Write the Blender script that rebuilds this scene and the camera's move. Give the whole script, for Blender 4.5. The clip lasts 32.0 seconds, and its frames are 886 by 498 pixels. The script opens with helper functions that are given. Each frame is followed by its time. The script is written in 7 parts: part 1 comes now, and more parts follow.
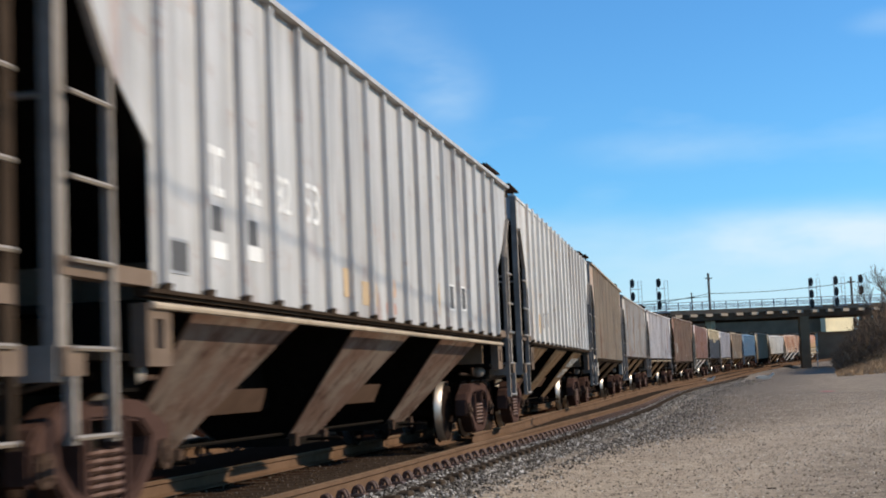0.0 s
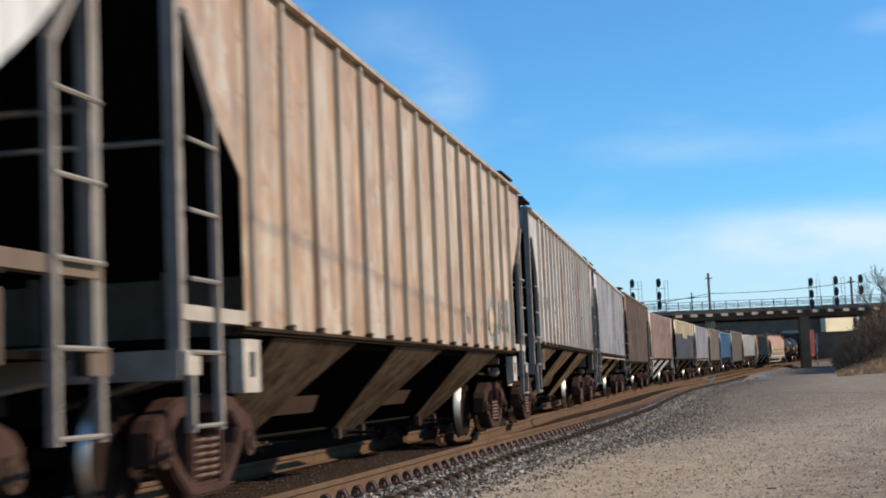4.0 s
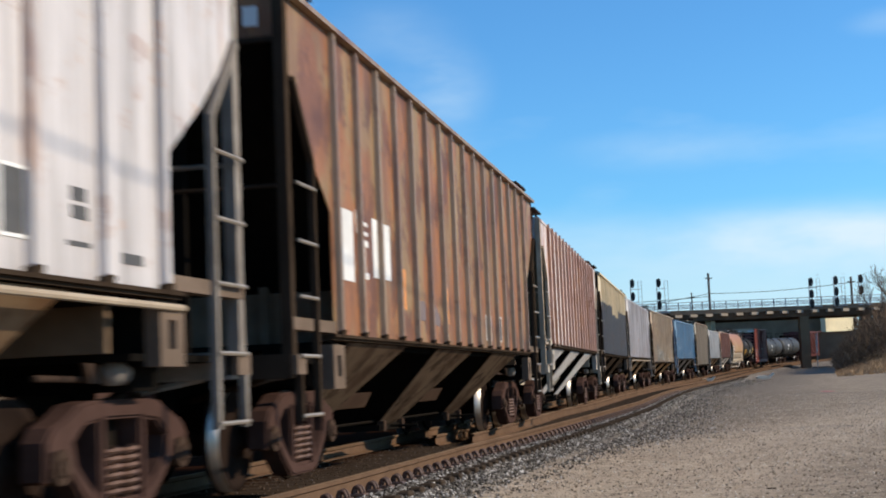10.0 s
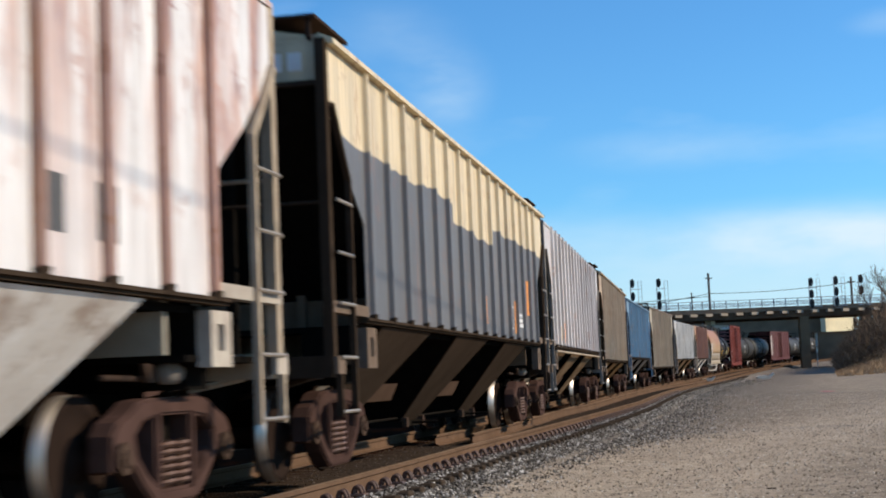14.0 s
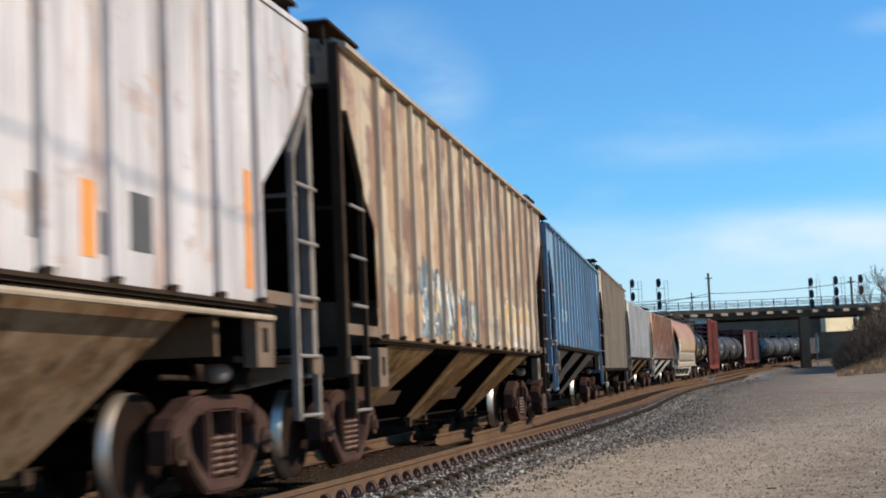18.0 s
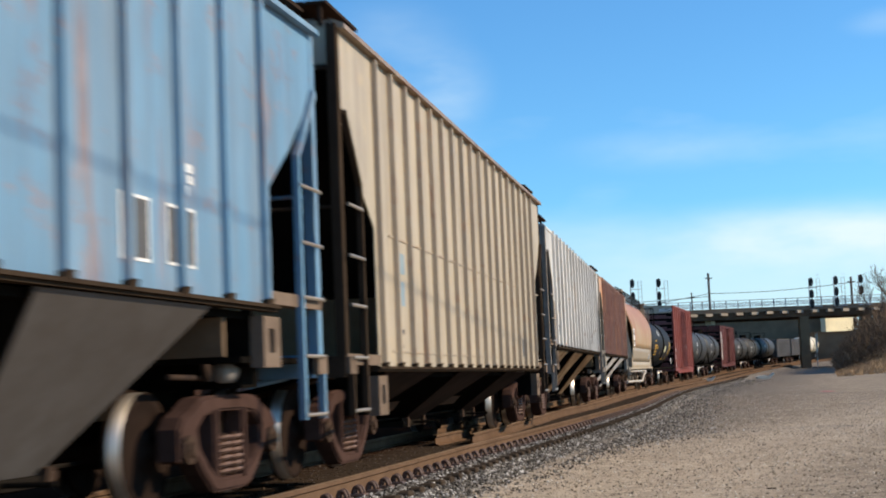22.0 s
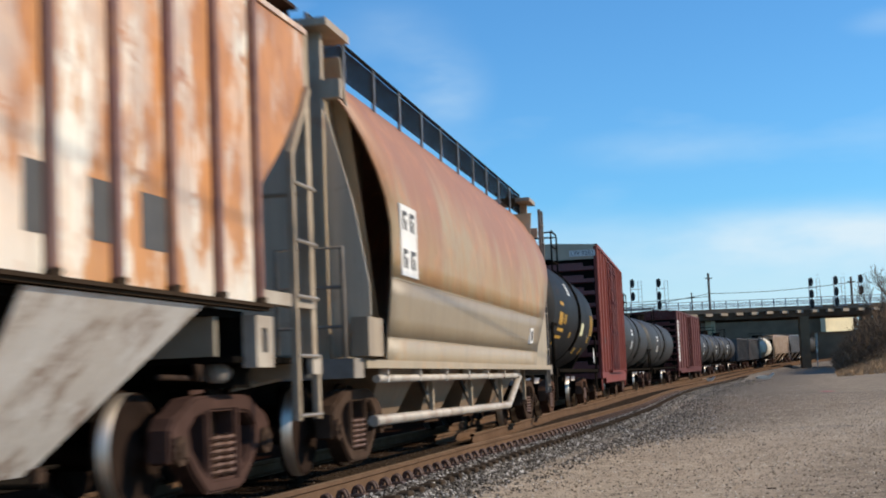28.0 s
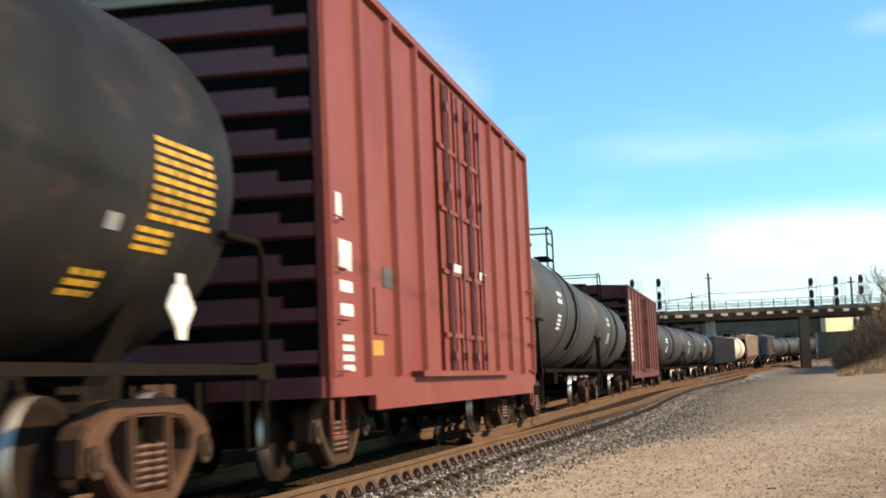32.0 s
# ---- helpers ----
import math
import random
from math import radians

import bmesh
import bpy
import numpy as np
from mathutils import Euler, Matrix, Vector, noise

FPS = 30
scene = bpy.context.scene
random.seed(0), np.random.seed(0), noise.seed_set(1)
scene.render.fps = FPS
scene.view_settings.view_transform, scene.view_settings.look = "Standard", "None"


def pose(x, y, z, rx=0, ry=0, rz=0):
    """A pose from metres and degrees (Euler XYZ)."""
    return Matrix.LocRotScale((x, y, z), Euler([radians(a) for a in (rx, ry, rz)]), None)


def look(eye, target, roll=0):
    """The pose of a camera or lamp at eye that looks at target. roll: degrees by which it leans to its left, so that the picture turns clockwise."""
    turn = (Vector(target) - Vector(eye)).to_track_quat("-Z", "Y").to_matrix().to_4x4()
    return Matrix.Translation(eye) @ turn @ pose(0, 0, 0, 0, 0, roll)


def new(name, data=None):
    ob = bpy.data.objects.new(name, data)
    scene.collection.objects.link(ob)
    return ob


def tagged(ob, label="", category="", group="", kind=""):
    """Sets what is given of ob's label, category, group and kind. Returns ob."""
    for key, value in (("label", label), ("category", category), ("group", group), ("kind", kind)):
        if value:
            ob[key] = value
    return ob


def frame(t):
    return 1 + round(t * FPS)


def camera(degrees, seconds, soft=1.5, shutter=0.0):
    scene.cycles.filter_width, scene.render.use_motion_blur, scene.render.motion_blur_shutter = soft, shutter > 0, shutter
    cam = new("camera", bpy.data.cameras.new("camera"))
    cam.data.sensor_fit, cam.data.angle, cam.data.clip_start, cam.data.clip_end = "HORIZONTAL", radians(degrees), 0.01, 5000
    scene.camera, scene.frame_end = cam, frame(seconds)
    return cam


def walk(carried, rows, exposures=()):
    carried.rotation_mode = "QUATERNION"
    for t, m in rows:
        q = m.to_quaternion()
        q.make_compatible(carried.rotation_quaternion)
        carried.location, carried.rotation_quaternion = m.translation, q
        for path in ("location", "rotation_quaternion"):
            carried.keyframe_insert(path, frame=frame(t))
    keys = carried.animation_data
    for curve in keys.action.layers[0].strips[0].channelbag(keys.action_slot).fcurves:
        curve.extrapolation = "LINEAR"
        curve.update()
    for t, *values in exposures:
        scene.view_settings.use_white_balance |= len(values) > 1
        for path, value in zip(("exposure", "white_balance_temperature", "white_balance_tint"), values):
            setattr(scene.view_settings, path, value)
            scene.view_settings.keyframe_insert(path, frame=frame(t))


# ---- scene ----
from math import sin, cos, pi, atan2, sqrt, exp

# ---------------- plan of the line: arc length s runs away from the camera ----------------
EYE = 0.88            # eye above the rail heads (z = 0 at the near rails)
SPEED = 8.56          # metres a second, towards the camera
BENDS_S = (-400, -12, 0, 20, 50, 85, 115, 150, 220, 300, 700)
BENDS_K = (0, 0, -0.0017, -0.00196, 0.00057, 0.00235, -0.00078, 0.00096, 0.0017, 0.0019, 0.0012)
_s = np.arange(-400, 700.25, 0.5)
_k = np.interp(_s, BENDS_S, BENDS_K)
_i0 = int(np.argmin(abs(_s)))
_h = np.concatenate([[0], np.cumsum((_k[1:] + _k[:-1]) / 4)])
_h += radians(13.09) - _h[_i0]
_x = np.concatenate([[0], np.cumsum((np.sin(_h[1:]) + np.sin(_h[:-1])) / 4)])
_y = np.concatenate([[0], np.cumsum((np.cos(_h[1:]) + np.cos(_h[:-1])) / 4)])
_x += -5.543 * cos(radians(13.09)) - _x[_i0]
_y += 5.543 * sin(radians(13.09)) - _y[_i0]


def grade(s):
    """Height of the rail heads along the line."""
    s = np.clip(s, 0, None)
    return np.where(s < 330, 3.756e-5 * np.minimum(s, 330.0) ** 2, 4.09 + 0.004 * (s - 330))


def line(s, off=0.0):
    """Plan point at arc length s, off metres to the camera's side, its height and heading."""
    h = np.interp(s, _s, _h)
    return (np.interp(s, _s, _x) + off * np.cos(h), np.interp(s, _s, _y) - off * np.sin(h), grade(np.asarray(s, float)), h)


cam = camera(34.05, 32.0, soft=1.9, shutter=0.5)
_p = radians(5.368)
STAND = look((0, 0, EYE), (0, cos(_p), EYE + sin(_p)), -2.378)
walk(cam, [(0.0, STAND), (32.0, STAND)], [(0.0, 0.0, 6500, 10), (18.0, 0.0, 6500, 10), (22.0, 0.15, 6800, 10), (24.0, 0.12, 6900, 10), (27.0, 0.0, 6600, 10), (28.5, -0.05, 6600, 10), (30.0, -0.05, 6800, 10), (31.0, 0.5, 7900, 10), (32.0, 0.6, 8200, 10)])

# ---------------- daylight ----------------
SUN_AZ, SUN_EL = -2.0, 30.0     # degrees from +x towards +y, and up
sun = new("sun", bpy.data.lights.new("sun", "SUN"))
sun.data.energy, sun.data.angle, sun.data.color = 4.9, radians(0.55), (1.0, 0.84, 0.64)
sd = Vector((cos(radians(SUN_AZ)) * cos(radians(SUN_EL)), sin(radians(SUN_AZ)) * cos(radians(SUN_EL)), sin(radians(SUN_EL))))
sun.matrix_world = look(sd * 60, (0, 0, 0))

world = bpy.data.worlds.new("sky")
scene.world = world
world.use_nodes = True
wn, wl = world.node_tree.nodes, world.node_tree.links
sky = wn.new("ShaderNodeTexSky")
sky.sky_type, sky.sun_disc = "NISHITA", False
sky.sun_elevation, sky.sun_rotation = radians(SUN_EL), radians(90 - SUN_AZ)
sky.altitude, sky.air_density, sky.dust_density, sky.ozone_density = 200, 1.0, 0.4, 1.2
wc = wn.new("ShaderNodeTexCoord")
wm = wn.new("ShaderNodeMapping")
wm.inputs["Scale"].default_value = (3.0, 3.0, 11.0)
wl.new(wc.outputs["Generated"], wm.inputs["Vector"])
cl = wn.new("ShaderNodeTexNoise")
cl.inputs["Scale"].default_value, cl.inputs["Detail"].default_value, cl.inputs["Roughness"].default_value = 1.3, 5.0, 0.5
wl.new(wm.outputs[0], cl.inputs["Vector"])
cr = wn.new("ShaderNodeMapRange")
cr.inputs["From Min"].default_value, cr.inputs["From Max"].default_value = 0.52, 0.8
cr.inputs["To Max"].default_value = 0.35
wl.new(cl.outputs["Fac"], cr.inputs["Value"])
wx = wn.new("ShaderNodeSeparateXYZ")
wl.new(wc.outputs["Generated"], wx.inputs[0])
low = wn.new("ShaderNodeMapRange")       # the bank thickens towards the horizon
low.inputs["From Min"].default_value, low.inputs["From Max"].default_value = 0.125, 0.05
low.inputs["To Max"].default_value = 0.62
low.interpolation_type = "SMOOTHSTEP"
lo2 = wn.new("ShaderNodeMath")
lo2.operation, lo2.inputs[1].default_value = "MULTIPLY_ADD", -0.09
wl.new(cl.outputs["Fac"], lo2.inputs[0])
wl.new(wx.outputs["Z"], lo2.inputs[2])
lo3 = wn.new("ShaderNodeMath")
lo3.operation, lo3.inputs[1].default_value = "ADD", 0.045
wl.new(lo2.outputs[0], lo3.inputs[0])
wl.new(lo3.outputs[0], low.inputs["Value"])
thin = wn.new("ShaderNodeMath")
thin.operation = "MAXIMUM"
wl.new(cr.outputs[0], thin.inputs[0])
wl.new(low.outputs[0], thin.inputs[1])
wisp = wn.new("ShaderNodeTexNoise")
wisp.inputs["Scale"].default_value, wisp.inputs["Detail"].default_value, wisp.inputs["Roughness"].default_value = 9.0, 4.0, 0.55
wsc = wn.new("ShaderNodeMapping")
wsc.inputs["Scale"].default_value = (1.0, 1.0, 2.6)
wl.new(wc.outputs["Generated"], wsc.inputs["Vector"])
wl.new(wsc.outputs[0], wisp.inputs["Vector"])
torn = wn.new("ShaderNodeMapRange")
torn.inputs["From Min"].default_value, torn.inputs["From Max"].default_value = 0.3, 0.7
wl.new(wisp.outputs["Fac"], torn.inputs["Value"])
veil = thin.outputs[0]
for cx_, cz_, rx_, rz_, much in ((0.004, 0.204, 0.034, 0.03, 0.5), (-0.03, 0.235, 0.05, 0.03, 0.22), (0.159, 0.154, 0.075, 0.015, 0.34), (0.30, 0.225, 0.03, 0.01, 0.22), (0.25, 0.088, 0.15, 0.026, 0.9)):
    mw = wn.new("ShaderNodeMapping")      # a thin torn cloud about one bearing
    mw.inputs["Scale"].default_value = (1 / rx_, 0, 1 / rz_)
    mw.inputs["Location"].default_value = (-cx_ / rx_, 0, -cz_ / rz_)
    wl.new(wc.outputs["Generated"], mw.inputs["Vector"])
    ln = wn.new("ShaderNodeVectorMath")
    ln.operation = "LENGTH"
    wl.new(mw.outputs[0], ln.inputs[0])
    fade_ = wn.new("ShaderNodeMapRange")
    fade_.interpolation_type = "SMOOTHSTEP"
    fade_.inputs["From Min"].default_value, fade_.inputs["From Max"].default_value, fade_.inputs["To Min"].default_value, fade_.inputs["To Max"].default_value = 0.0, 1.3, much, 0.0
    wl.new(ln.outputs["Value"], fade_.inputs["Value"])
    mt = wn.new("ShaderNodeMath")
    mt.operation = "MULTIPLY"
    wl.new(fade_.outputs[0], mt.inputs[0])
    wl.new(torn.outputs[0], mt.inputs[1])
    mx_ = wn.new("ShaderNodeMath")
    mx_.operation, mx_.use_clamp = "ADD", True
    wl.new(veil, mx_.inputs[0])
    wl.new(mt.outputs[0], mx_.inputs[1])
    veil = mx_.outputs[0]
cmix = wn.new("ShaderNodeMix")
cmix.data_type = "RGBA"
wl.new(veil, cmix.inputs["Factor"])
tint = wn.new("ShaderNodeMix")
tint.data_type, tint.blend_type = "RGBA", "MULTIPLY"
tint.inputs["Factor"].default_value = 1.0
tint.inputs[7].default_value = (0.445, 0.94, 1.35, 1)
wl.new(sky.outputs[0], tint.inputs[6])
wl.new(tint.outputs[2], cmix.inputs[6])
cmix.inputs[7].default_value = (5.3, 6.6, 7.5, 1)
wl.new(cmix.outputs[2], wn["Background"].inputs["Color"])
bg = wn["Background"]
bg.inputs["Strength"].default_value = 0.134
# ---------------- materials ----------------
def mat_new(name, rough=0.7, metal=0.0):
    m = bpy.data.materials.new(name)
    m.use_nodes = True
    b = m.node_tree.nodes["Principled BSDF"]
    b.inputs["Roughness"].default_value, b.inputs["Metallic"].default_value = rough, metal
    if rough > 0.78:
        b.inputs["Specular IOR Level"].default_value = 0.0       # dusty: no sheen
    return m, m.node_tree.nodes, m.node_tree.links, b


def coords(n, l, scale, shift=True):
    """Coordinates in the thing's own space, shifted a little from piece to piece."""
    tc = n.new("ShaderNodeTexCoord")
    mp = n.new("ShaderNodeMapping")
    mp.inputs["Scale"].default_value = scale
    l.new(tc.outputs["Object"], mp.inputs["Vector"])
    if shift:
        oi = n.new("ShaderNodeObjectInfo")
        mu = n.new("ShaderNodeMath")
        mu.operation, mu.inputs[1].default_value = "MULTIPLY", 37.0
        l.new(oi.outputs["Random"], mu.inputs[0])
        l.new(mu.outputs[0], mp.inputs["Location"])
    return mp.outputs[0]


def noise_fac(n, l, vec, scale, lo, hi, detail=5.0, rough=0.6):
    t = n.new("ShaderNodeTexNoise")
    t.inputs["Scale"].default_value, t.inputs["Detail"].default_value, t.inputs["Roughness"].default_value = scale, detail, rough
    l.new(vec, t.inputs["Vector"])
    r = n.new("ShaderNodeMapRange")
    r.inputs["From Min"].default_value, r.inputs["From Max"].default_value = lo, hi
    l.new(t.outputs["Fac"], r.inputs["Value"])
    return r.outputs[0]


def mixed(n, l, fac, a, b):
    m = n.new("ShaderNodeMix")
    m.data_type = "RGBA"
    for sock, v in ((0, fac), (6, a), (7, b)):
        if hasattr(v, "is_linked"):
            l.new(v, m.inputs[sock])
        else:
            m.inputs[sock].default_value = v if sock == 0 else (*v, 1)
    return m.outputs[2]


def times(n, l, a, k):
    m = n.new("ShaderNodeMath")
    m.operation = "MULTIPLY"
    l.new(a, m.inputs[0])
    if hasattr(k, "is_linked"):
        l.new(k, m.inputs[1])
    else:
        m.inputs[1].default_value = k
    return m.outputs[0]


def bumped(n, l, b, height, strength, dist=0.01):
    bp = n.new("ShaderNodeBump")
    bp.inputs["Strength"].default_value, bp.inputs["Distance"].default_value = strength, dist
    l.new(height, bp.inputs["Height"])
    l.new(bp.outputs[0], b.inputs["Normal"])


def paint(name, base, rust=0.2, dirt=0.35, rust_col=(0.16, 0.055, 0.022), dirt_col=(0.10, 0.075, 0.055), rough=0.55, second=None, upper=None, rise=None, blotch=0.0, grain=1.0):
    """Weathered car paint: faded patches, rain streaks of dirt, rust blooms and runs.
    upper: (colour, height, unevenness) of a second coat above; rise: heights between which rust grows;
    grain: how small the patches of the second coat and of deep rust are."""
    m, n, l, b = mat_new(name, rough)
    b.inputs["Specular IOR Level"].default_value = 0.75      # chalky enamel, brighter at a glancing view
    fine = coords(n, l, (1, 1, 1))
    run = coords(n, l, (2.2, 2.2, 0.2))
    blot = coords(n, l, (1.5, 1.5, 0.55))
    col = base
    fade = noise_fac(n, l, fine, 0.55, 0.4, 0.62, 3)
    col = mixed(n, l, times(n, l, fade, 0.4), col, tuple(min(0.85, c * 1.22 + 0.03) for c in base))
    if second:
        col = mixed(n, l, noise_fac(n, l, coords(n, l, (1.0, 1.0, 0.5)), 1.1 * grain, 0.47, 0.53, 7, 0.62) if blotch else noise_fac(n, l, run, 0.9, 0.46, 0.6, 4), col, second)
    zed = None
    if upper or rise:
        tc = n.new("ShaderNodeTexCoord")
        sp = n.new("ShaderNodeSeparateXYZ")
        l.new(tc.outputs["Object"], sp.inputs[0])
        zed = sp.outputs["Z"]
    if upper:
        tint_, height, jag, soft_ = upper
        if "slate" in name:      # the coat hangs lower over the middle panels
            ab, lt, dn = n.new("ShaderNodeMath"), n.new("ShaderNodeMath"), n.new("ShaderNodeMath")
            ab.operation, lt.operation, dn.operation = "ABSOLUTE", "LESS_THAN", "MULTIPLY_ADD"
            lt.inputs[1].default_value, dn.inputs[1].default_value = 1.72, 0.27
            l.new(sp.outputs["X"], ab.inputs[0])
            l.new(ab.outputs[0], lt.inputs[0])
            l.new(lt.outputs[0], dn.inputs[0])
            l.new(zed, dn.inputs[2])
            zed = dn.outputs[0]
        ad = n.new("ShaderNodeMath")
        ad.operation = "ADD"
        l.new(zed, ad.inputs[0])
        l.new(times(n, l, noise_fac(n, l, coords(n, l, (0.9, 0.9, 0.12), False), 1.0, 0.3, 0.7, 2), jag), ad.inputs[1])
        st = n.new("ShaderNodeMapRange")
        st.inputs["From Min"].default_value, st.inputs["From Max"].default_value = height, height + soft_
        l.new(ad.outputs[0], st.inputs["Value"])
        col = mixed(n, l, st.outputs[0], col, tint_)
    streak = noise_fac(n, l, run, 1.6, 0.44, 0.66, 6, 0.65)
    col = mixed(n, l, times(n, l, streak, dirt), col, dirt_col)
    hair = noise_fac(n, l, coords(n, l, (11.0, 11.0, 0.28)), 1.3, 0.46, 0.68, 5, 0.6)
    col = mixed(n, l, times(n, l, hair, dirt * 0.5), col, dirt_col)
    smut = noise_fac(n, l, blot, 1.3, 0.5, 0.72, 7, 0.6)
    col = mixed(n, l, times(n, l, smut, dirt * 0.8), col, tuple(0.5 * (c + d) for c, d in zip(base, dirt_col)))
    lo = 0.64 - 0.30 * rust
    bloom = noise_fac(n, l, run, 1.2, lo, lo + 0.07, 8, 0.68)
    patch = noise_fac(n, l, blot, 0.9, lo + 0.02, lo + 0.075, 8, 0.72)
    ru = n.new("ShaderNodeMath")
    ru.operation = "MAXIMUM"
    l.new(bloom, ru.inputs[0])
    l.new(patch, ru.inputs[1])
    amount = times(n, l, ru.outputs[0], min(0.95, 0.35 + rust) * (0.6 if blotch > 0.5 else 1.0))
    spot = noise_fac(n, l, coords(n, l, (1.3, 1.3, 1.9)), 1.7, 0.575, 0.63, 6, 0.7)
    ms = n.new("ShaderNodeMath")
    ms.operation = "MAXIMUM"
    l.new(amount, ms.inputs[0])
    l.new(times(n, l, spot, min(0.9, rust * 1.7)), ms.inputs[1])
    amount = ms.outputs[0]
    if blotch:      # deep rust eats whole panels and runs down from the roof
        deep = noise_fac(n, l, coords(n, l, (1.25, 1.25, 0.7)), grain, 0.515, 0.545, 9, 0.68)
        mx = n.new("ShaderNodeMath")
        mx.operation = "MAXIMUM"
        l.new(amount, mx.inputs[0])
        l.new(times(n, l, deep, blotch * 0.9), mx.inputs[1])
        amount = mx.outputs[0]
    if rise:
        up = n.new("ShaderNodeMapRange")
        up.inputs["From Min"].default_value, up.inputs["From Max"].default_value = rise
        up.inputs["To Min"].default_value = 0.12
        l.new(zed, up.inputs["Value"])
        amount = times(n, l, amount, up.outputs[0])
    tone = mixed(n, l, noise_fac(n, l, fine, 2.2, 0.38, 0.62, 6), rust_col, tuple(min(0.6, c * q) for c, q in zip(rust_col, (2.1, 2.6, 2.3))))
    col = mixed(n, l, amount, col, tone)
    l.new(col, b.inputs["Base Color"])
    bumped(n, l, b, noise_fac(n, l, fine, 3.0, 0.3, 0.7, 8), 0.3, 0.012)
    return m


def bay_paint(name, base, stain, dark, scale=1.0):
    """Dusty chute plate with brown stains, dark smears running down and pale scuffs."""
    m, n, l, b = mat_new(name, 0.85)
    col = mixed(n, l, noise_fac(n, l, coords(n, l, (1, 1, 0.7)), 1.5 * scale, 0.44, 0.58, 7, 0.66), base, stain)
    col = mixed(n, l, times(n, l, noise_fac(n, l, coords(n, l, (2.4, 2.4, 0.5)), 1.5 * scale, 0.50, 0.63, 8, 0.7), 0.8), col, dark)
    col = mixed(n, l, times(n, l, noise_fac(n, l, coords(n, l, (1, 1, 1)), 4.5, 0.57, 0.66, 7, 0.7), 0.5), col, tuple(min(0.8, c * 1.5) for c in base))
    l.new(col, b.inputs["Base Color"])
    bumped(n, l, b, noise_fac(n, l, coords(n, l, (1, 1, 1)), 5.0, 0.3, 0.7, 8), 0.3, 0.01)
    return m


def plain(name, base, other, scale=6.0, rough=0.7, metal=0.0, bump=0.3):
    m, n, l, b = mat_new(name, rough, metal)
    v = coords(n, l, (1, 1, 1))
    big = noise_fac(n, l, v, scale * 0.18, 0.35, 0.65)
    small = noise_fac(n, l, v, scale, 0.3, 0.7)
    col = mixed(n, l, times(n, l, small, 0.6), base, other)
    col = mixed(n, l, times(n, l, big, 0.4), col, tuple(c * 0.6 for c in other))
    l.new(col, b.inputs["Base Color"])
    bumped(n, l, b, small, bump, 0.008)
    return m


BLACK = plain("sooty underframe steel", (0.010, 0.009, 0.008), (0.022, 0.017, 0.013), 7, 0.85)
# near-black that puts shade into the colour of sooty and recessed parts
SOOT_SHADE = plain("near-black of soot and shade", (0.006, 0.0055, 0.005), (0.013, 0.011, 0.009), 7, 0.95)
GRIME = plain("brown end grime", (0.22, 0.155, 0.105), (0.10, 0.068, 0.044), 3, 0.9)
RUSTY = plain("rusty truck casting", (0.085, 0.05, 0.042), (0.042, 0.025, 0.02), 5, 0.85)
RUSTY_2 = plain("dusty truck casting", (0.08, 0.053, 0.04), (0.042, 0.028, 0.021), 5, 0.85)
RUSTY_B = plain("orange-brown truck casting", (0.12, 0.068, 0.048), (0.065, 0.038, 0.027), 5, 0.85)
SPRING = plain("worn coil spring steel", (0.19, 0.105, 0.072), (0.09, 0.05, 0.036), 9, 0.6)
TREAD = plain("worn wheel tread", (0.46, 0.41, 0.36), (0.32, 0.28, 0.24), 9, 0.4, 0.9, 0.03)
BAYRED = plain("dull reddish brown lip", (0.15, 0.095, 0.066), (0.085, 0.052, 0.036), 3, 0.9)
BAYBROWN = plain("dark brown bay grime", (0.06, 0.042, 0.03), (0.035, 0.025, 0.018), 3, 0.85)
BRACKET = plain("dusty grey-tan bracket steel", (0.20, 0.15, 0.115), (0.10, 0.072, 0.054), 4, 0.85)
BRACKET_W = plain("worn whitish bracket steel", (0.5, 0.45, 0.38), (0.26, 0.21, 0.17), 4, 0.85)
RUST_SHADE = plain("dark rust of gratings and shaded bays", (0.045, 0.03, 0.024), (0.025, 0.018, 0.014), 6, 0.85)
STEELRUNG = plain("hand-worn rung steel", (0.36, 0.31, 0.25), (0.22, 0.18, 0.14), 6, 0.5, 0.4, 0.05)
SHEARW = plain("pale grimy end plate", (0.36, 0.33, 0.27), (0.22, 0.18, 0.13), 2.5, 0.9)
SHEART = plain("tan grimy end plate", (0.24, 0.17, 0.10), (0.13, 0.09, 0.055), 2.5, 0.9)
WHEEL = plain("brown wheel plate", (0.03, 0.02, 0.016), (0.016, 0.011, 0.009), 6, 0.9)
FRAME_L = plain("dull pale grey ladder steel", (0.31, 0.28, 0.25), (0.14, 0.115, 0.092), 4, 0.85)
FRAME_M = plain("worn whitish ladder steel", (0.46, 0.38, 0.29), (0.26, 0.20, 0.14), 4, 0.85)
FRAME_D = plain("dark grimy ladder steel", (0.055, 0.039, 0.028), (0.03, 0.021, 0.015), 4, 0.85)
RAILTOP = plain("worn rail head", (0.27, 0.185, 0.115), (0.17, 0.105, 0.068), 5, 0.82, 0.0, 0.1)
RAILSIDE = plain("rusty rail side", (0.155, 0.096, 0.062), (0.10, 0.063, 0.042), 5, 0.85)
TIE = plain("dusty creosoted tie", (0.065, 0.047, 0.034), (0.04, 0.03, 0.022), 6, 0.9)
CLIP = plain("rusty rail clip", (0.13, 0.07, 0.05), (0.07, 0.045, 0.035), 9, 0.75)
WHITE = plain("white stencil paint", (0.8, 0.79, 0.76), (0.62, 0.6, 0.56), 6, 0.6)
YELLOW = plain("yellow stencil paint", (0.62, 0.34, 0.028), (0.48, 0.26, 0.025), 6, 0.6)
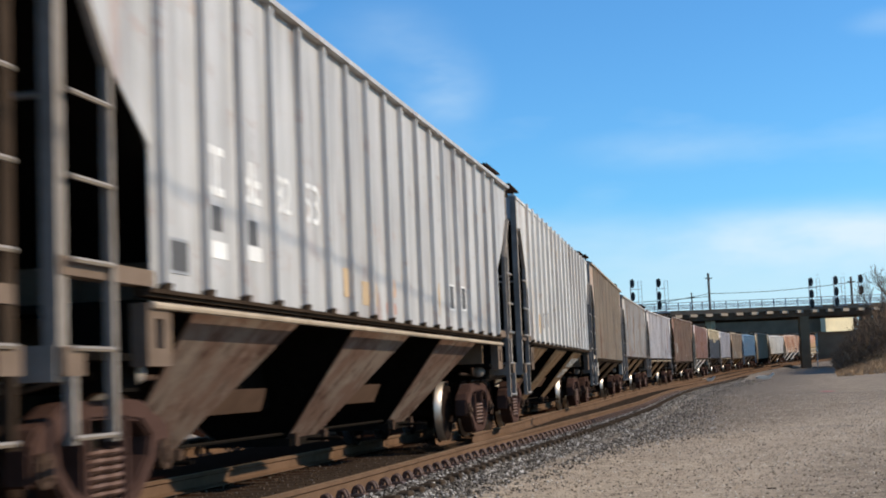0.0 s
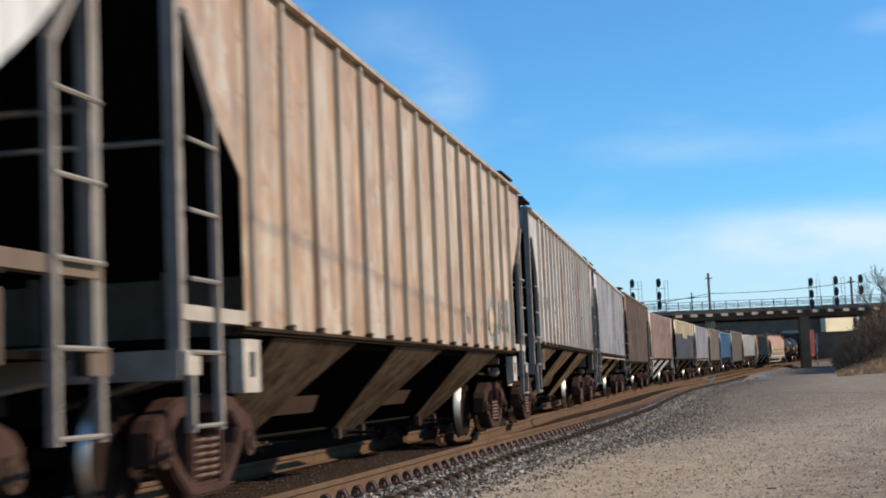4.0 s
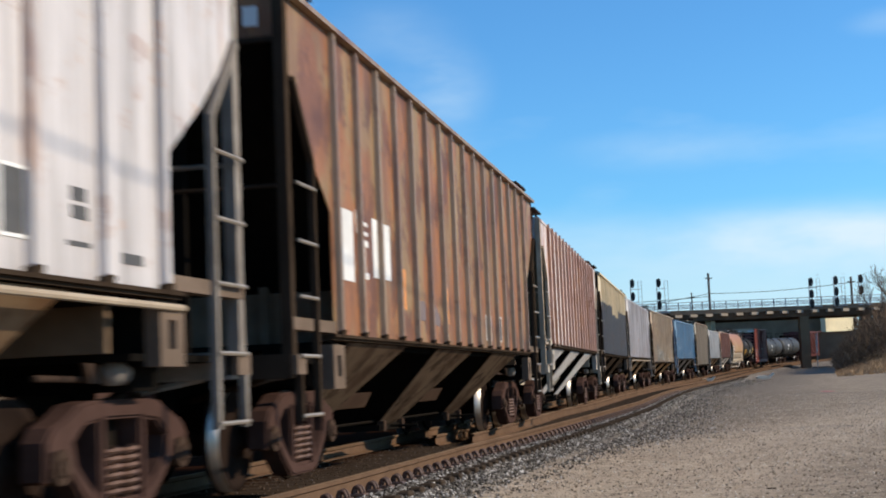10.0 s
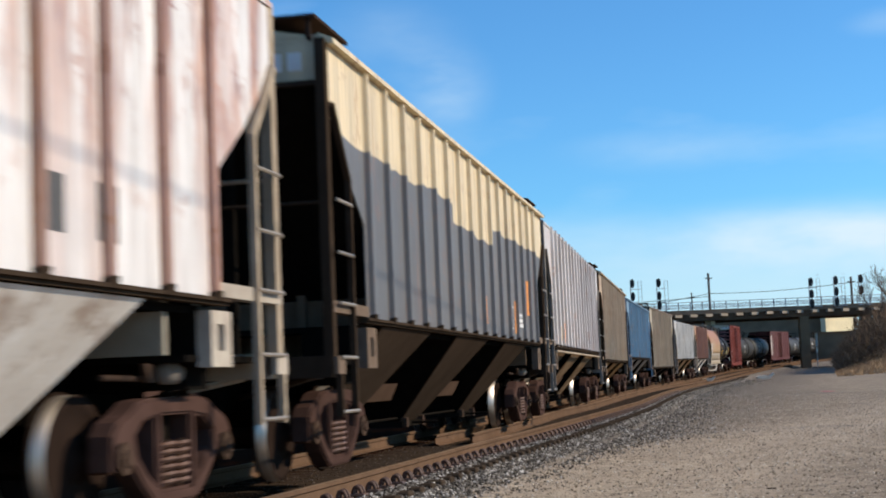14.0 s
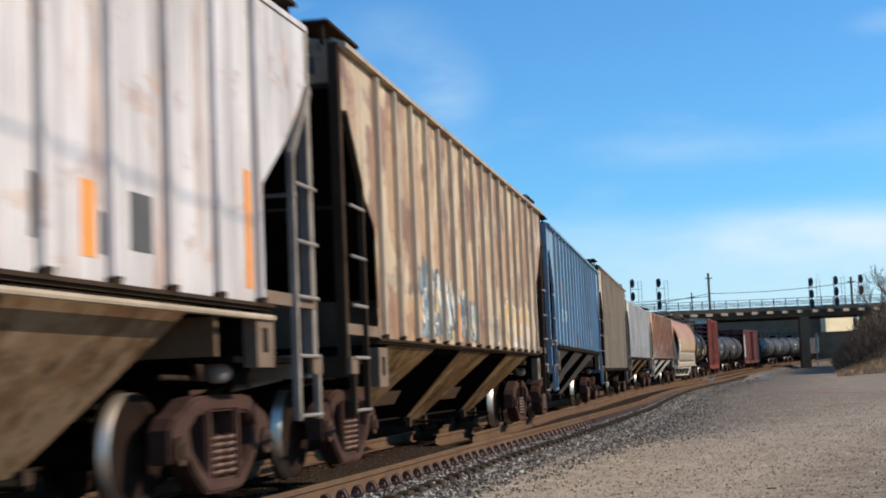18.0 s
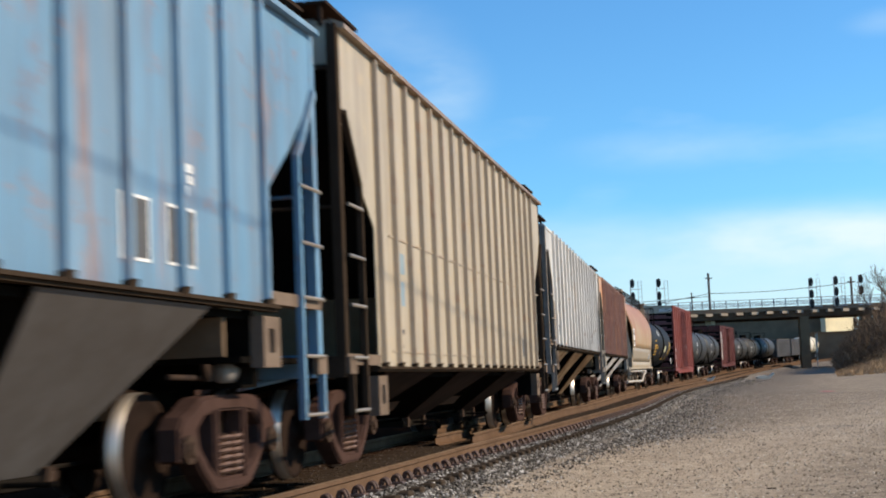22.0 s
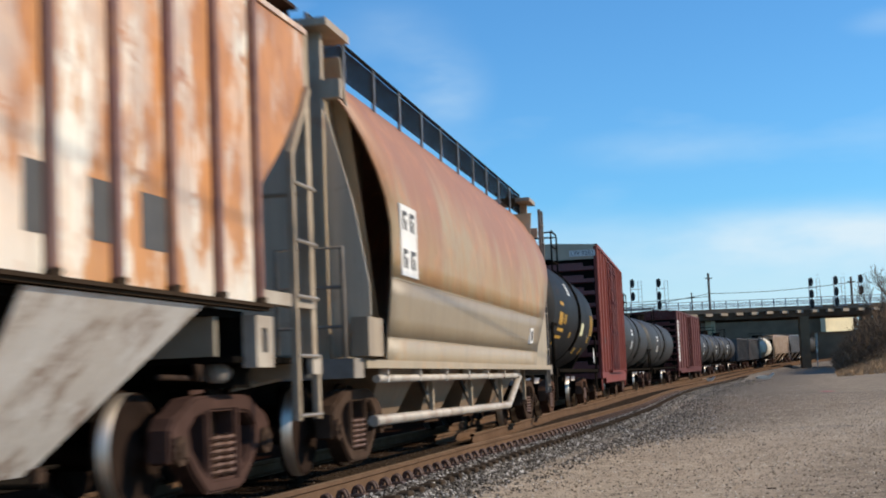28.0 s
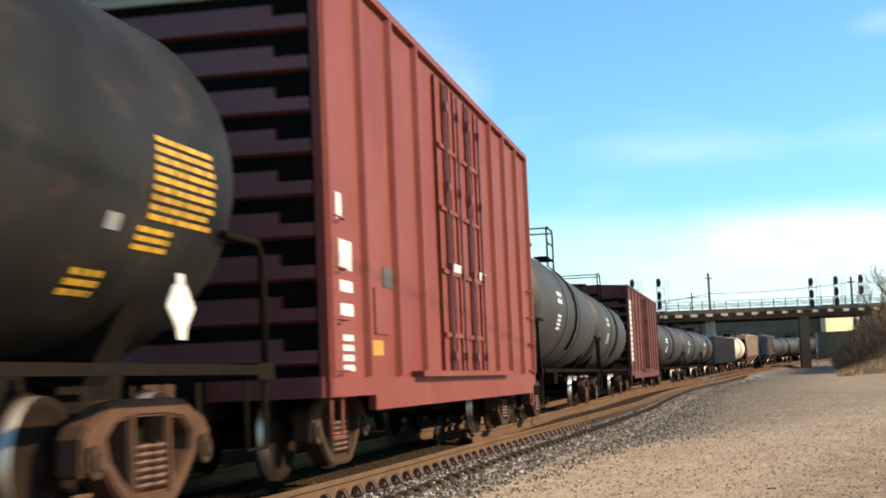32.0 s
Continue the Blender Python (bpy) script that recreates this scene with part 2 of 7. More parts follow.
INK = plain("dark stencil paint", (0.05, 0.05, 0.052), (0.09, 0.085, 0.08), 6, 0.7)
ORANGE = plain("orange reflective paint", (0.8, 0.28, 0.03), (0.6, 0.22, 0.04), 6, 0.5)
GREY = plain("galvanised grey steel", (0.32, 0.32, 0.32), (0.2, 0.2, 0.2), 6, 0.6, 0.3)
BLUEGREY = plain("blue-grey stencil paint", (0.16, 0.24, 0.28), (0.3, 0.36, 0.38), 5, 0.6)
RED = plain("faded red spray paint", (0.45, 0.07, 0.06), (0.3, 0.06, 0.05), 5, 0.6)

# ---------------- mesh helpers ----------------
def part(name, bm, material, parent, label=""):
    """Links a bmesh (or mesh) as one mesh object under a thing or a part."""
    if isinstance(bm, bmesh.types.BMesh):
        me = bpy.data.meshes.new(name)
        bm.to_mesh(me)
        bm.free()
    else:
        me = bm
    if material is not None and not me.materials:
        for mm in (material if isinstance(material, (list, tuple)) else (material,)):
            me.materials.append(mm)
    ob = new(name, me)
    ob.parent = parent
    if label:
        ob["label"] = label
    return ob


def quad_block(bm, lo, hi):
    """Eight corners: two lists of four points, joined into a closed block."""
    v = [bm.verts.new(p) for p in (*lo, *hi)]
    n = len(lo)
    bm.faces.new(v[:n][::-1])
    bm.faces.new(v[n:])
    for i in range(n):
        j = (i + 1) % n
        bm.faces.new((v[i], v[j], v[n + j], v[n + i]))


def box(bm, x0, x1, y0, y1, z0, z1):
    quad_block(bm, [(x0, y0, z0), (x1, y0, z0), (x1, y1, z0), (x0, y1, z0)], [(x0, y0, z1), (x1, y0, z1), (x1, y1, z1), (x0, y1, z1)])


def slab(bm, pts, y0, y1):
    """A plate with the outline pts in x and z, from y0 to y1."""
    quad_block(bm, [(x, y0, z) for x, z in pts], [(x, y1, z) for x, z in pts])


def slab_x(bm, pts, x0, x1):
    quad_block(bm, [(x0, y, z) for y, z in pts], [(x1, y, z) for y, z in pts])


def rod(bm, a, b, r, n=8):
    a, b = Vector(a), Vector(b)
    q = (b - a).to_track_quat("Z", "Y")
    ring = [q @ Vector((r * cos(2 * pi * i / n), r * sin(2 * pi * i / n), 0)) for i in range(n)]
    quad_block(bm, [a + p for p in ring], [b + p for p in ring])


def tube(bm, pts, r, n=8):
    """One bent pipe along the points."""
    ps = [Vector(p) for p in pts]
    rows, up = [], None
    for i, p in enumerate(ps):
        d = (ps[min(i + 1, len(ps) - 1)] - ps[max(i - 1, 0)]).normalized()
        if up is None:
            up = d.orthogonal().normalized()
        up = (up - d * up.dot(d)).normalized()
        w = d.cross(up)
        rows.append([bm.verts.new(p + (up * cos(2 * pi * k / n) + w * sin(2 * pi * k / n)) * r) for k in range(n)])
    for a, b in zip(rows, rows[1:]):
        for k in range(n):
            bm.faces.new((a[k], a[(k + 1) % n], b[(k + 1) % n], b[k])).smooth = True
    bm.faces.new(rows[0][::-1])
    bm.faces.new(rows[-1])


def lathe(bm, prof, n=24, axis="y", mats=None):
    """Turns a profile of (along, radius) about the axis y or x."""
    rows = []
    for a, r in prof:
        rows.append([bm.verts.new((r * cos(2 * pi * i / n), a, r * sin(2 * pi * i / n)) if axis == "y" else (a, r * cos(2 * pi * i / n), r * sin(2 * pi * i / n))) for i in range(n)])
    for k in range(len(rows) - 1):
        for i in range(n):
            j = (i + 1) % n
            f = bm.faces.new((rows[k][i], rows[k][j], rows[k + 1][j], rows[k + 1][i]))
            f.smooth = True
            if mats:
                f.material_index = mats[k]
    bm.faces.new(rows[0])
    bm.faces.new(rows[-1][::-1])


def shut(bm):
    bmesh.ops.recalc_face_normals(bm, faces=bm.faces)
    return bm


def sheet(*fill):
    """A bmesh filled by (function, arguments) pairs."""
    bm = bmesh.new()
    for fn, *args in fill:
        fn(bm, *args)
    return shut(bm)


def bars(bm, x0, x1, z0, z1, y, rows, seed, thick=0.006):
    """Lines of unreadable stencil writing on a side: short bars."""
    rnd = random.Random(seed)
    dz = (z1 - z0) / rows
    for r in range(rows):
        x = x0
        while x < x1 - 0.05:
            w = rnd.uniform(0.08, 0.24)
            e = min(x1, x + w)
            box(bm, x, e, y - thick, y, z1 - (r + 0.75) * dz, z1 - r * dz)
            x = e + rnd.uniform(0.03, 0.07)


def letters(name, text, size, material, parent, m, label=""):
    """Raised lettering from the built-in font, as a mesh part."""
    cu = bpy.data.curves.new(name, "FONT")
    cu.body, cu.size, cu.extrude, cu.align_x, cu.align_y = text, size, 0.003, "CENTER", "CENTER"
    ob = bpy.data.objects.new(name, cu)
    me = bpy.data.meshes.new_from_object(ob)
    bpy.data.objects.remove(ob)
    me.name = name
    me.transform(m)
    return part(name, me, material, parent, label)


def thing(name, label, category, group="", m=None):
    ob = new(name)
    if m is not None:
        ob.matrix_world = m
    return tagged(ob, label, category, group)
# ---------------- ground, ballast and tracks ----------------
SIDE_S = (-400, -15, 5, 14, 20, 28, 48, 100, 160, 300, 700)
SIDE_D = (0.3, 0.3, 0.5, 0.65, 0.68, 1.0, 1.9, 2.75, 3.6, 4.2, 4.3)    # the side track's centre, right of the train's


def side_off(s):
    return np.interp(s, SIDE_S, SIDE_D)


def ground_mat():
    """Gravel lot with tyre tracks; ballast and brown grit near the rails, by the distance from the line."""
    m, n, l, b = mat_new("gravel lot and ballast", 0.95)
    v = coords(n, l, (1, 1, 1), False)
    at = n.new("ShaderNodeAttribute")
    at.attribute_name = "away"
    rut = n.new("ShaderNodeAttribute")
    rut.attribute_name = "rut"
    big = noise_fac(n, l, v, 0.22, 0.36, 0.64, 5)
    mid = noise_fac(n, l, v, 1.6, 0.35, 0.65, 6)
    grit = noise_fac(n, l, v, 60.0, 0.3, 0.7, 4, 0.75)
    stone = n.new("ShaderNodeTexVoronoi")
    stone.inputs["Scale"].default_value = 17.0
    l.new(v, stone.inputs["Vector"])
    tc = n.new("ShaderNodeTexCoord")
    way = n.new("ShaderNodeMapping")
    way.inputs["Rotation"].default_value = (0, 0, radians(13.2))
    way.inputs["Scale"].default_value = (0.7, 0.14, 1.0)
    l.new(tc.outputs["Object"], way.inputs["Vector"])
    streak = noise_fac(n, l, way.outputs[0], 1.1, 0.42, 0.62, 3, 0.5)
    fleck = noise_fac(n, l, v, 7.0, 0.5, 0.72, 6, 0.75)
    lot = mixed(n, l, big, (0.50, 0.40, 0.295), (0.40, 0.325, 0.245))
    lot = mixed(n, l, times(n, l, mid, 0.55), lot, (0.45, 0.38, 0.30))
    lot = mixed(n, l, times(n, l, streak, 0.45), lot, (0.29, 0.235, 0.18))
    lot = mixed(n, l, times(n, l, rut.outputs["Fac"], 0.7), lot, (0.62, 0.51, 0.38))
    sto = n.new("ShaderNodeAttribute")
    sto.attribute_name = "stony"
    coarse = n.new("ShaderNodeTexVoronoi")
    coarse.inputs["Scale"].default_value = 6.0
    l.new(v, coarse.inputs["Vector"])
    pebb = mixed(n, l, stone.outputs["Distance"], (0.50, 0.42, 0.32), (0.09, 0.07, 0.05))
    pebb = mixed(n, l, times(n, l, coarse.outputs["Distance"], 0.8), pebb, (0.13, 0.105, 0.08))
    lot = mixed(n, l, times(n, l, times(n, l, sto.outputs["Fac"], noise_fac(n, l, v, 0.8, 0.3, 0.6, 6)), 0.9), lot, pebb)
    lot = mixed(n, l, times(n, l, fleck, 0.6), lot, (0.16, 0.125, 0.095))
    speck = noise_fac(n, l, v, 26.0, 0.52, 0.66, 4, 0.7)
    lot = mixed(n, l, times(n, l, speck, 0.85), lot, (0.11, 0.09, 0.07))
    gravel = n.new("ShaderNodeTexVoronoi")
    gravel.inputs["Scale"].default_value = 8.0
    l.new(v, gravel.inputs["Vector"])
    tone = n.new("ShaderNodeSeparateColor")
    l.new(gravel.outputs["Color"], tone.inputs[0])
    grains = mixed(n, l, tone.outputs[0], (0.19, 0.155, 0.115), (0.58, 0.48, 0.36))
    lot = mixed(n, l, times(n, l, noise_fac(n, l, v, 0.5, 0.42, 0.6, 5, 0.65), 0.75), lot, grains)
    pale = noise_fac(n, l, v, 33.0, 0.56, 0.68, 4, 0.7)
    lot = mixed(n, l, times(n, l, pale, 0.7), lot, (0.70, 0.58, 0.44))
    lot = mixed(n, l, times(n, l, grit, 0.45), lot, (0.16, 0.125, 0.095))
    bal = mixed(n, l, stone.outputs["Distance"], (0.24, 0.215, 0.185), (0.04, 0.036, 0.031))
    bal = mixed(n, l, times(n, l, grit, 0.3), bal, (0.36, 0.33, 0.29))
    bal = mixed(n, l, times(n, l, mid, 0.5), bal, (0.2, 0.145, 0.1))
    bed = mixed(n, l, grit, (0.06, 0.043, 0.031), (0.036, 0.027, 0.02))
    edge = n.new("ShaderNodeMath")
    edge.operation = "ADD"
    l.new(at.outputs["Fac"], edge.inputs[0])
    l.new(times(n, l, noise_fac(n, l, v, 0.9, 0.3, 0.7, 8, 0.7), 1.4), edge.inputs[1])
    f1 = n.new("ShaderNodeMapRange")
    f1.inputs["From Min"].default_value, f1.inputs["From Max"].default_value = 1.35, 1.6
    l.new(edge.outputs[0], f1.inputs["Value"])
    f2 = n.new("ShaderNodeMapRange")
    f2.inputs["From Min"].default_value, f2.inputs["From Max"].default_value = 3.1, 4.9
    l.new(edge.outputs[0], f2.inputs["Value"])
    col = mixed(n, l, f1.outputs[0], bed, bal)
    col = mixed(n, l, f2.outputs[0], col, lot)
    # ground left of the line is coloured dark to stand for the train's shade
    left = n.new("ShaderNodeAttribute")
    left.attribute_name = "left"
    train_shade = mixed(n, l, grit, (0.036, 0.015, 0.008), (0.018, 0.008, 0.005))
    col = mixed(n, l, left.outputs["Fac"], col, train_shade)
    l.new(col, b.inputs["Base Color"])
    bumped(n, l, b, grit, 0.2, 0.012)
    return m


GROUND = ground_mat()


def nearest_s(y):
    """Arc length at which the line passes the ordinate y."""
    return np.interp(y, _y, _s)


def away(x, y):
    """Distance right of the side track's centre."""
    s = nearest_s(y)
    lx, ly, _, h = line(s)
    d = (x - lx) * np.cos(h)
    return d - side_off(s), s, d


def shoulder(s):
    """Where the ballast shoulder ends, right of the side track's centre."""
    return np.interp(s, (10, 20, 22, 26, 28.5, 32, 39, 70), (1.5, 1.67, 1.8, 2.06, 2.5, 3.4, 4.2, 6.5))


def ground_z(x, y):
    a, s, d = away(x, y)
    z = grade(s) - 0.19
    right = np.interp(a, (-9, 0, 1.1, 1.75, 2.9, 4.2, 30, 60, 200), (0, 0, 0, -0.2, -0.25, -0.27, -0.25, 0.3, 1.0))
    left = np.interp(-d, (0, 1.3, 2.6, 9, 40, 200), (0, 0, -0.35, -0.5, -0.6, -0.3))
    bank = np.interp(x - 0.268 * y, (0.3, 4, 20), (0, 1.3, 3.0)) * np.interp(y, (125, 160, 220), (0, 1, 1))
    return z + right + left + bank


ys = np.concatenate([np.arange(-420, 8, 8.0), np.arange(8, 60, 0.35), np.arange(60, 130, 1.2), np.arange(130, 330, 4), np.geomspace(334, 3500, 26)])
us = np.concatenate([-np.geomspace(3000, 12, 24), np.arange(-10, -3, 1.0), np.arange(-3, 11, 0.3), np.arange(11, 30, 1.0), np.geomspace(31, 3000, 26)])
gx = np.array([[float(line(nearest_s(y))[0]) + u for u in us] for y in ys])
gy = np.repeat(ys[:, None], len(us), 1)
gz = ground_z(gx, gy)
rng = np.random.default_rng(5)
near_bit = np.exp(-((gy - 25) / 45) ** 2)
gz = gz + near_bit * rng.normal(0, 0.0015, gz.shape) * (away(gx, gy)[0] > 1.2)
vid = np.arange(gx.size).reshape(gx.shape)
faces = np.stack([vid[:-1, :-1], vid[:-1, 1:], vid[1:, 1:], vid[1:, :-1]], -1).reshape(-1, 4)
me = bpy.data.meshes.new("ground")
me.from_pydata(np.stack([gx, gy, gz], -1).reshape(-1, 3).tolist(), [], faces.tolist())
aw, sw, _d = (q.reshape(-1) for q in away(gx, gy))
aw = np.where(aw > 1.1, 1.1 + (aw - 1.1) * 2.0 / (shoulder(sw) - 1.1), aw)
att = me.attributes.new("away", "FLOAT", "POINT")
att.data.foreach_set("value", np.clip(aw, 0, 60).astype(np.float32))
lane = (gx - 0.235 * gy).reshape(-1)
mid_lane = np.interp(gy.reshape(-1), (8, 18, 22, 30, 37, 50, 80), (-2.2, -1.6, -0.8, 0.4, 2.0, 5.0, 12.0))   # the worn way bends off to the right
rutv = 0.55 * np.exp(-((lane - mid_lane) / 1.5) ** 2) + 0.6 * np.exp(-((lane - mid_lane + 0.8) / 0.25) ** 2) + 0.6 * np.exp(-((lane - mid_lane - 0.7) / 0.25) ** 2)
greyv = np.clip((lane - mid_lane - 1.1) / 0.8, 0, 1) + np.clip((mid_lane - 1.6 - lane) / 1.5, 0, 1) * np.clip((gy.reshape(-1) - 27) / 10, 0, 1)
att = me.attributes.new("stony", "FLOAT", "POINT")
att.data.foreach_set("value", np.clip(greyv, 0, 1).astype(np.float32))
att = me.attributes.new("rut", "FLOAT", "POINT")
att.data.foreach_set("value", rutv.astype(np.float32))
# mask of the ground that is darkened as train shade
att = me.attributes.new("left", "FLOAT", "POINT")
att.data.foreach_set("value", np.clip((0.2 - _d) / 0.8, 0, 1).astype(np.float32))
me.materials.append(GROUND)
for p in me.polygons:
    p.use_smooth = True
tagged(new("ground", me), "pale tan gravel lot beside grey track ballast", "ground", kind="structure")

# rails: head, web and foot swept along each line
RAIL_OUT = [(-0.037, 0), (0.037, 0), (0.037, -0.036), (0.009, -0.05), (0.009, -0.15), (0.075, -0.172), (0.075, -0.185), (-0.075, -0.185), (-0.075, -0.172), (-0.009, -0.15), (-0.009, -0.05), (-0.037, -0.036)]


def rail(name, s_list, off_of, label):
    vs, fs, mi = [], [], []
    n = len(RAIL_OUT)
    for i, s in enumerate(s_list):
        for o, z in RAIL_OUT:
            x, y, zz, _ = line(s, off_of(s) + o)
            vs.append((float(x), float(y), float(zz) + z))
        if i:
            for k in range(n):
                j = (k + 1) % n
                fs.append(((i - 1) * n + k, (i - 1) * n + j, i * n + j, i * n + k))
                mi.append(1 if k == 0 else 0)
    me = bpy.data.meshes.new(name)
    me.from_pydata(vs, [], fs)
    me.materials.append(RAILSIDE)
    me.materials.append(RAILTOP)
    me.polygons.foreach_set("material_index", mi)
    return tagged(new(name, me), label, "rail", "rails", "structure")


S_RAIL = np.concatenate([np.arange(-300, 0, 6.0), np.arange(0, 60, 0.5), np.arange(60, 420, 3.0)])
S_FAR = S_RAIL[S_RAIL > 24]
rail("rail_main_far", S_RAIL, lambda s: -0.755, "rusty steel rail under the freight train")
rail("rail_main_near", S_FAR, lambda s: 0.755, "rusty steel rail under the freight train")
rail("rail_side_near", S_RAIL, lambda s: side_off(s) + 0.755, "brown rusty rail of the empty side track")
rail("rail_side_far", S_FAR, lambda s: side_off(s) - 0.755, "brown rusty rail of the empty side track")
# ties, clips and loose ballast
def tie_mesh():
    bm = bmesh.new()
    box(bm, -1.3, 1.3, -0.115, 0.115, -0.36, -0.186)
    bmesh.ops.bevel(bm, geom=[e for e in bm.edges], offset=0.018, segments=1, affect="EDGES")
    return bm


bed = thing("side_track_bed", "dusty wooden ties under the side track", "track")
bed["kind"] = "structure"
me_t = None
for s in np.arange(6, 140, 0.52):
    x, y, z, h = line(s, float(side_off(s)))
    if me_t is None:
        o = part("tie", tie_mesh(), TIE, bed)
        me_t = o.data
    else:
        o = part("tie", me_t, None, bed)
    o.location, o.rotation_euler = (float(x), float(y), float(z)), (0, 0, -float(h) + random.uniform(-0.015, 0.015))


def lump(bm, x, y, z, r, h, rnd):
    """A hooped rail clip: a low curved lug on its plate."""
    ca, sa = cos(-h), sin(-h)
    def at(u, v, w):
        return (x + u * ca - v * sa, y + u * sa + v * ca, z + w)
    quad_block(bm, [at(-0.09, -0.085, 0), at(0.09, -0.085, 0), at(0.09, 0.085, 0), at(-0.09, 0.085, 0)], [at(-0.08, -0.075, 0.02), at(0.08, -0.075, 0.02), at(0.08, 0.075, 0.02), at(-0.08, 0.075, 0.02)])
    pts = [at(0.045 * cos(q), 0.0, 0.015 + 0.075 * sin(q)) for q in np.linspace(-0.2, pi + 0.2, 7)]
    for dv in (-0.045, 0.045):
        tube(bm, [(p[0] - dv * sa, p[1] + dv * ca, p[2]) for p in pts], r, 5)


clips = bmesh.new()
rnd = random.Random(4)
for s in np.arange(6, 75, 0.52):
    for o in (0.755 - 0.135, 0.755 + 0.135):
        x, y, z, h = line(s, float(side_off(s)) + o)
        lump(clips, float(x), float(y), float(z) - 0.176, 0.021, float(h), rnd)
me = bpy.data.meshes.new("rail_clips")
shut(clips).to_mesh(me)
clips.free()
me.materials.append(CLIP)
tagged(new("rail_clips", me), "row of rusty hoop clips along the rail foot", "rail clip", kind="stuff")


def stones(name, count, s_lo, s_hi, a_lo, a_hi, r_lo, r_hi, tones, label, seed, skew=1.0):
    """Loose stones scattered beside the line: small broken octahedra in one mesh."""
    g = np.random.default_rng(seed)
    s = s_lo + (s_hi - s_lo) * g.random(count) ** skew
    if a_hi is None:      # thick on the shoulder, thinning out over the lot
        a = a_lo + np.abs(g.normal(0, 1, count)) * (np.minimum(shoulder(s), 2.8) - a_lo) * 0.58
    else:
        a = a_lo + (a_hi - a_lo) * g.random(count) ** 1.15
    lx, ly, lz, h = line(s, side_off(s) + a)
    z = ground_z(lx, ly)
    r = r_lo + (r_hi - r_lo) * g.random(count) ** 3
    base = np.array([(1, 0, 0), (-1, 0, 0), (0, 1, 0), (0, -1, 0), (0, 0, 0.8), (0, 0, -0.8)])
    fs = np.array([(0, 2, 4), (2, 1, 4), (1, 3, 4), (3, 0, 4), (2, 0, 5), (1, 2, 5), (3, 1, 5), (0, 3, 5)])
    sq = base[None] * (0.6 + 0.8 * g.random((count, 6, 1))) * r[:, None, None]
    an = g.random(count) * 6.28
    ti = g.normal(0, 0.5, count)
    x1, y1, z1 = sq[..., 0], sq[..., 1] * np.cos(ti)[:, None] - sq[..., 2] * np.sin(ti)[:, None], sq[..., 1] * np.sin(ti)[:, None] + sq[..., 2] * np.cos(ti)[:, None]
    vx = x1 * np.cos(an)[:, None] - y1 * np.sin(an)[:, None] + lx[:, None]
    vy = x1 * np.sin(an)[:, None] + y1 * np.cos(an)[:, None] + ly[:, None]
    vz = z1 + (z + r * 0.25)[:, None]
    vs = np.stack([vx, vy, vz], -1).reshape(-1, 3)
    ff = (fs[None] + 6 * np.arange(count)[:, None, None]).reshape(-1, 3)
    me = bpy.data.meshes.new(name)
    me.vertices.add(len(vs))
    me.vertices.foreach_set("co", vs.reshape(-1).astype(np.float32))
    me.loops.add(len(ff) * 3)
    me.loops.foreach_set("vertex_index", ff.reshape(-1).astype(np.int32))
    me.polygons.add(len(ff))
    me.polygons.foreach_set("loop_start", (np.arange(len(ff)) * 3).astype(np.int32))
    me.update(calc_edges=True)
    m, n, l, b = mat_new(name + " rock", 0.9)
    geo = n.new("ShaderNodeNewGeometry")
    ramp = n.new("ShaderNodeValToRGB")
    ramp.color_ramp.interpolation = "LINEAR"
    el = ramp.color_ramp.elements
    el[0].color, el[1].color = (*tones[0], 1), (*tones[-1], 1)
    for i, t in enumerate(tones[1:-1]):
        e = el.new((i + 1) / (len(tones) - 1))
        e.color = (*t, 1)
    l.new(geo.outputs["Random Per Island"], ramp.inputs["Fac"])
    l.new(ramp.outputs["Color"], b.inputs["Base Color"])
    me.materials.append(m)
    return tagged(new(name, me), label, "gravel", kind="stuff")


GREYS = [(0.02, 0.018, 0.016), (0.05, 0.045, 0.04), (0.085, 0.076, 0.066), (0.13, 0.117, 0.103), (0.22, 0.2, 0.18), (0.6, 0.57, 0.53)]
stones("ballast_stones", 95000, 9, 130, 0.97, None, 0.009, 0.030, GREYS, "grey crushed ballast stones along the track shoulder", 11, 2.3)
stones("stray_stones", 16000, 10, 100, 1.6, 9, 0.004, 0.013, [(0.16, 0.13, 0.105), (0.28, 0.23, 0.19), (0.4, 0.35, 0.3), (0.6, 0.55, 0.5)], "stray ballast stones at the edge of the lot", 14, 1.2)
stones("lot_pebbles", 100000, 9, 75, 1.7, 13, 0.004, 0.019, [(0.10, 0.085, 0.07), (0.2, 0.165, 0.125), (0.34, 0.28, 0.21), (0.46, 0.38, 0.29), (0.70, 0.62, 0.52)], "small pale pebbles over the gravel lot", 12, 1.7)
stones("bed_grit", 12000, 7, 60, -1.6, 1.02, 0.006, 0.02, [(0.03, 0.022, 0.016), (0.07, 0.048, 0.033), (0.11, 0.075, 0.052), (0.12, 0.10, 0.085)], "brown grit between the rails", 13, 1.5)
# ---------------- overpass, signals, distance ----------------
CONC = plain("weathered concrete", (0.40, 0.34, 0.27), (0.26, 0.21, 0.165), 1.5, 0.9)
GIRDER = plain("rusty brown girder", (0.20, 0.125, 0.08), (0.12, 0.075, 0.05), 1.5, 0.85)
CREAM = plain("cream painted wall", (0.72, 0.62, 0.40), (0.6, 0.52, 0.36), 0.8, 0.85)
DARKWALL = plain("weathered grey-brown wall", (0.25, 0.17, 0.11), (0.15, 0.10, 0.065), 0.6, 0.9)
POLE = plain("weathered wooden pole", (0.14, 0.11, 0.09), (0.09, 0.07, 0.06), 2, 0.9)
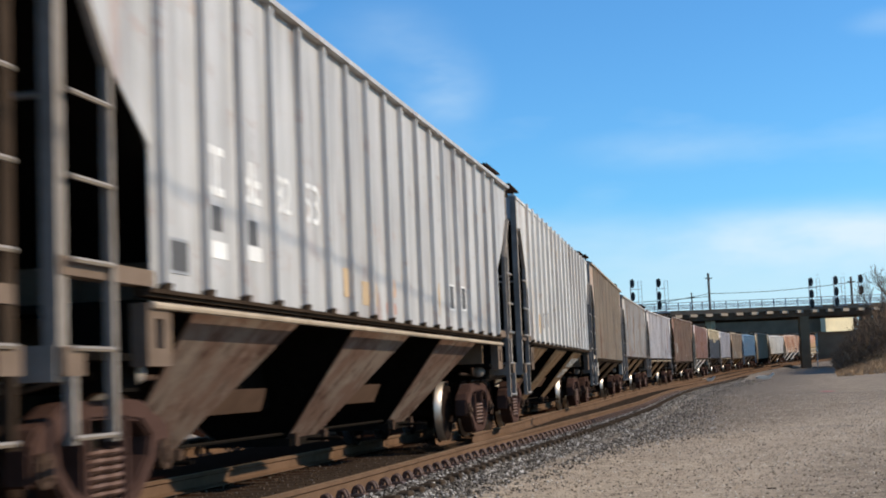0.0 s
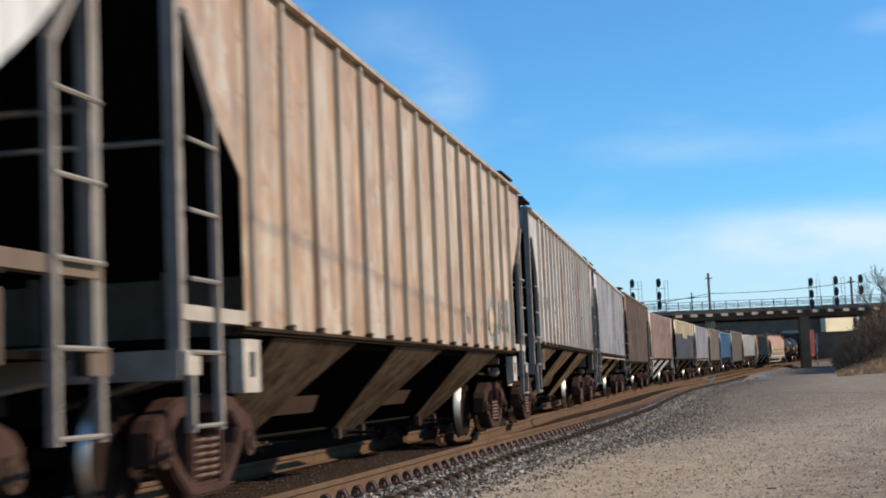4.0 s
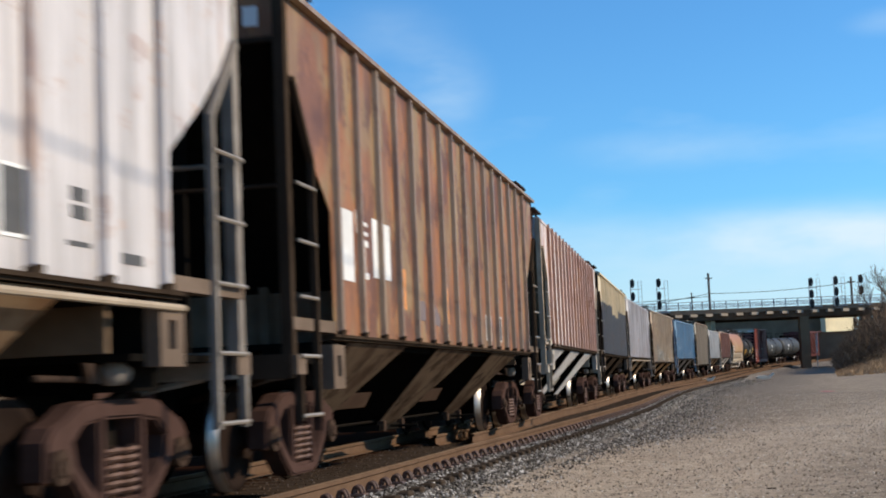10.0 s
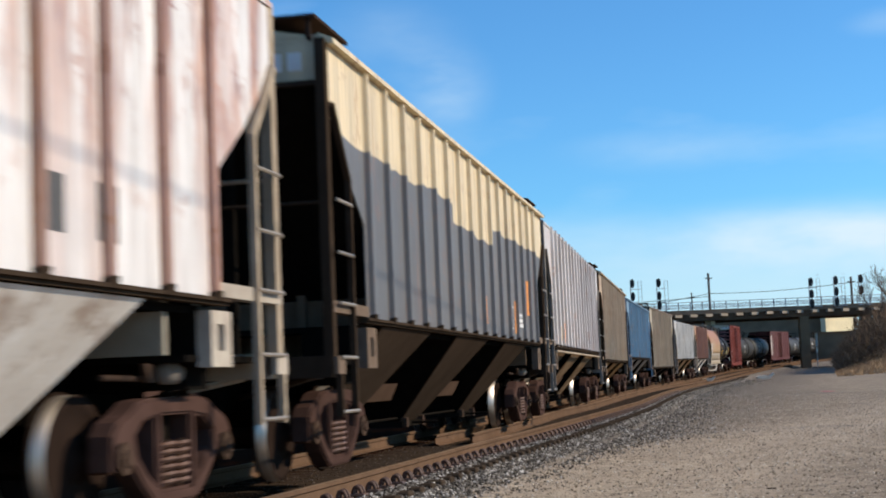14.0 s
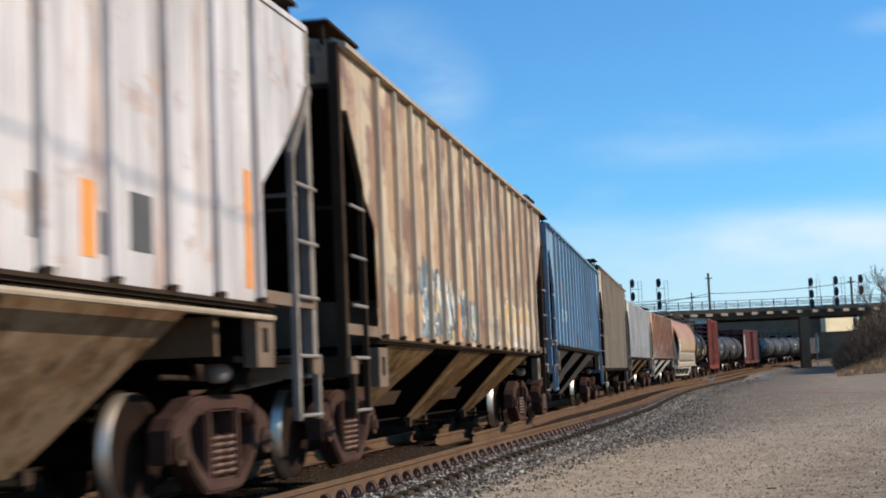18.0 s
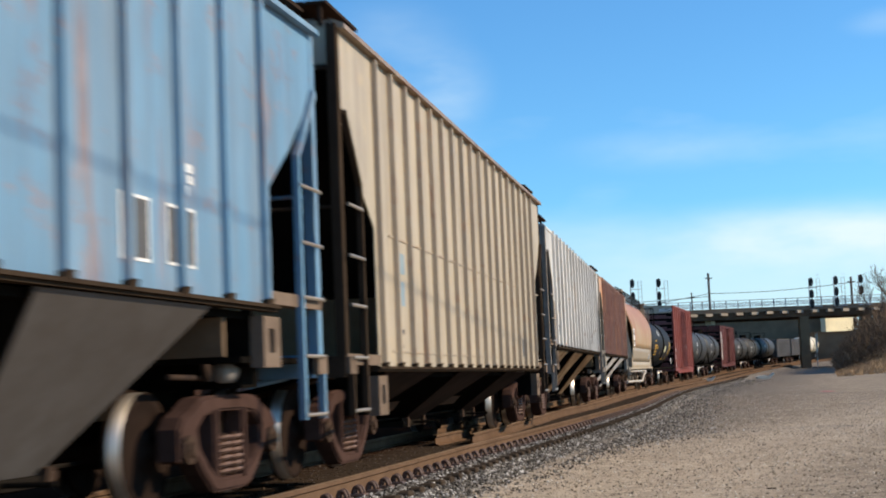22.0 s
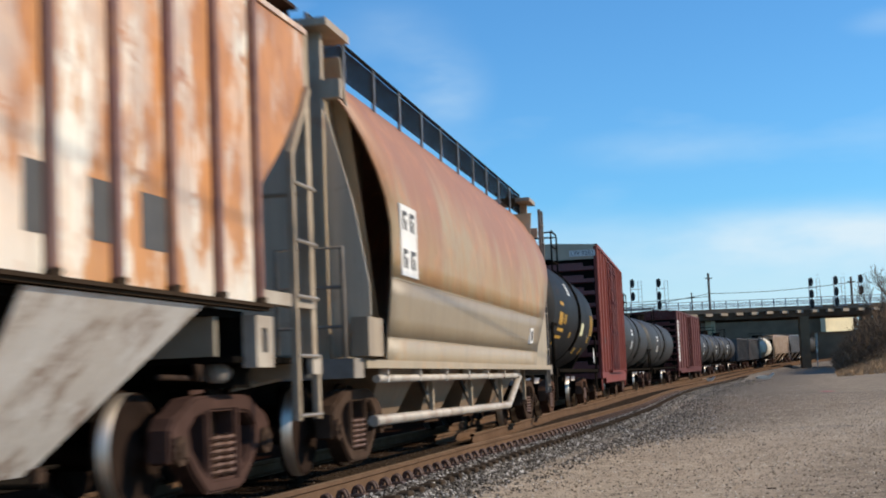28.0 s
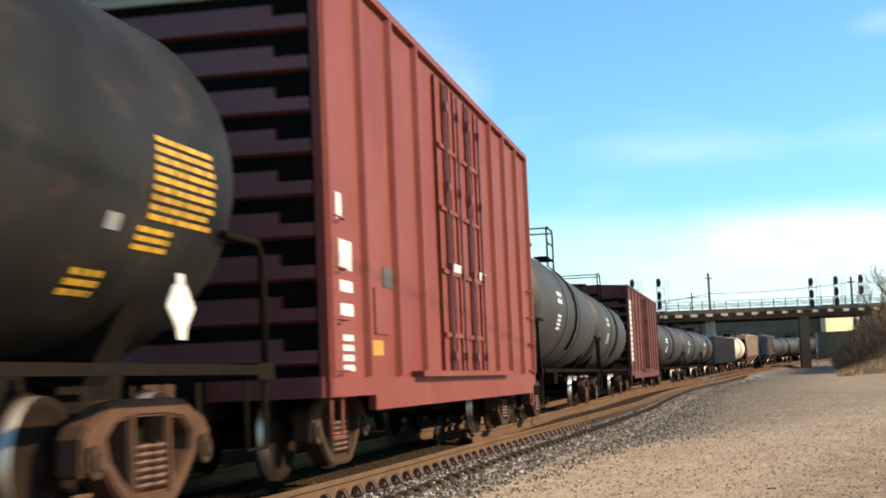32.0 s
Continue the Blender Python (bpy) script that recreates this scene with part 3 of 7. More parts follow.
SIGNAL = plain("flat black signal paint", (0.012, 0.012, 0.013), (0.02, 0.02, 0.02), 4, 0.7)
ALU = plain("bare aluminium mast", (0.45, 0.46, 0.47), (0.3, 0.3, 0.31), 4, 0.5, 0.4)

PIER = plain("stained brown concrete", (0.26, 0.165, 0.095), (0.15, 0.095, 0.06), 1.0, 0.9)
FASCIA = plain("brown stained deck edge", (0.34, 0.22, 0.14), (0.22, 0.14, 0.09), 1.2, 0.9)
YB = 200.0
bridge = thing("road_overpass", "long steel girder road overpass with concrete piers and railing", "bridge")
part("deck", sheet((box, 18, 95, YB, YB + 11, 9.15, 9.75)), FASCIA, bridge)
for k in range(3):
    part("girder", sheet((box, 18, 95, YB + 0.3 + k * 5, YB + 0.75 + k * 5, 8.25, 9.14)), GIRDER, bridge)
me_b = None
for k in range(19):
    b = sheet((quad_block, [(-0.55, -0.9, -0.16), (0.55, 0.0, -0.16), (0.55, 0.3, -0.16), (-0.55, 0.3, -0.16)], [(-0.55, -0.9, 0.2), (0.55, 0.0, 0.2), (0.55, 0.3, 0.2), (-0.55, 0.3, 0.2)]))
    if me_b is None:
        o = part("bracket", b, CONC, bridge, "pale lit bracket under the deck")
        me_b = o.data
    else:
        b.free()
        o = part("bracket", me_b, None, bridge)
    o.location = (30 + k * 2.1, YB - 0.05, 8.92)
for y in (YB + 0.1, YB + 10.9):
    for z in (10.15, 10.5, 10.85):
        part("handrail", sheet((box, 18, 95, y - 0.05, y + 0.05, z - 0.05, z + 0.03)), ALU, bridge)
me_p = None
for k in range(46):
    if me_p is None:
        o = part("railing_post", sheet((box, -0.06, 0.06, -0.06, 0.06, 9.75, 10.9)), ALU, bridge)
        me_p = o.data
    else:
        o = part("railing_post", me_p, None, bridge)
    o.location = (19 + k * 1.65, YB + 0.1, 0)
part("pier", sheet((box, 48.9, 50.15, YB + 0.3, YB + 1.5, 0.5, 8.25)), PIER, bridge, "stained brown concrete pier")
pc = part("pier", sheet((box, -0.5, 0.5, -0.5, 0.5, 0.5, 8.25)), CREAM, bridge, "pier painted cream")
pc.location, pc.rotation_euler = (36.8, YB + 2, 0), (0, 0, radians(45))
part("pier", sheet((box, 64, 66, YB + 1, YB + 3, 0.5, 8.25)), CONC, bridge)
part("abutment", sheet((box, 16, 24, YB, YB + 11, 0.0, 9.15)), CONC, bridge)


def signal(x, tops, low):
    """A mast with black oval signal heads and a pale ladder cage beside it."""
    t = thing("railway_signal", "black three-headed railway signal on a pale mast above the overpass", "signal", "signals over the tracks")
    part("mast", sheet((rod, (x - 0.25, YB - 0.12, low), (x - 0.25, YB - 0.12, tops[0] + 0.5), 0.07)), ALU, t)
    for z in tops:
        hd = part("signal_head", sheet((slab, [(x + 0.29 * sin(a), z + 0.63 * cos(a)) for a in np.linspace(0, 2 * pi, 15)[:-1]], YB - 0.42, YB - 0.17), (rod, (x, YB - 0.42, z + 0.3), (x, YB - 0.67, z + 0.27), 0.14)), SIGNAL, t)
        part("arm", sheet((box, x - 0.3, x + 0.9, YB - 0.14, YB - 0.08, z - 0.85, z - 0.78)), ALU, hd)
    part("bracket", sheet((box, x - 0.4, x + 1.4, YB - 0.3, YB + 0.05, 9.5, 9.65)), ALU, t)
    for dx in (0.75, 1.25):
        part("ladder_rail", sheet((box, x + dx, x + dx + 0.05, YB - 0.1, YB - 0.05, low, tops[0] + 0.4)), ALU, t)
    for k in range(9):
        part("ladder_rung", sheet((box, x + 0.75, x + 1.3, YB - 0.1, YB - 0.06, low + 0.3 + 0.5 * k, low + 0.33 + 0.5 * k)), ALU, t)


signal(25.95, (13.75, 11.95), 9.6)
signal(29.58, (13.7, 11.9, 10.6), 9.6)
signal(50.6, (12.95, 11.3, 10.0), 9.6)
signal(54.05, (13.05, 11.5, 10.1), 9.6)
signal(57.5, (13.1, 11.6), 9.6)


def pole(x, y, base, top, r=0.16, name="utility_pole", label="tall weathered wooden utility pole on the overpass"):
    t = thing(name, label, "pole", "poles along the overpass")
    part("shaft", sheet((rod, (x, y, base), (x, y, top), r)), POLE, t)
    part("crossarm", sheet((box, x - 0.5, x + 0.5, y - 0.06, y + 0.06, top - 0.75, top - 0.62)), POLE, t)


pole(36.65, YB + 0.6, 9.75, 14.8)
pole(56.4, YB + 0.6, 9.75, 13.5)
pole(34.2, YB + 0.6, 9.75, 12.2, 0.09)


def wire(a, b, sag, r=0.04):
    bm = bmesh.new()
    pts = [Vector(a).lerp(Vector(b), k / 10) - Vector((0, 0, sag * 4 * (k / 10) * (1 - k / 10))) for k in range(11)]
    tube(bm, pts, r, 5)
    t = thing("overhead_cable", "thin dark overhead cable strung between poles", "cable", "overhead cables")
    part("strand", shut(bm), SIGNAL, t)


wire((36.65, YB + 0.6, 12.0), (56.4, YB + 0.6, 12.75), 0.35)
wire((56.4, YB + 0.6, 12.75), (80, YB + 0.6, 12.8), 0.3)
wire((36.65, YB + 0.6, 12.0), (18, YB + 0.6, 9.9), 0.3)
wire((36.65, YB + 0.6, 11.6), (18, YB + 0.6, 11.2), 0.2)

bld = thing("cream_building", "small cream building beyond the overpass", "building")
part("wall", sheet((box, -0.5, 0.5, -6.0, 6.0, 2.0, 11.0)), CREAM, bld)
part("roof", sheet((box, -0.6, 0.6, -6.1, 6.1, 11.0, 11.2)), DARKWALL, bld)
bld.location, bld.rotation_euler = (73.9, 274, 0), (0, 0, radians(-40))
sh = thing("dark_shed", "low dark brown shed beyond the overpass", "building")
part("wall", sheet((box, 65.5, 76.0, 262, 268, 1.5, 7.4)), DARKWALL, sh)
part("roof", sheet((box, 65.2, 76.3, 261.6, 268.4, 7.4, 7.6)), DARKWALL, sh)
ps_ = thing("white_board", "narrow white board standing by the overpass pier", "sign board")
part("panel", sheet((quad_block, [(52.1, 205, 3.3), (52.45, 205.35, 3.3), (52.4, 205.4, 3.3), (52.05, 205.05, 3.3)], [(52.1, 205, 6.0), (52.45, 205.35, 6.0), (52.4, 205.4, 6.0), (52.05, 205.05, 6.0)]), (box, 52.2, 52.3, 205.2, 205.3, 0.5, 3.3)), WHITE, ps_)
wh = thing("grey_warehouse", "long low dark brown warehouse behind the overpass", "building")
part("wall", sheet((box, 38, 71, 272, 290, 2.0, 10.6)), DARKWALL, wh)
part("roof_edge", sheet((box, 37.7, 71.3, 271.6, 290, 10.6, 10.95)), WHITE, wh, "pale roof edge")
# ---------------- brush, bare trees and the yard beyond the train ----------------
TWIG = plain("grey-brown bare twigs", (0.20, 0.135, 0.088), (0.12, 0.08, 0.052), 3, 0.95)
DRY = plain("dry tan grass", (0.45, 0.30, 0.17), (0.3, 0.2, 0.12), 3, 0.95)
BARK = plain("grey bark", (0.17, 0.13, 0.10), (0.11, 0.085, 0.065), 4, 0.95)
YARD = plain("dark weathered scrap", (0.055, 0.046, 0.038), (0.028, 0.024, 0.02), 1.2, 0.9)


def sticks(name, places, material, label, category, seed, long=(0.5, 1.4), wide=0.03, lean=0.7):
    """A thicket: many thin standing blades at the places (x, y, z)."""
    g = np.random.default_rng(seed)
    p = np.asarray(places)
    n = len(p)
    L = long[0] + (long[1] - long[0]) * g.random(n) ** 1.5
    d = np.stack([g.normal(0, lean, n), g.normal(0, lean, n), np.ones(n)], -1)
    d /= np.linalg.norm(d, axis=1)[:, None]
    a = g.random(n) * 6.28
    w = np.stack([np.cos(a), np.sin(a), np.zeros(n)], -1) * wide
    v = np.stack([p - w, p + w, p + d * L[:, None]], 1).reshape(-1, 3)
    me = bpy.data.meshes.new(name)
    me.from_pydata(v.tolist(), [], np.arange(3 * n).reshape(-1, 3).tolist())
    me.materials.append(material)
    return tagged(new(name, me), label, category, kind="stuff")


g = np.random.default_rng(21)
n = 30000
by = 150 + 48 * g.random(n)
u_ = 13 * g.random(n) ** 1.2
bx = 0.270 * by - 0.4 + u_
bz = ground_z(bx, by)
mound = np.interp(u_, (0, 1.5, 5, 13), (1.0, 3.0, 5.4, 7.0)) * (0.75 + 0.35 * np.sin(bx * 1.7 + by * 0.31) * np.sin(by * 0.9))
sticks("bank_brush", np.stack([bx, by, bz + mound * g.random(n) ** 0.6], -1), TWIG, "tangled leafless brush on the bank beside the lot", "brush", 22, (0.5, 2.0), 0.03)
n = 16000
by = 128 + 45 * g.random(n)
bx = 0.266 * by + 0.2 + 10 * g.random(n)
sticks("bank_grass", np.stack([bx, by, ground_z(bx, by)], -1), DRY, "dry tan grass at the foot of the bank", "grass", 23, (0.15, 0.7), 0.03)


def bare_tree(x, y, height, seed):
    """A leafless tree: trunk and limbs that fork and thin out, with a haze of twigs."""
    rnd = random.Random(seed)
    t = thing("bare_tree", "tall leafless grey tree on the brushy bank", "tree", "bare trees")
    trunk, limbs, tips = bmesh.new(), bmesh.new(), bmesh.new()
    z0 = float(ground_z(np.array(x), np.array(y))) - 0.1

    def grow(p, d, L, r, depth):
        q = p + d * L
        rod(trunk if depth == 0 else (limbs if depth < 3 else tips), p, q, r, 6 if depth < 2 else 4)
        if depth < 5:
            for _ in range(3 if depth < 2 else rnd.choice((2, 3))):
                nd = (d + Vector((rnd.gauss(0, 0.42), rnd.gauss(0, 0.42), rnd.uniform(0, 0.35)))).normalized()
                grow(q, nd, L * rnd.uniform(0.55, 0.8), r * 0.62, depth + 1)

    grow(Vector((x, y, z0)), Vector((0, 0, 1)), height * 0.32, height * 0.010, 0)
    part("trunk", shut(trunk), BARK, t)
    part("limbs", shut(limbs), BARK, t)
    part("twigs", shut(tips), TWIG, t)


for k, (x, y, hgt) in enumerate([(51.5, 170, 11), (53.5, 172, 12), (56.5, 180, 11.5), (58.6, 185, 12)]):
    bare_tree(x, y, hgt, 40 + k)

# a dark wood far behind, along the whole skyline
n = 30000
fx = -900 + 2000 * g.random(n)
fy = 430 + 40 * g.random(n)
fz = ground_z(fx, fy) + (6 + 4 * np.sin(fx * 0.013) + 3 * np.sin(fx * 0.05)) * g.random(n) ** 0.7
sticks("far_woods", np.stack([fx, fy, fz], -1), TWIG, "far bare woods along the skyline", "woods", 24, (2, 5), 1.0)

# beyond the train: another track, low scrap and brush, and an added dark tree line
rail("rail_yard_near", np.arange(-60, 130, 3.0), lambda s: -3.9, "dull rail of the farther track")
rail("rail_yard_far", np.arange(-60, 130, 3.0), lambda s: -5.4, "dull rail of the farther track")
n = 14000
s_ = -30 + 190 * g.random(n)
o_ = -17 - 9 * g.random(n)
lx, ly, lz, h = line(s_, o_)
sticks("yard_brush", np.stack([lx, ly, ground_z(lx, ly) + 1.6 * g.random(n) * np.clip((-17 - o_) / 5, 0, 1)], -1), YARD, "low brush beyond the farther track", "brush", 25, (0.3, 1.1), 0.05)
# wood added as a backdrop that stops the sky showing under the train
n = 16000
s_ = -200 + 560 * g.random(n)
o_ = -30 - 12 * g.random(n)
lx, ly, lz, h = line(s_, o_)
sticks("yard_woods", np.stack([lx, ly, ground_z(lx, ly) + 6.5 * g.random(n) ** 0.8], -1), TWIG, "bare wood added beyond the yard to block the sky", "woods", 26, (1.5, 3.5), 0.7)
for k in range(9):
    x, y, z, h = (float(q) for q in line(6 + 5.5 * k, -8.6 - 0.5 * (k % 3)))
    t = thing("scrap_heap", "low heap of dark scrap and pale rubble by the farther track", "scrap heap", "heaps beyond the train")
    rnd_ = random.Random(k)
    for j in range(7):
        dx, dy, sz = rnd_.uniform(-1.6, 1.6), rnd_.uniform(-0.8, 0.8), rnd_.uniform(0.25, 0.6)
        bm = bmesh.new()
        bmesh.ops.create_icosphere(bm, subdivisions=1, radius=sz)
        for v_ in bm.verts:
            v_.co = Vector((v_.co.x * rnd_.uniform(0.8, 1.6), v_.co.y, v_.co.z * 0.6)) + Vector((dx, dy, sz * 0.2))
        o = part("rubble", bm, CONC if rnd_.random() < 0.3 else YARD, t)
    t.location = (x, y, float(ground_z(np.array(x), np.array(y))))

# a patch of red marking paint, a dark scrap of wood
t = thing("marking_paint", "faded patch of red marking paint on gravel", "paint mark")
zz = float(ground_z(np.array(19.0), np.array(73.2)))
part("splash", sheet((slab_x, [(73.2 + 0.9 * sin(q) * (0.8 + 0.2 * sin(3 * q)), zz + 0.03 + 0.012 * sin(q)) for q in np.linspace(0, 6.28, 12)[:-1]], 18.7, 19.3)), RED, t)
t = thing("wood_scrap", "small dark scrap of wood on the gravel", "debris")
zz = float(ground_z(np.array(3.62), np.array(16.66)))
part("stick", sheet((box, 3.57, 3.67, 16.64, 16.67, zz - 0.005, zz + 0.014)), TIE, t)

# debris at the edge of the ballast: a bent pale sheet and a few scraps
SCRAP = plain("bent pale sheet metal", (0.8, 0.70, 0.56), (0.6, 0.52, 0.42), 4, 0.9, 0.0)
for (x, y, w, lab) in ((28.3, 130.0, 0.8, "bent pale sheet of scrap metal on the ballast"), (20.6, 115.0, 0.45, "small white scrap beside the rails")):
    t = thing("scrap_sheet", lab, "debris")
    z = float(ground_z(np.array(x), np.array(y)))
    part("plate", sheet((slab, [(-w, 0.15 * w), (-w * 0.4, 0.28 * w), (w * 0.5, 0.2 * w), (w, 0.55 * w), (w, 0.45 * w), (w * 0.5, -0.1), (-w * 0.4, -0.1), (-w, 0.0)], -0.4, 0.4)), SCRAP, t)
    t.location = (x, y, z + 0.12)

# a cable on poles along the lot, out of sight; its shadow lies across the passing cars
def cable_at(s):
    x, y, z, h = (float(q) for q in line(s, 1.5))
    k = 12.0
    return (x + k * sd.x, y + k * sd.y, 2.42 - 0.05 * (s - 9.5) + k * sd.z)


ends = [cable_at(-24), cable_at(33)]
for x, y, z in ends:
    t = thing("lineside_pole", "weathered wooden pole carrying a cable along the lot", "pole", "poles along the lot")
    zg = float(ground_z(np.array(x), np.array(y))) - 0.05
    part("shaft", sheet((rod, (x, y, zg), (x, y, z + 0.4), 0.14, 10)), POLE, t)
bm = bmesh.new()
tube(bm, [Vector(ends[0]), Vector(cable_at(-5)) - Vector((0, 0, 0.25)), Vector(cable_at(9.5)) - Vector((0, 0, 0.1)), Vector(cable_at(20)), Vector(ends[1])], 0.014, 6)
t = thing("overhead_cable", "thick black cable strung along the lot", "cable", "overhead cables")
part("strand", shut(bm), SIGNAL, t)
# ---------------- freight cars; x runs away from the camera, the camera's side is -y, z = 0 on the rails ----------------
SHARED = {}


def piece(key, make, name, material, parent, label="", at=None, turn=None):
    """A part on a mesh that alike parts share."""
    if key not in SHARED:
        ob = part(name, make(), material, parent, label)
        SHARED[key] = ob.data
    else:
        ob = part(name, SHARED[key], None, parent, label)
    if at is not None:
        ob.location = at
    if turn is not None:
        ob.rotation_euler = turn
    return ob


def wheelset_mesh():
    bm = bmesh.new()
    R = 0.457
    prof = [(-0.98, 0.07), (-0.84, 0.08), (-0.84, 0.14), (-0.80, 0.15), (-0.80, 0.19), (-0.77, 0.36), (-0.80, 0.385), (-0.80, R), (-0.69, R + 0.004), (-0.672, R + 0.028), (-0.66, R + 0.02), (-0.655, 0.38), (-0.70, 0.34), (-0.72, 0.18), (-0.66, 0.13), (-0.64, 0.085), (0, 0.08)]
    full = prof + [(-a, r) for a, r in prof[-2::-1]]
    mats = [0] * (len(full) - 1)
    for i in range(len(full) - 1):
        if abs(full[i][1] - R) < 0.01 and abs(full[i + 1][1] - R) < 0.01:
            mats[i] = 1
    lathe(bm, full, 28, "y", mats)
    return shut(bm)


def sideframe_mesh():
    """Cast truck side: arched top, pedestal jaws, spring window and two lightening windows."""
    bm = bmesh.new()
    half = [(0.45, 0.87), (0.64, 0.85), (0.84, 0.76), (1.0, 0.71), (1.09, 0.62), (1.10, 0.38), (1.04, 0.36), (1.03, 0.54), (0.85, 0.54), (0.82, 0.44), (0.62, 0.25), (0.42, 0.11), (0.33, 0.09)]
    outer = half + [(-x, z) for x, z in half[::-1]]
    loops = [outer, [(-0.27, 0.2), (0.27, 0.2), (0.27, 0.74), (-0.27, 0.74)]]
    for k in (-1, 1):
        loops.append([(k * 0.36, 0.73), (k * 0.56, 0.71), (k * 0.72, 0.60), (k * 0.68, 0.47), (k * 0.50, 0.32), (k * 0.36, 0.25)])
    edges = []
    for lp in loops:
        vs = [bm.verts.new((x, -0.1, z)) for x, z in lp]
        edges += [bm.edges.new((vs[q], vs[(q + 1) % len(vs)])) for q in range(len(vs))]
    fill = bmesh.ops.triangle_fill(bm, use_beauty=True, edges=edges)
    bmesh.ops.dissolve_limit(bm, angle_limit=0.01, verts=bm.verts[:], edges=bm.edges[:], delimit=set())
    ex = bmesh.ops.extrude_face_region(bm, geom=bm.faces[:])
    for v in [q for q in ex["geom"] if isinstance(q, bmesh.types.BMVert)]:
        v.co.y = 0.1
    shut(bm)
    rim = [e for e in bm.edges if e.is_manifold and e.calc_face_angle(0) > 0.9 and abs(e.verts[0].co.y - e.verts[1].co.y) < 0.01]
    bmesh.ops.bevel(bm, geom=rim, offset=0.022, segments=2, affect="EDGES")
    for f in bm.faces:
        f.smooth = False
    return shut(bm)


def spring_mesh():
    bm = bmesh.new()
    turns, seg, r, w = 6.0, 66, 0.095, 0.019
    prev = None
    for i in range(seg + 1):
        a = 2 * pi * turns * i / seg
        c = Vector((r * cos(a), r * sin(a), 0.21 + 0.33 * i / seg))
        o = Vector((cos(a), sin(a), 0))
        ring = [bm.verts.new(c + o * w * cos(q) + Vector((0, 0, w * sin(q)))) for q in (0, pi / 2, pi, 3 * pi / 2)]
        if prev:
            for k in range(4):
                bm.faces.new((prev[k], prev[(k + 1) % 4], ring[(k + 1) % 4], ring[k]))
        prev = ring
    return shut(bm)


WHEELSETS = []


def truck(parent, x, near, tint=0):
    """A two-axle truck under a car. near: whether it comes close to the camera."""
    cast = (RUSTY, RUSTY_2, RUSTY_B)[tint]
    tr = piece("truckbolster", lambda: sheet((box, -0.2, 0.2, -0.98, 0.98, 0.52, 0.78), (box, -0.28, 0.28, -0.5, 0.5, 0.6, 0.92), (rod, (-0.62, -0.7, 0.36), (-0.62, 0.7, 0.36), 0.045), (rod, (0.62, -0.7, 0.36), (0.62, 0.7, 0.36), 0.045)), "truck", BLACK, parent, at=(x, 0, 0))
    for y in (-1.0, 1.0):
        piece(f"sideframe{tint}", sideframe_mesh, "sideframe", cast, tr, "rust-brown cast side frame", (0, y * 1.05, 0), (0, 0, 0) if y < 0 else (0, 0, pi))
        for dx in (-0.13, 0.13):
            piece("spring", spring_mesh, "coil_spring", SPRING, tr, "worn coil spring", (dx, y * 1.07, 0))
        for dx in (-0.94, 0.94):
            piece("cap", lambda: sheet((rod, (0, -0.05, 0), (0, 0.05, 0), 0.115, 14), (rod, (0, -0.075, 0), (0, 0.0, 0), 0.06, 8)), "bearing_cap", RUSTY_2, tr, at=(dx, y * 1.13, 0.46))
    for dx in (-0.94, 0.94):
        ws = piece("wheelset", wheelset_mesh, "wheelset", [WHEEL, TREAD], tr, "brown steel wheels with a bright worn tread", (dx, 0, 0.457))
        WHEELSETS.append((ws, dx, near))
        for y in (-0.72, 0.72):
            k = -1 if dx > 0 else 1
            piece(f"shoe{k}", lambda: sheet((slab, [(k * 0.47, 0.33), (k * 0.50, 0.50), (k * 0.545, 0.50), (k * 0.56, 0.30)], -0.05, 0.05)), "brake_shoe", RUSTY_2, tr, at=(dx, y, 0))


def coupler_mesh():
    return sheet((box, -0.75, 0.05, -0.09, 0.09, 0.78, 0.98), (slab_x, [(-0.16, 0.70), (0.16, 0.70), (0.18, 1.02), (-0.18, 1.02)], 0.0, 0.16), (box, 0.1, 0.34, -0.17, -0.06, 0.72, 1.0), (box, 0.1, 0.26, 0.05, 0.17, 0.74, 0.98))


def ladder(parent, x, y, z0, z1, w, material, along="x", rung=0.38, label=""):
    """Two stiles and separate rungs, along x or y."""
    key = (along, round(w, 2), round(z1 - z0, 2), material.name)
    dx, dy = (w / 2, 0) if along == "x" else (0, w / 2)
    lad = piece(("ladder", *key), lambda: sheet((box, -dx - 0.028, -dx + 0.028, -dy - 0.028, -dy + 0.028, 0, z1 - z0)), "ladder", material, parent, label, (x, y, z0))
    piece(("stile", *key), lambda: sheet((box, dx - 0.028, dx + 0.028, dy - 0.028, dy + 0.028, 0, z1 - z0)), "stile", material, lad)
    for k in range(int((z1 - z0 - 0.15) / rung) + 1):
        piece(("rung", *key), lambda: sheet((rod, (-dx, -dy - (0.03 if along == "x" else 0), 0), (dx, dy - (0.03 if along == "x" else 0), 0), 0.014, 6)), "rung", material, lad, at=(0, 0, 0.15 + k * rung))
    return lad


def ring_plate(bm, outer, inner, y0, y1):
    """A flat plate with one opening: outlines of equal count in x and z, from y0 to y1."""
    vs = [[bm.verts.new((x, y, z)) for x, z in lp] for y in (y0, y1) for lp in (outer, inner)]
    n = len(outer)
    for q in range(n):
        j = (q + 1) % n
        for a, b in ((vs[0], vs[1]), (vs[3], vs[2]), (vs[2], vs[0]), (vs[1], vs[3])):
            bm.faces.new((a[q], a[j], b[j], b[q]))


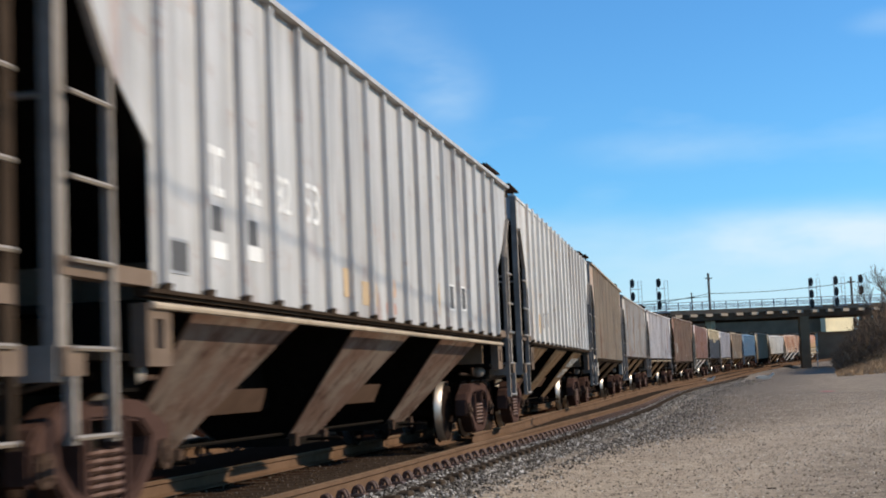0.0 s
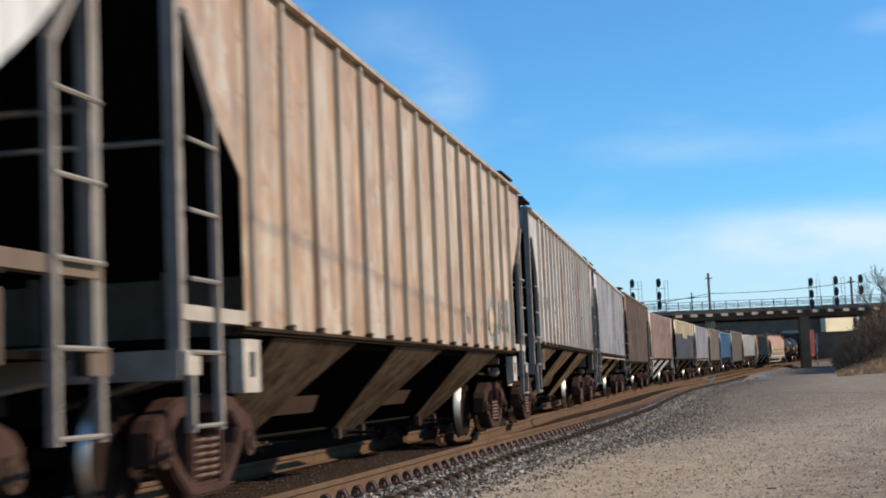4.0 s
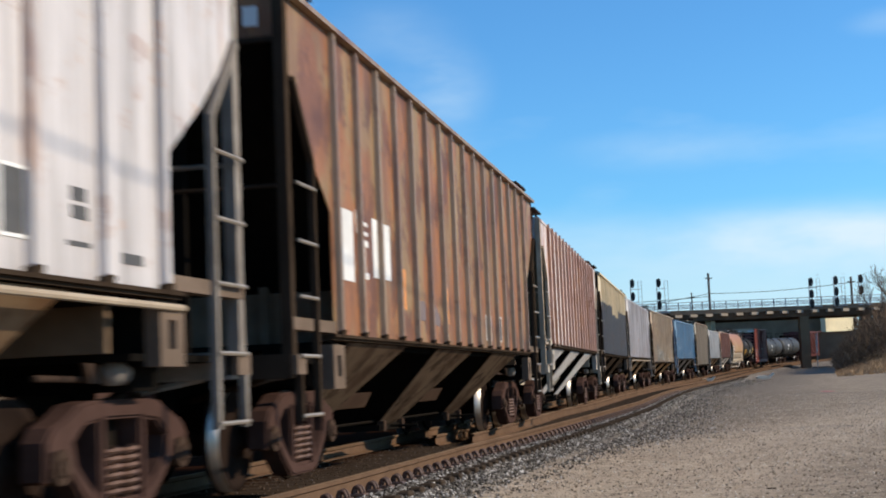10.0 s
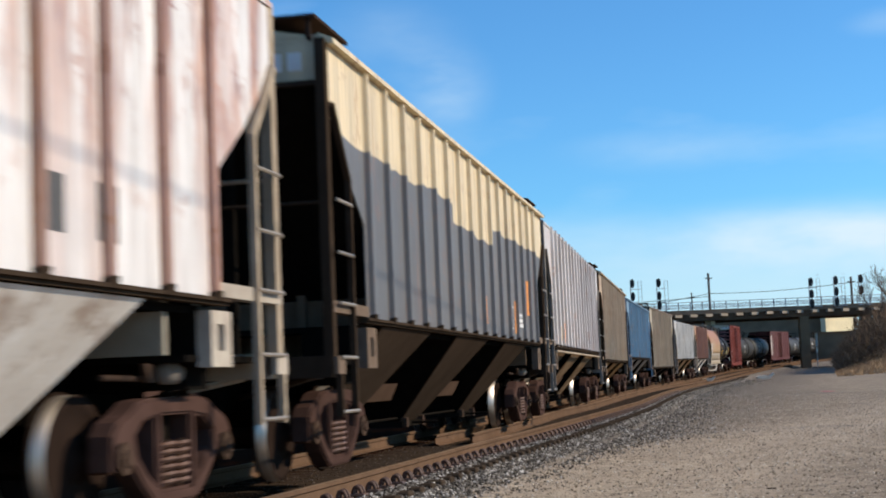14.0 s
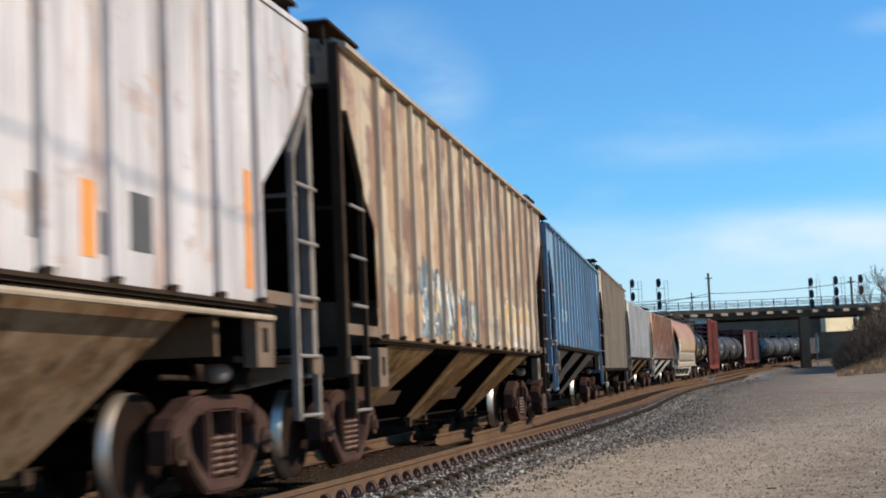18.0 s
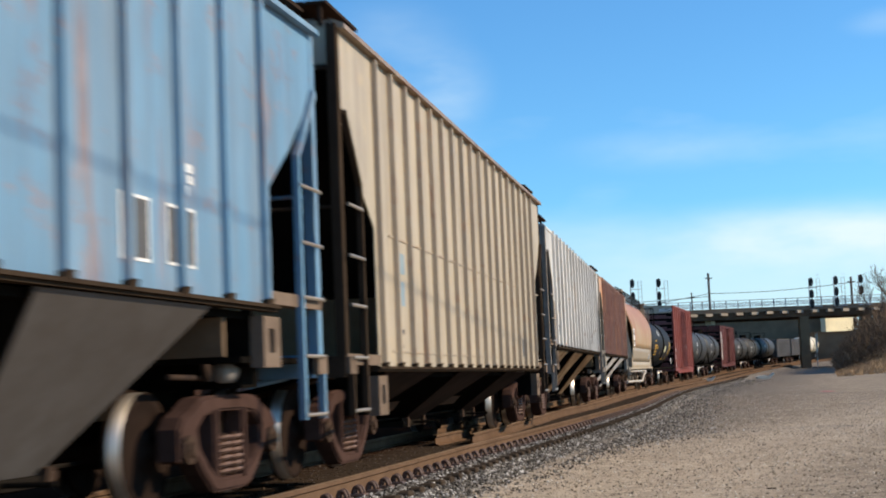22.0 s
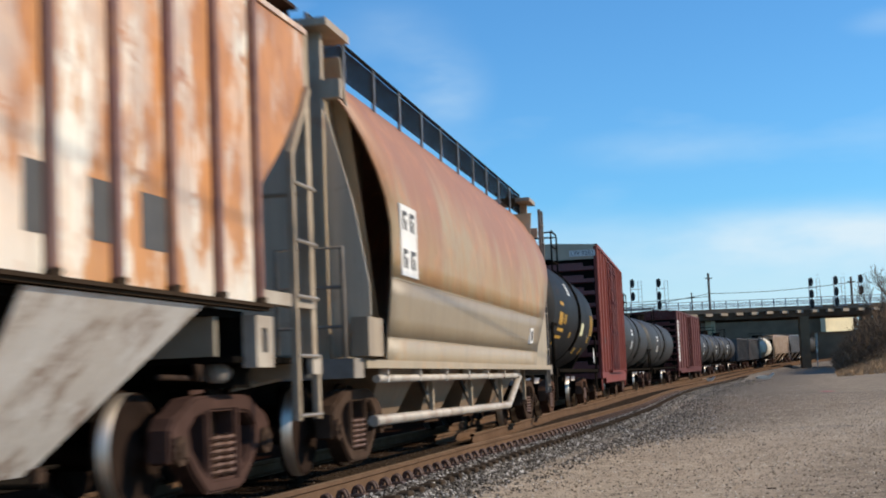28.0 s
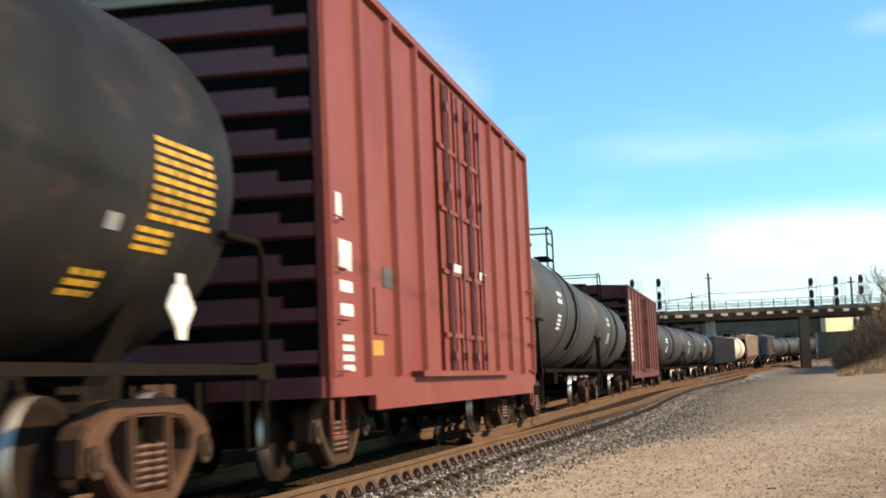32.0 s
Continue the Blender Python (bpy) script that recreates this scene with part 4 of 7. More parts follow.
def hopper(label, S0, S1, body, zb=1.6, zt=4.24, bay_mat=None, ribs=16, near=True, tint=0, roof_mat=None, frame_mat=None, rib_mat=None, edge=None, slope_mat=None, ext=None, pipe=False, shear_mat=None, bracket_mat=None, flush=False):
    """A three-bay covered hopper with outside posts, open framed ends and black slope sheets.
    ext: how far the side sheets reach from the car's middle at either end;
    flush: the posts run up past the roof's edge, with no chord in front of them."""
    gap = (S1 - S0) / 2
    reach = dict(zip((-1, 1), ext or (gap - 1.9, gap - 1.9)))
    c = (reach[1] - reach[-1]) / 2
    car = thing("covered_hopper_car", label, "hopper car", "freight train cars")
    bm_ = bay_mat or body
    fr = frame_mat or body
    rb = rib_mat or body
    xa, xb = -reach[-1], reach[1]
    ta, tb = xa - 1.28, xb + 1.28
    ch, rt_ = (1.525, zt + 0.02) if flush else (1.59, zt - 0.04)
    for k in (-1, 1):
        part("side_sheet", sheet((slab, [(xa, zb), (xb, zb), (xb, 2.58), (xb + 0.62, 3.02), (tb - 0.04, 3.58), (tb, 3.75), (tb, zt), (ta, zt), (ta, 3.75), (ta + 0.04, 3.58), (xa - 0.62, 3.02), (xa, 2.58)], k * 1.49, k * 1.505)), body, car)
        part("side_sill", sheet((slab_x, [(k * 1.42, zb - 0.055), (k * 1.52, zb - 0.055), (k * 1.52, zb - 0.03), (k * 1.555, zb - 0.03), (k * 1.555, zb - 0.001), (k * 1.42, zb - 0.002)], xa - 0.12, xb + 0.12)), edge or FRAME_D, car)
        part("top_chord", sheet((slab_x, [(k * 1.44, zt - 0.04), (k * ch, zt - 0.05), (k * ch, zt), (k * 1.44, zt + 0.06)], ta - 0.04, tb + 0.04)), roof_mat or body, car)
        for i in range(ribs):
            x = xa + 0.16 + (xb - xa - 0.32) * i / (ribs - 1)
            piece(("rib", rb.name, round(zb, 2), round(rt_, 2), k), lambda: sheet((quad_block, [(-0.055, k * 1.505, zb), (0.055, k * 1.505, zb), (0.036, k * 1.562, zb), (-0.036, k * 1.562, zb)][::k], [(-0.055, k * 1.505, rt_), (0.055, k * 1.505, rt_), (0.036, k * 1.562, rt_), (-0.036, k * 1.562, rt_)][::k])), "side_post", rb, car, at=(x, 0, 0))
            if k < 0 and near:
                piece(("foot", round(zb, 2)), lambda: sheet((quad_block, [(-0.07, -1.558, zb - 0.03), (0.07, -1.558, zb - 0.03), (0.07, -1.50, zb - 0.03), (-0.07, -1.50, zb - 0.03)], [(-0.06, -1.575, zb + 0.045), (0.06, -1.575, zb + 0.045), (0.06, -1.50, zb + 0.03), (-0.06, -1.50, zb + 0.03)])), "post_foot", FRAME_D, car, at=(x, 0, 0))
    if pipe:
        part("sill_pipe", sheet((rod, (xa - 0.1, -1.545, zb - 0.115), (xb + 0.1, -1.545, zb - 0.115), 0.026, 8)), FRAME_M, car, "pale worn pipe under the side sill")
    part("roof", sheet((slab_x, [(-1.5, zt + 0.02), (-1.0, zt + 0.12), (0, zt + 0.16), (1.0, zt + 0.12), (1.5, zt + 0.02), (0, zt - 0.02)], ta, tb)), roof_mat or body, car)
    part("running_board", sheet((box, ta + 0.3, tb - 0.3, -0.28, 0.28, zt + 0.26, zt + 0.29), *[(box, x - 0.03, x + 0.03, -0.25, 0.25, zt + 0.12, zt + 0.26) for x in np.linspace(ta + 0.4, tb - 0.4, 9)]), GREY, car)
    for x in np.linspace(ta + 1.6, tb - 1.6, 5):
        for y in (-0.62, 0.62):
            piece(("hatch", body.name, round(zt, 2)), lambda: sheet((box, -1.2, 1.2, -0.25, 0.25, 0, 0.09), (box, -1.25, 1.25, -0.28, 0.28, 0.09, 0.11)), "roof_hatch", roof_mat or body, car, at=(x, y, zt + 0.11))
    for k in (-1, 1):
        a = reach[k]
        hl, top = a + 2.1, a + 1.28
        x_ = lambda p, q: sorted((k * p, k * q))
        walkway = part("end_walkway", sheet((box, *x_(a + 0.1, top + 0.1), -1.42, 1.42, zt + 0.21, zt + 0.245)), RUST_SHADE, car, "dark grating roof walkway")
        for y in (-1.34, 1.34):
            piece(("walkleg", k), lambda: sheet((box, -0.025, 0.025, -0.02, 0.02, 0, 0.215)), "leg", RUST_SHADE, walkway, at=(k * (top + 0.02), y, zt))
            piece(("walkleg", k), None, "leg", RUST_SHADE, walkway, at=(k * (a + 0.4), y, zt))
        part("end_sheet", sheet((box, *x_(top - 0.03, top), -1.49, 1.49, zt - 0.43, zt + 0.05)), body, car)
        part("end_flange", sheet((box, *x_(top, top + 0.05), -1.49, 1.49, zt - 0.45, zt - 0.40)), fr, car)
        # the default near-black carries the open end's shade in its colour
        part("slope_sheet", sheet((slab, [(k * (top - 0.02), zt - 0.42), (k * (top - 0.06), zt - 0.42), (k * (a - 0.95), 1.6), (k * (a - 0.90), 1.6)], -1.485, 1.485)), slope_mat or SOOT_SHADE, car, "dark slope sheet of the open end")
        shear = part("shear_plate", sheet((box, *x_(a - 0.72, a - 0.66), -1.35, 1.35, 1.17, 2.38)), shear_mat or GRIME, car, "brown grimy end plate")
        for y in (-0.61, 0.61):
            part("stiffener", sheet((box, *x_(a - 0.66, a - 0.60), y - 0.05, y + 0.05, 1.17, 2.36)), shear_mat or GRIME, shear)
        part("end_sill", sheet((box, *x_(hl - 0.98, hl - 0.70), -1.50, 1.50, 0.99, 1.2)), fr, car)
        part("end_platform", sheet((box, *x_(hl - 0.98, hl - 2.6), -1.42, 1.42, 1.12, 1.17)), SOOT_SHADE, car)
        for y in (-1.46, 1.46):
            q = 1 if y > 0 else -1
            part("corner_post", sheet((slab_x, [(y - 0.05, 1.0), (y + 0.05, 1.0), (y + 0.05, zt), (y - 0.05, zt)], *x_(hl - 0.72, hl - 0.84))), fr, car)
            part("sill_step", sheet((box, *x_(hl - 0.74, a - 0.02), y - 0.06, y + 0.06, zb + 0.01, zb + 0.12)), bracket_mat or BRACKET, car)
            lad = part("ladder", sheet((slab, [(k * (hl - 1.36), 0.62), (k * (hl - 1.42), 0.62), (k * (hl - 1.42), 2.97), (k * (hl - 0.86), 3.66), (k * (hl - 0.82), 3.61), (k * (hl - 1.36), 2.95)], q * 1.53 - 0.03, q * 1.53 + 0.03)), fr, car)
            part("foot_stile", sheet((box, *x_(hl - 0.80, hl - 0.86), q * 1.50, q * 1.56, 0.62, 1.02)), fr, lad)
            for z in (0.66, 1.18, 1.70, 2.19, 2.70):
                piece(("hrung", fr.name), lambda: sheet((rod, (-0.29, 0, 0), (0.29, 0, 0), 0.018, 6)), "rung", STEELRUNG, lad, at=(k * (hl - 1.1), q * 1.56, z))
            o_, n_ = (a + 0.14, zb - 0.10), (a - 0.26, zb - 0.52)
            rim = [(k * o_[0], o_[1]), (k * n_[0], o_[1]), (k * n_[0], n_[1]), (k * o_[0], n_[1])]
            hole = [(k * (a + 0.0), zb - 0.2), (k * (a - 0.13), zb - 0.2), (k * (a - 0.13), zb - 0.4), (k * (a + 0.0), zb - 0.4)]
            part("bolster_web", sheet((ring_plate, rim, hole, y - 0.07, y + 0.05)), bracket_mat or BRACKET, car, "jacking bracket with an oblong hole")
            part("bolster_gusset", sheet((box, *x_(a + 0.10, a - 0.24), *sorted((y * 0.55, y * 0.96)), zb - 0.51, zb - 0.11)), SOOT_SHADE, car)
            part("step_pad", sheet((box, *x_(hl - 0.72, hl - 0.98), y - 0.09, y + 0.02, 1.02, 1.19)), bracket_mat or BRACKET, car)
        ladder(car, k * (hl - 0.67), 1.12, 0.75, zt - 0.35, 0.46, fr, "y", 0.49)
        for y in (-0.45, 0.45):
            part("end_post", sheet((box, *x_(hl - 0.86, hl - 0.94), y - 0.05, y + 0.05, 1.2, 3.8)), SOOT_SHADE, car)
        part("crossbar", sheet((rod, (k * (hl - 0.78), -1.45, 2.68), (k * (hl - 0.78), 1.45, 2.68), 0.02, 6)), fr, car)
        part("sway_brace", sheet((rod, (k * (hl - 0.84), -1.2, 1.0), (k * (hl - 1.3), -0.35, 0.82), 0.03, 6)), fr, car)
        piece("coupler", coupler_mesh, "coupler", RUSTY, car, at=(k * (gap - 0.3), 0, 0), turn=(0, 0, 0 if k > 0 else pi))
        piece("hose", lambda: sheet((tube, [(0, -0.5, 0.85), (0.12, -0.5, 0.6), (0.26, -0.42, 0.42), (0.34, -0.34, 0.5)], 0.028, 7)), "air_hose", SOOT_SHADE, car, at=(k * (hl - 0.7), 0, 0), turn=(0, 0, 0 if k > 0 else pi))
        part("body_bolster", sheet((box, k * a - 0.2, k * a + 0.2, -1.3, 1.3, 0.92, 1.2)), SOOT_SHADE, car)
        # brake gear over the truck: lever, pipe and a pale valve body
        part("brake_lever", sheet((slab, [(k * (a - 0.55), 0.98), (k * (a - 0.62), 1.12), (k * (a + 0.2), 1.06), (k * (a + 0.2), 1.0)], -1.16, -1.12)), RUSTY_2, car)
        part("valve_body", sheet((lathe, [(-0.16, 0.02), (-0.13, 0.09), (0.13, 0.09), (0.16, 0.02)], 10, "x")), FRAME_L, car, "dusty brake valve").location = (k * (a - 0.25), -1.2, 1.05)
        part("train_pipe", sheet((tube, [(k * (a - 1.1), -1.05, 1.02), (k * (a + 0.5), -1.05, 1.0), (k * (a + 0.9), -0.8, 0.9)], 0.024, 6)), RUSTY_2, car)
    hl = xb + 2.1
    res_ob = part("air_reservoir", sheet((lathe, [(-0.42, 0.03), (-0.38, 0.2), (0.38, 0.2), (0.42, 0.03)], 14, "x")), SOOT_SHADE, car)
    res_ob.location = (hl - 1.6, -0.55, 1.4)
    bw = part("brake_wheel", sheet((lathe, [(0.0, 0.25), (0.015, 0.28), (0.03, 0.25)], 20, "x"), (box, -0.12, 0.0, -0.06, 0.06, -0.1, 0.1)), SOOT_SHADE, car)
    bw.location = (hl - 0.62, 0.5, 2.3)
    part("center_sill", sheet((box, xa - 1.2, xb + 1.2, -0.32, 0.32, 0.70, 1.2)), SOOT_SHADE, car)
    # discharge bays: painted side chutes; shade between them is put into near-black slopes and floor
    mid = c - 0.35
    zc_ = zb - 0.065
    part("bay_ridge", sheet((box, xa + 0.1, xb - 0.1, -1.36, 1.36, zb - 0.12, zb - 0.06)), SOOT_SHADE, car, "near-black floor over the bays, standing for shade")
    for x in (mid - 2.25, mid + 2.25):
        part("ridge_web", sheet((slab, [(x - 0.12, zb - 0.12), (x + 0.12, zb - 0.12), (x + 0.05, 0.75), (x - 0.05, 0.75)], -0.5, 0.5)), SOOT_SHADE, car)
    zl = 0.36
    for j, cx in enumerate((mid - 4.5, mid, mid + 4.5)):
        wt, wb, yt, yb_ = 1.32, 0.55, 1.48, 0.44
        bay_ob = part("hopper_bay", sheet((quad_block, [(cx - wb + 0.02, -yb_ + 0.03, zl), (cx + wb - 0.02, -yb_ + 0.03, zl), (cx + wb - 0.02, yb_ - 0.03, zl), (cx - wb + 0.02, yb_ - 0.03, zl)], [(cx - wt + 0.03, -yt + 0.03, zc_), (cx + wt - 0.03, -yt + 0.03, zc_), (cx + wt - 0.03, yt - 0.03, zc_), (cx - wt + 0.03, yt - 0.03, zc_)])), SOOT_SHADE, car, "black discharge bay")
        for k in (-1, 1):
            def at_(x, f, out=0.0):
                return (cx + x, k * (yt + (yb_ - yt) * f + out), zc_ + (zl - zc_) * f)
            line_ = [(-wt, 0), (wt, 0), (wb, 1), (-wb, 1)]
            part("side_chute", sheet((quad_block, [at_(x, f) for x, f in line_], [at_(x, f, -0.02) for x, f in line_])), bm_, bay_ob)
            if j < 2:      # a lip of the crossridge shows between the chutes
                lip = [(1.0, 0.53), (1.98, 0.53), (2.38, 0.72), (0.9, 0.72)]
                part("ridge_lip", sheet((quad_block, [at_(x, f, -0.06) for x, f in lip], [at_(x, f, -0.09) for x, f in lip])), BAYRED if bm_ is not P_BAYW else SHEARW, bay_ob, "dull brown ridge lip")
        part("outlet_gate", sheet((box, cx - 0.66, cx + 0.66, -0.50, 0.50, zl - 0.08, zl)), BLACK, bay_ob)
        part("gate_shaft", sheet((rod, (cx - 0.05, -0.9, zl - 0.03), (cx - 0.05, 0.9, zl - 0.03), 0.02)), BLACK, bay_ob)
        for dx in (-0.56, 0.56):
            piece("gateknob", lambda: sheet((slab, [(-0.06, -0.07), (0.05, -0.08), (0.08, 0.02), (0.03, 0.07), (-0.04, 0.06)], -0.05, 0.05)), "gate_lug", RUSTY_2, bay_ob, "worn gate lug", (cx + dx, -0.50, zl - 0.01))
    part("brake_rod", sheet((rod, (-5, -0.4, 0.42), (5, -0.4, 0.40), 0.018, 6)), BLACK, car)
    for k in (-1, 1):
        truck(car, k * (reach[k] - 0.05), near, tint)
    return car


def boxcar(label, S0, S1, body, end_mat, top_mat, side=14.5, zt=5.15, near=False):
    """A tall boxcar with outside posts, sliding doors and ribbed ends."""
    hl = (S1 - S0) / 2
    car = thing("boxcar", label, "boxcar", "freight train cars")
    a = side / 2
    for k in (-1, 1):
        part("side_sheet", sheet((slab, [(-a, 0.98), (a, 0.98), (a, zt), (-a, zt)], k * 1.46, k * 1.48)), body, car)
        part("side_sill", sheet((slab, [(-a, 0.98), (-a, 0.80), (-a + 1.7, 0.80), (-a + 1.72, 0.64), (a - 0.35, 0.64), (a - 0.3, 0.80), (a, 0.80), (a, 0.98)], k * 1.44, k * 1.52)), body, car)
        part("top_chord", sheet((box, -a, a, *sorted((k * 1.44, k * 1.55)), zt - 0.02, zt + 0.07)), body, car)
        posts = [x for x in np.linspace(-a + 0.06, a - 0.06, 11) if abs(x) > 1.75]
        for x in posts:
            piece(("boxpost", body.name, k, zt), lambda: sheet((quad_block, [(-0.09, k * 1.48, 1.0), (0.09, k * 1.48, 1.0), (0.05, k * 1.55, 1.0), (-0.05, k * 1.55, 1.0)][::k], [(-0.09, k * 1.48, zt - 0.02), (0.09, k * 1.48, zt - 0.02), (0.05, k * 1.55, zt - 0.02), (-0.05, k * 1.55, zt - 0.02)][::k])), "side_post", body, car, at=(x, 0, 0))
        for d in (-0.86, 0.86):
            door = part("door", sheet((box, d - 0.83, d + 0.83, *sorted((k * 1.49, k * 1.53)), 1.06, zt - 0.12)), body, car)
            for i in range(1, 4):
                x = d - 0.83 + 0.40 * i
                part("door_stile", sheet((box, x - 0.03, x + 0.06, *sorted((k * 1.53, k * 1.56)), 1.06, zt - 0.14)), body, door)
            for z in (1.5, 2.35, 3.2, 4.05):
                part("door_bar", sheet((box, d - 0.83, d + 0.83, *sorted((k * 1.532, k * 1.566)), z, z + 0.06)), body, door)
            for i in (-0.45, 0.45):
                # rods and keepers take the end colour, shade-darkened on the red oxide car
                part("lock_rod", sheet((rod, (d + i, k * 1.59, 1.0), (d + i, k * 1.59, zt - 0.2), 0.022, 6)), end_mat, door)
                for z in (1.2, 2.4, 3.5, 4.6):
                    part("rod_keeper", sheet((box, d + i - 0.06, d + i + 0.06, *sorted((k * 1.53, k * 1.62)), z, z + 0.1)), end_mat, door)
        part("door_track", sheet((box, -3.6, 3.6, *sorted((k * 1.5, k * 1.64)), 0.98, 1.05)), body, car)
    part("roof", sheet((slab_x, [(-1.5, zt + 0.04), (0, zt + 0.12), (1.5, zt + 0.04), (0, zt)], -a, a)), top_mat, car)
    for k in (-1, 1):
        # shade in the gaps between the ribs is painted as a near-black sheet
        part("end_sheet", sheet((box, *sorted((k * (a - 0.06), k * (a - 0.02))), -1.46, 1.46, 1.0, zt)), SOOT_SHADE, car, "end sheet coloured near-black for shade between ribs")
        part("end_top", sheet((slab_x, [(-1.47, zt - 0.42), (1.47, zt - 0.42), (1.47, zt + 0.06), (0, zt + 0.14), (-1.47, zt + 0.06)], *sorted((k * (a - 0.02), k * (a + 0.03))))), top_mat, car, "tan upper end panel")
        for i in range(9):
            z = 1.10 + i * 0.405
            part("end_rib", sheet((slab, [(k * (a - 0.03), z), (k * (a + 0.06), z + 0.03), (k * (a + 0.06), z + 0.15), (k * (a - 0.03), z + 0.15)], -1.40, 1.40), (slab, [(k * (a - 0.03), z + 0.149), (k * (a + 0.06), z + 0.149), (k * (a + 0.06), z + 0.26), (k * (a - 0.03), z + 0.28)], -1.05, 1.05)), end_mat, car)
        part("end_sill", sheet((box, *sorted((k * (a - 0.1), k * (a + 0.12))), -1.46, 1.46, 0.8, 1.0)), end_mat, car)
        for y in (-1.47, 1.47):
            part("corner_post", sheet((box, *sorted((k * (a - 0.08), k * (a + 0.05))), y - 0.05, y + 0.05, 0.8, zt)), body, car)
            for z in (1.05, 1.55, 2.05, 2.55):
                part("grab_iron", sheet((tube, [(k * a - k * 0.1, y, z), (k * a - k * 0.1, y * 1.055, z), (k * a - k * 0.55, y * 1.055, z), (k * a - k * 0.55, y, z)], 0.013, 6)), body, car)
            part("stirrup", sheet((tube, [(k * (a - 0.1), y, 0.8), (k * (a - 0.1), y, 0.42), (k * (a - 0.5), y, 0.42), (k * (a - 0.5), y, 0.8)], 0.018, 6)), body, car)
        piece("coupler", coupler_mesh, "coupler", RUSTY, car, at=(k * (hl - 0.3), 0, 0), turn=(0, 0, 0 if k > 0 else pi))
        truck(car, k * (a - 1.6), near, 1)
    part("center_sill", sheet((box, -hl + 0.6, hl - 0.6, -0.3, 0.3, 0.62, 1.0), (box, -3, -1, -0.9, -0.5, 0.55, 0.9), (box, 1, 2.2, -0.8, -0.4, 0.5, 0.9)), BLACK, car)
    part("floor", sheet((box, -a, a, -1.45, 1.45, 0.98, 1.03)), BLACK, car)
    return car


def tank_car(label, S0, S1, shell, r=1.45, zc=2.58, near=False, bands=(), long=None):
    """A tank car: dished cylinder, dome platform with railing, side sill and end platforms."""
    hl = (S1 - S0) / 2
    car = thing("tank_car", label, "tank car", "freight train cars")
    L = long or hl - 0.75
    prof = [(-L + 0.62 * (1 - sin(t)), max(0.02, r * cos(t))) for t in np.linspace(pi / 2, 0, 9)]
    prof = prof[:-1] + [(-L + 0.62, r)]
    full = prof + [(x, r) for x in (-L * 0.5, 0, L * 0.5)] + [(-x, q) for x, q in prof[::-1]]
    tk = part("tank_shell", sheet((lathe, full, 48, "x")), shell, car)
    tk.location = (0, 0, zc)
    for x in bands:
        part("band", sheet((lathe, [(x - 0.05, r + 0.002), (x - 0.05, r + 0.02), (x + 0.05, r + 0.02), (x + 0.05, r + 0.002)], 48, "x")), shell, tk)
    px, pa, pb = -0.45, -1.2, 0.32      # the dome platform's middle and ends
    part("manway", sheet((rod, (px, 0, r - 0.05), (px, 0, r + 0.34), 0.42, 20), (rod, (px, 0, r + 0.34), (px, 0, r + 0.4), 0.48, 20)), BLACK, tk)
    part("valve_housing", sheet((rod, (px - 1.5, 0, r - 0.05), (px - 1.5, 0, r + 0.22), 0.3, 16), (rod, (px - 1.5, 0, r + 0.22), (px - 1.5, 0, r + 0.27), 0.34, 16)), BLACK, tk)
    for y in (-0.95, 0.6):
        part("platform", sheet((box, pa, pb, y, y + 0.35, zc + r - 0.06, zc + r - 0.02)), BLACK, car)
    for y in (-0.95, 0.95):
        rl = part("platform_railing", sheet((tube, [(pa, y, zc + r - 0.3), (pa, y, zc + r + 0.68), (pa + 0.1, y, zc + r + 0.74), (pb - 0.1, y, zc + r + 0.74), (pb, y, zc + r + 0.68), (pb, y, zc + r - 0.3)], 0.024, 7)), BLACK, car)
        part("mid_rail", sheet((rod, (pa, y, zc + r + 0.34), (pb, y, zc + r + 0.34), 0.02, 6)), BLACK, rl)
    for x in (pa, pb):
        part("cross_rail", sheet((rod, (x, -0.95, zc + r + 0.70), (x, 0.95, zc + r + 0.70), 0.022, 6)), BLACK, car)
    for q in (-1, 1):
        path = lambda x: [(x, q * (r + 0.05) * cos(v), zc + (r + 0.05) * sin(v)) for v in np.linspace(-0.7, 1.0, 9)]
        lad = part("ladder", sheet((tube, path(0.18), 0.018, 6)), BLACK, car)
        part("stile", sheet((tube, path(0.55), 0.018, 6)), BLACK, lad)
        for v in np.linspace(-0.62, 0.9, 6):
            part("rung", sheet((rod, (0.18, q * (r + 0.06) * cos(v), zc + (r + 0.06) * sin(v)), (0.55, q * (r + 0.06) * cos(v), zc + (r + 0.06) * sin(v)), 0.014, 6)), BLACK, lad)
    for y in (-1.46, 1.46):
        part("side_sill", sheet((box, -hl + 1.0, hl - 1.0, y - 0.05, y + 0.02, 1.02, 1.10)), BLACK, car)
    for k in (-1, 1):
        part("saddle", sheet((quad_block, [(k * (hl - 2.3) - 0.2, -0.7, 0.98), (k * (hl - 2.3) + 0.2, -0.7, 0.98), (k * (hl - 2.3) + 0.2, 0.7, 0.98), (k * (hl - 2.3) - 0.2, 0.7, 0.98)], [(k * (hl - 2.3) - 0.2, -1.1, 1.66), (k * (hl - 2.3) + 0.2, -1.1, 1.66), (k * (hl - 2.3) + 0.2, 1.1, 1.66), (k * (hl - 2.3) - 0.2, 1.1, 1.66)])), BLACK, car)
        part("end_sill", sheet((box, *sorted((k * (hl - 0.95), k * (hl - 0.55))), -1.48, 1.48, 0.98, 1.12)), BLACK, car)
        part("stub_sill", sheet((box, *sorted((k * (hl - 3.6), k * (hl - 0.8))), -0.3, 0.3, 0.7, 1.1)), BLACK, car)
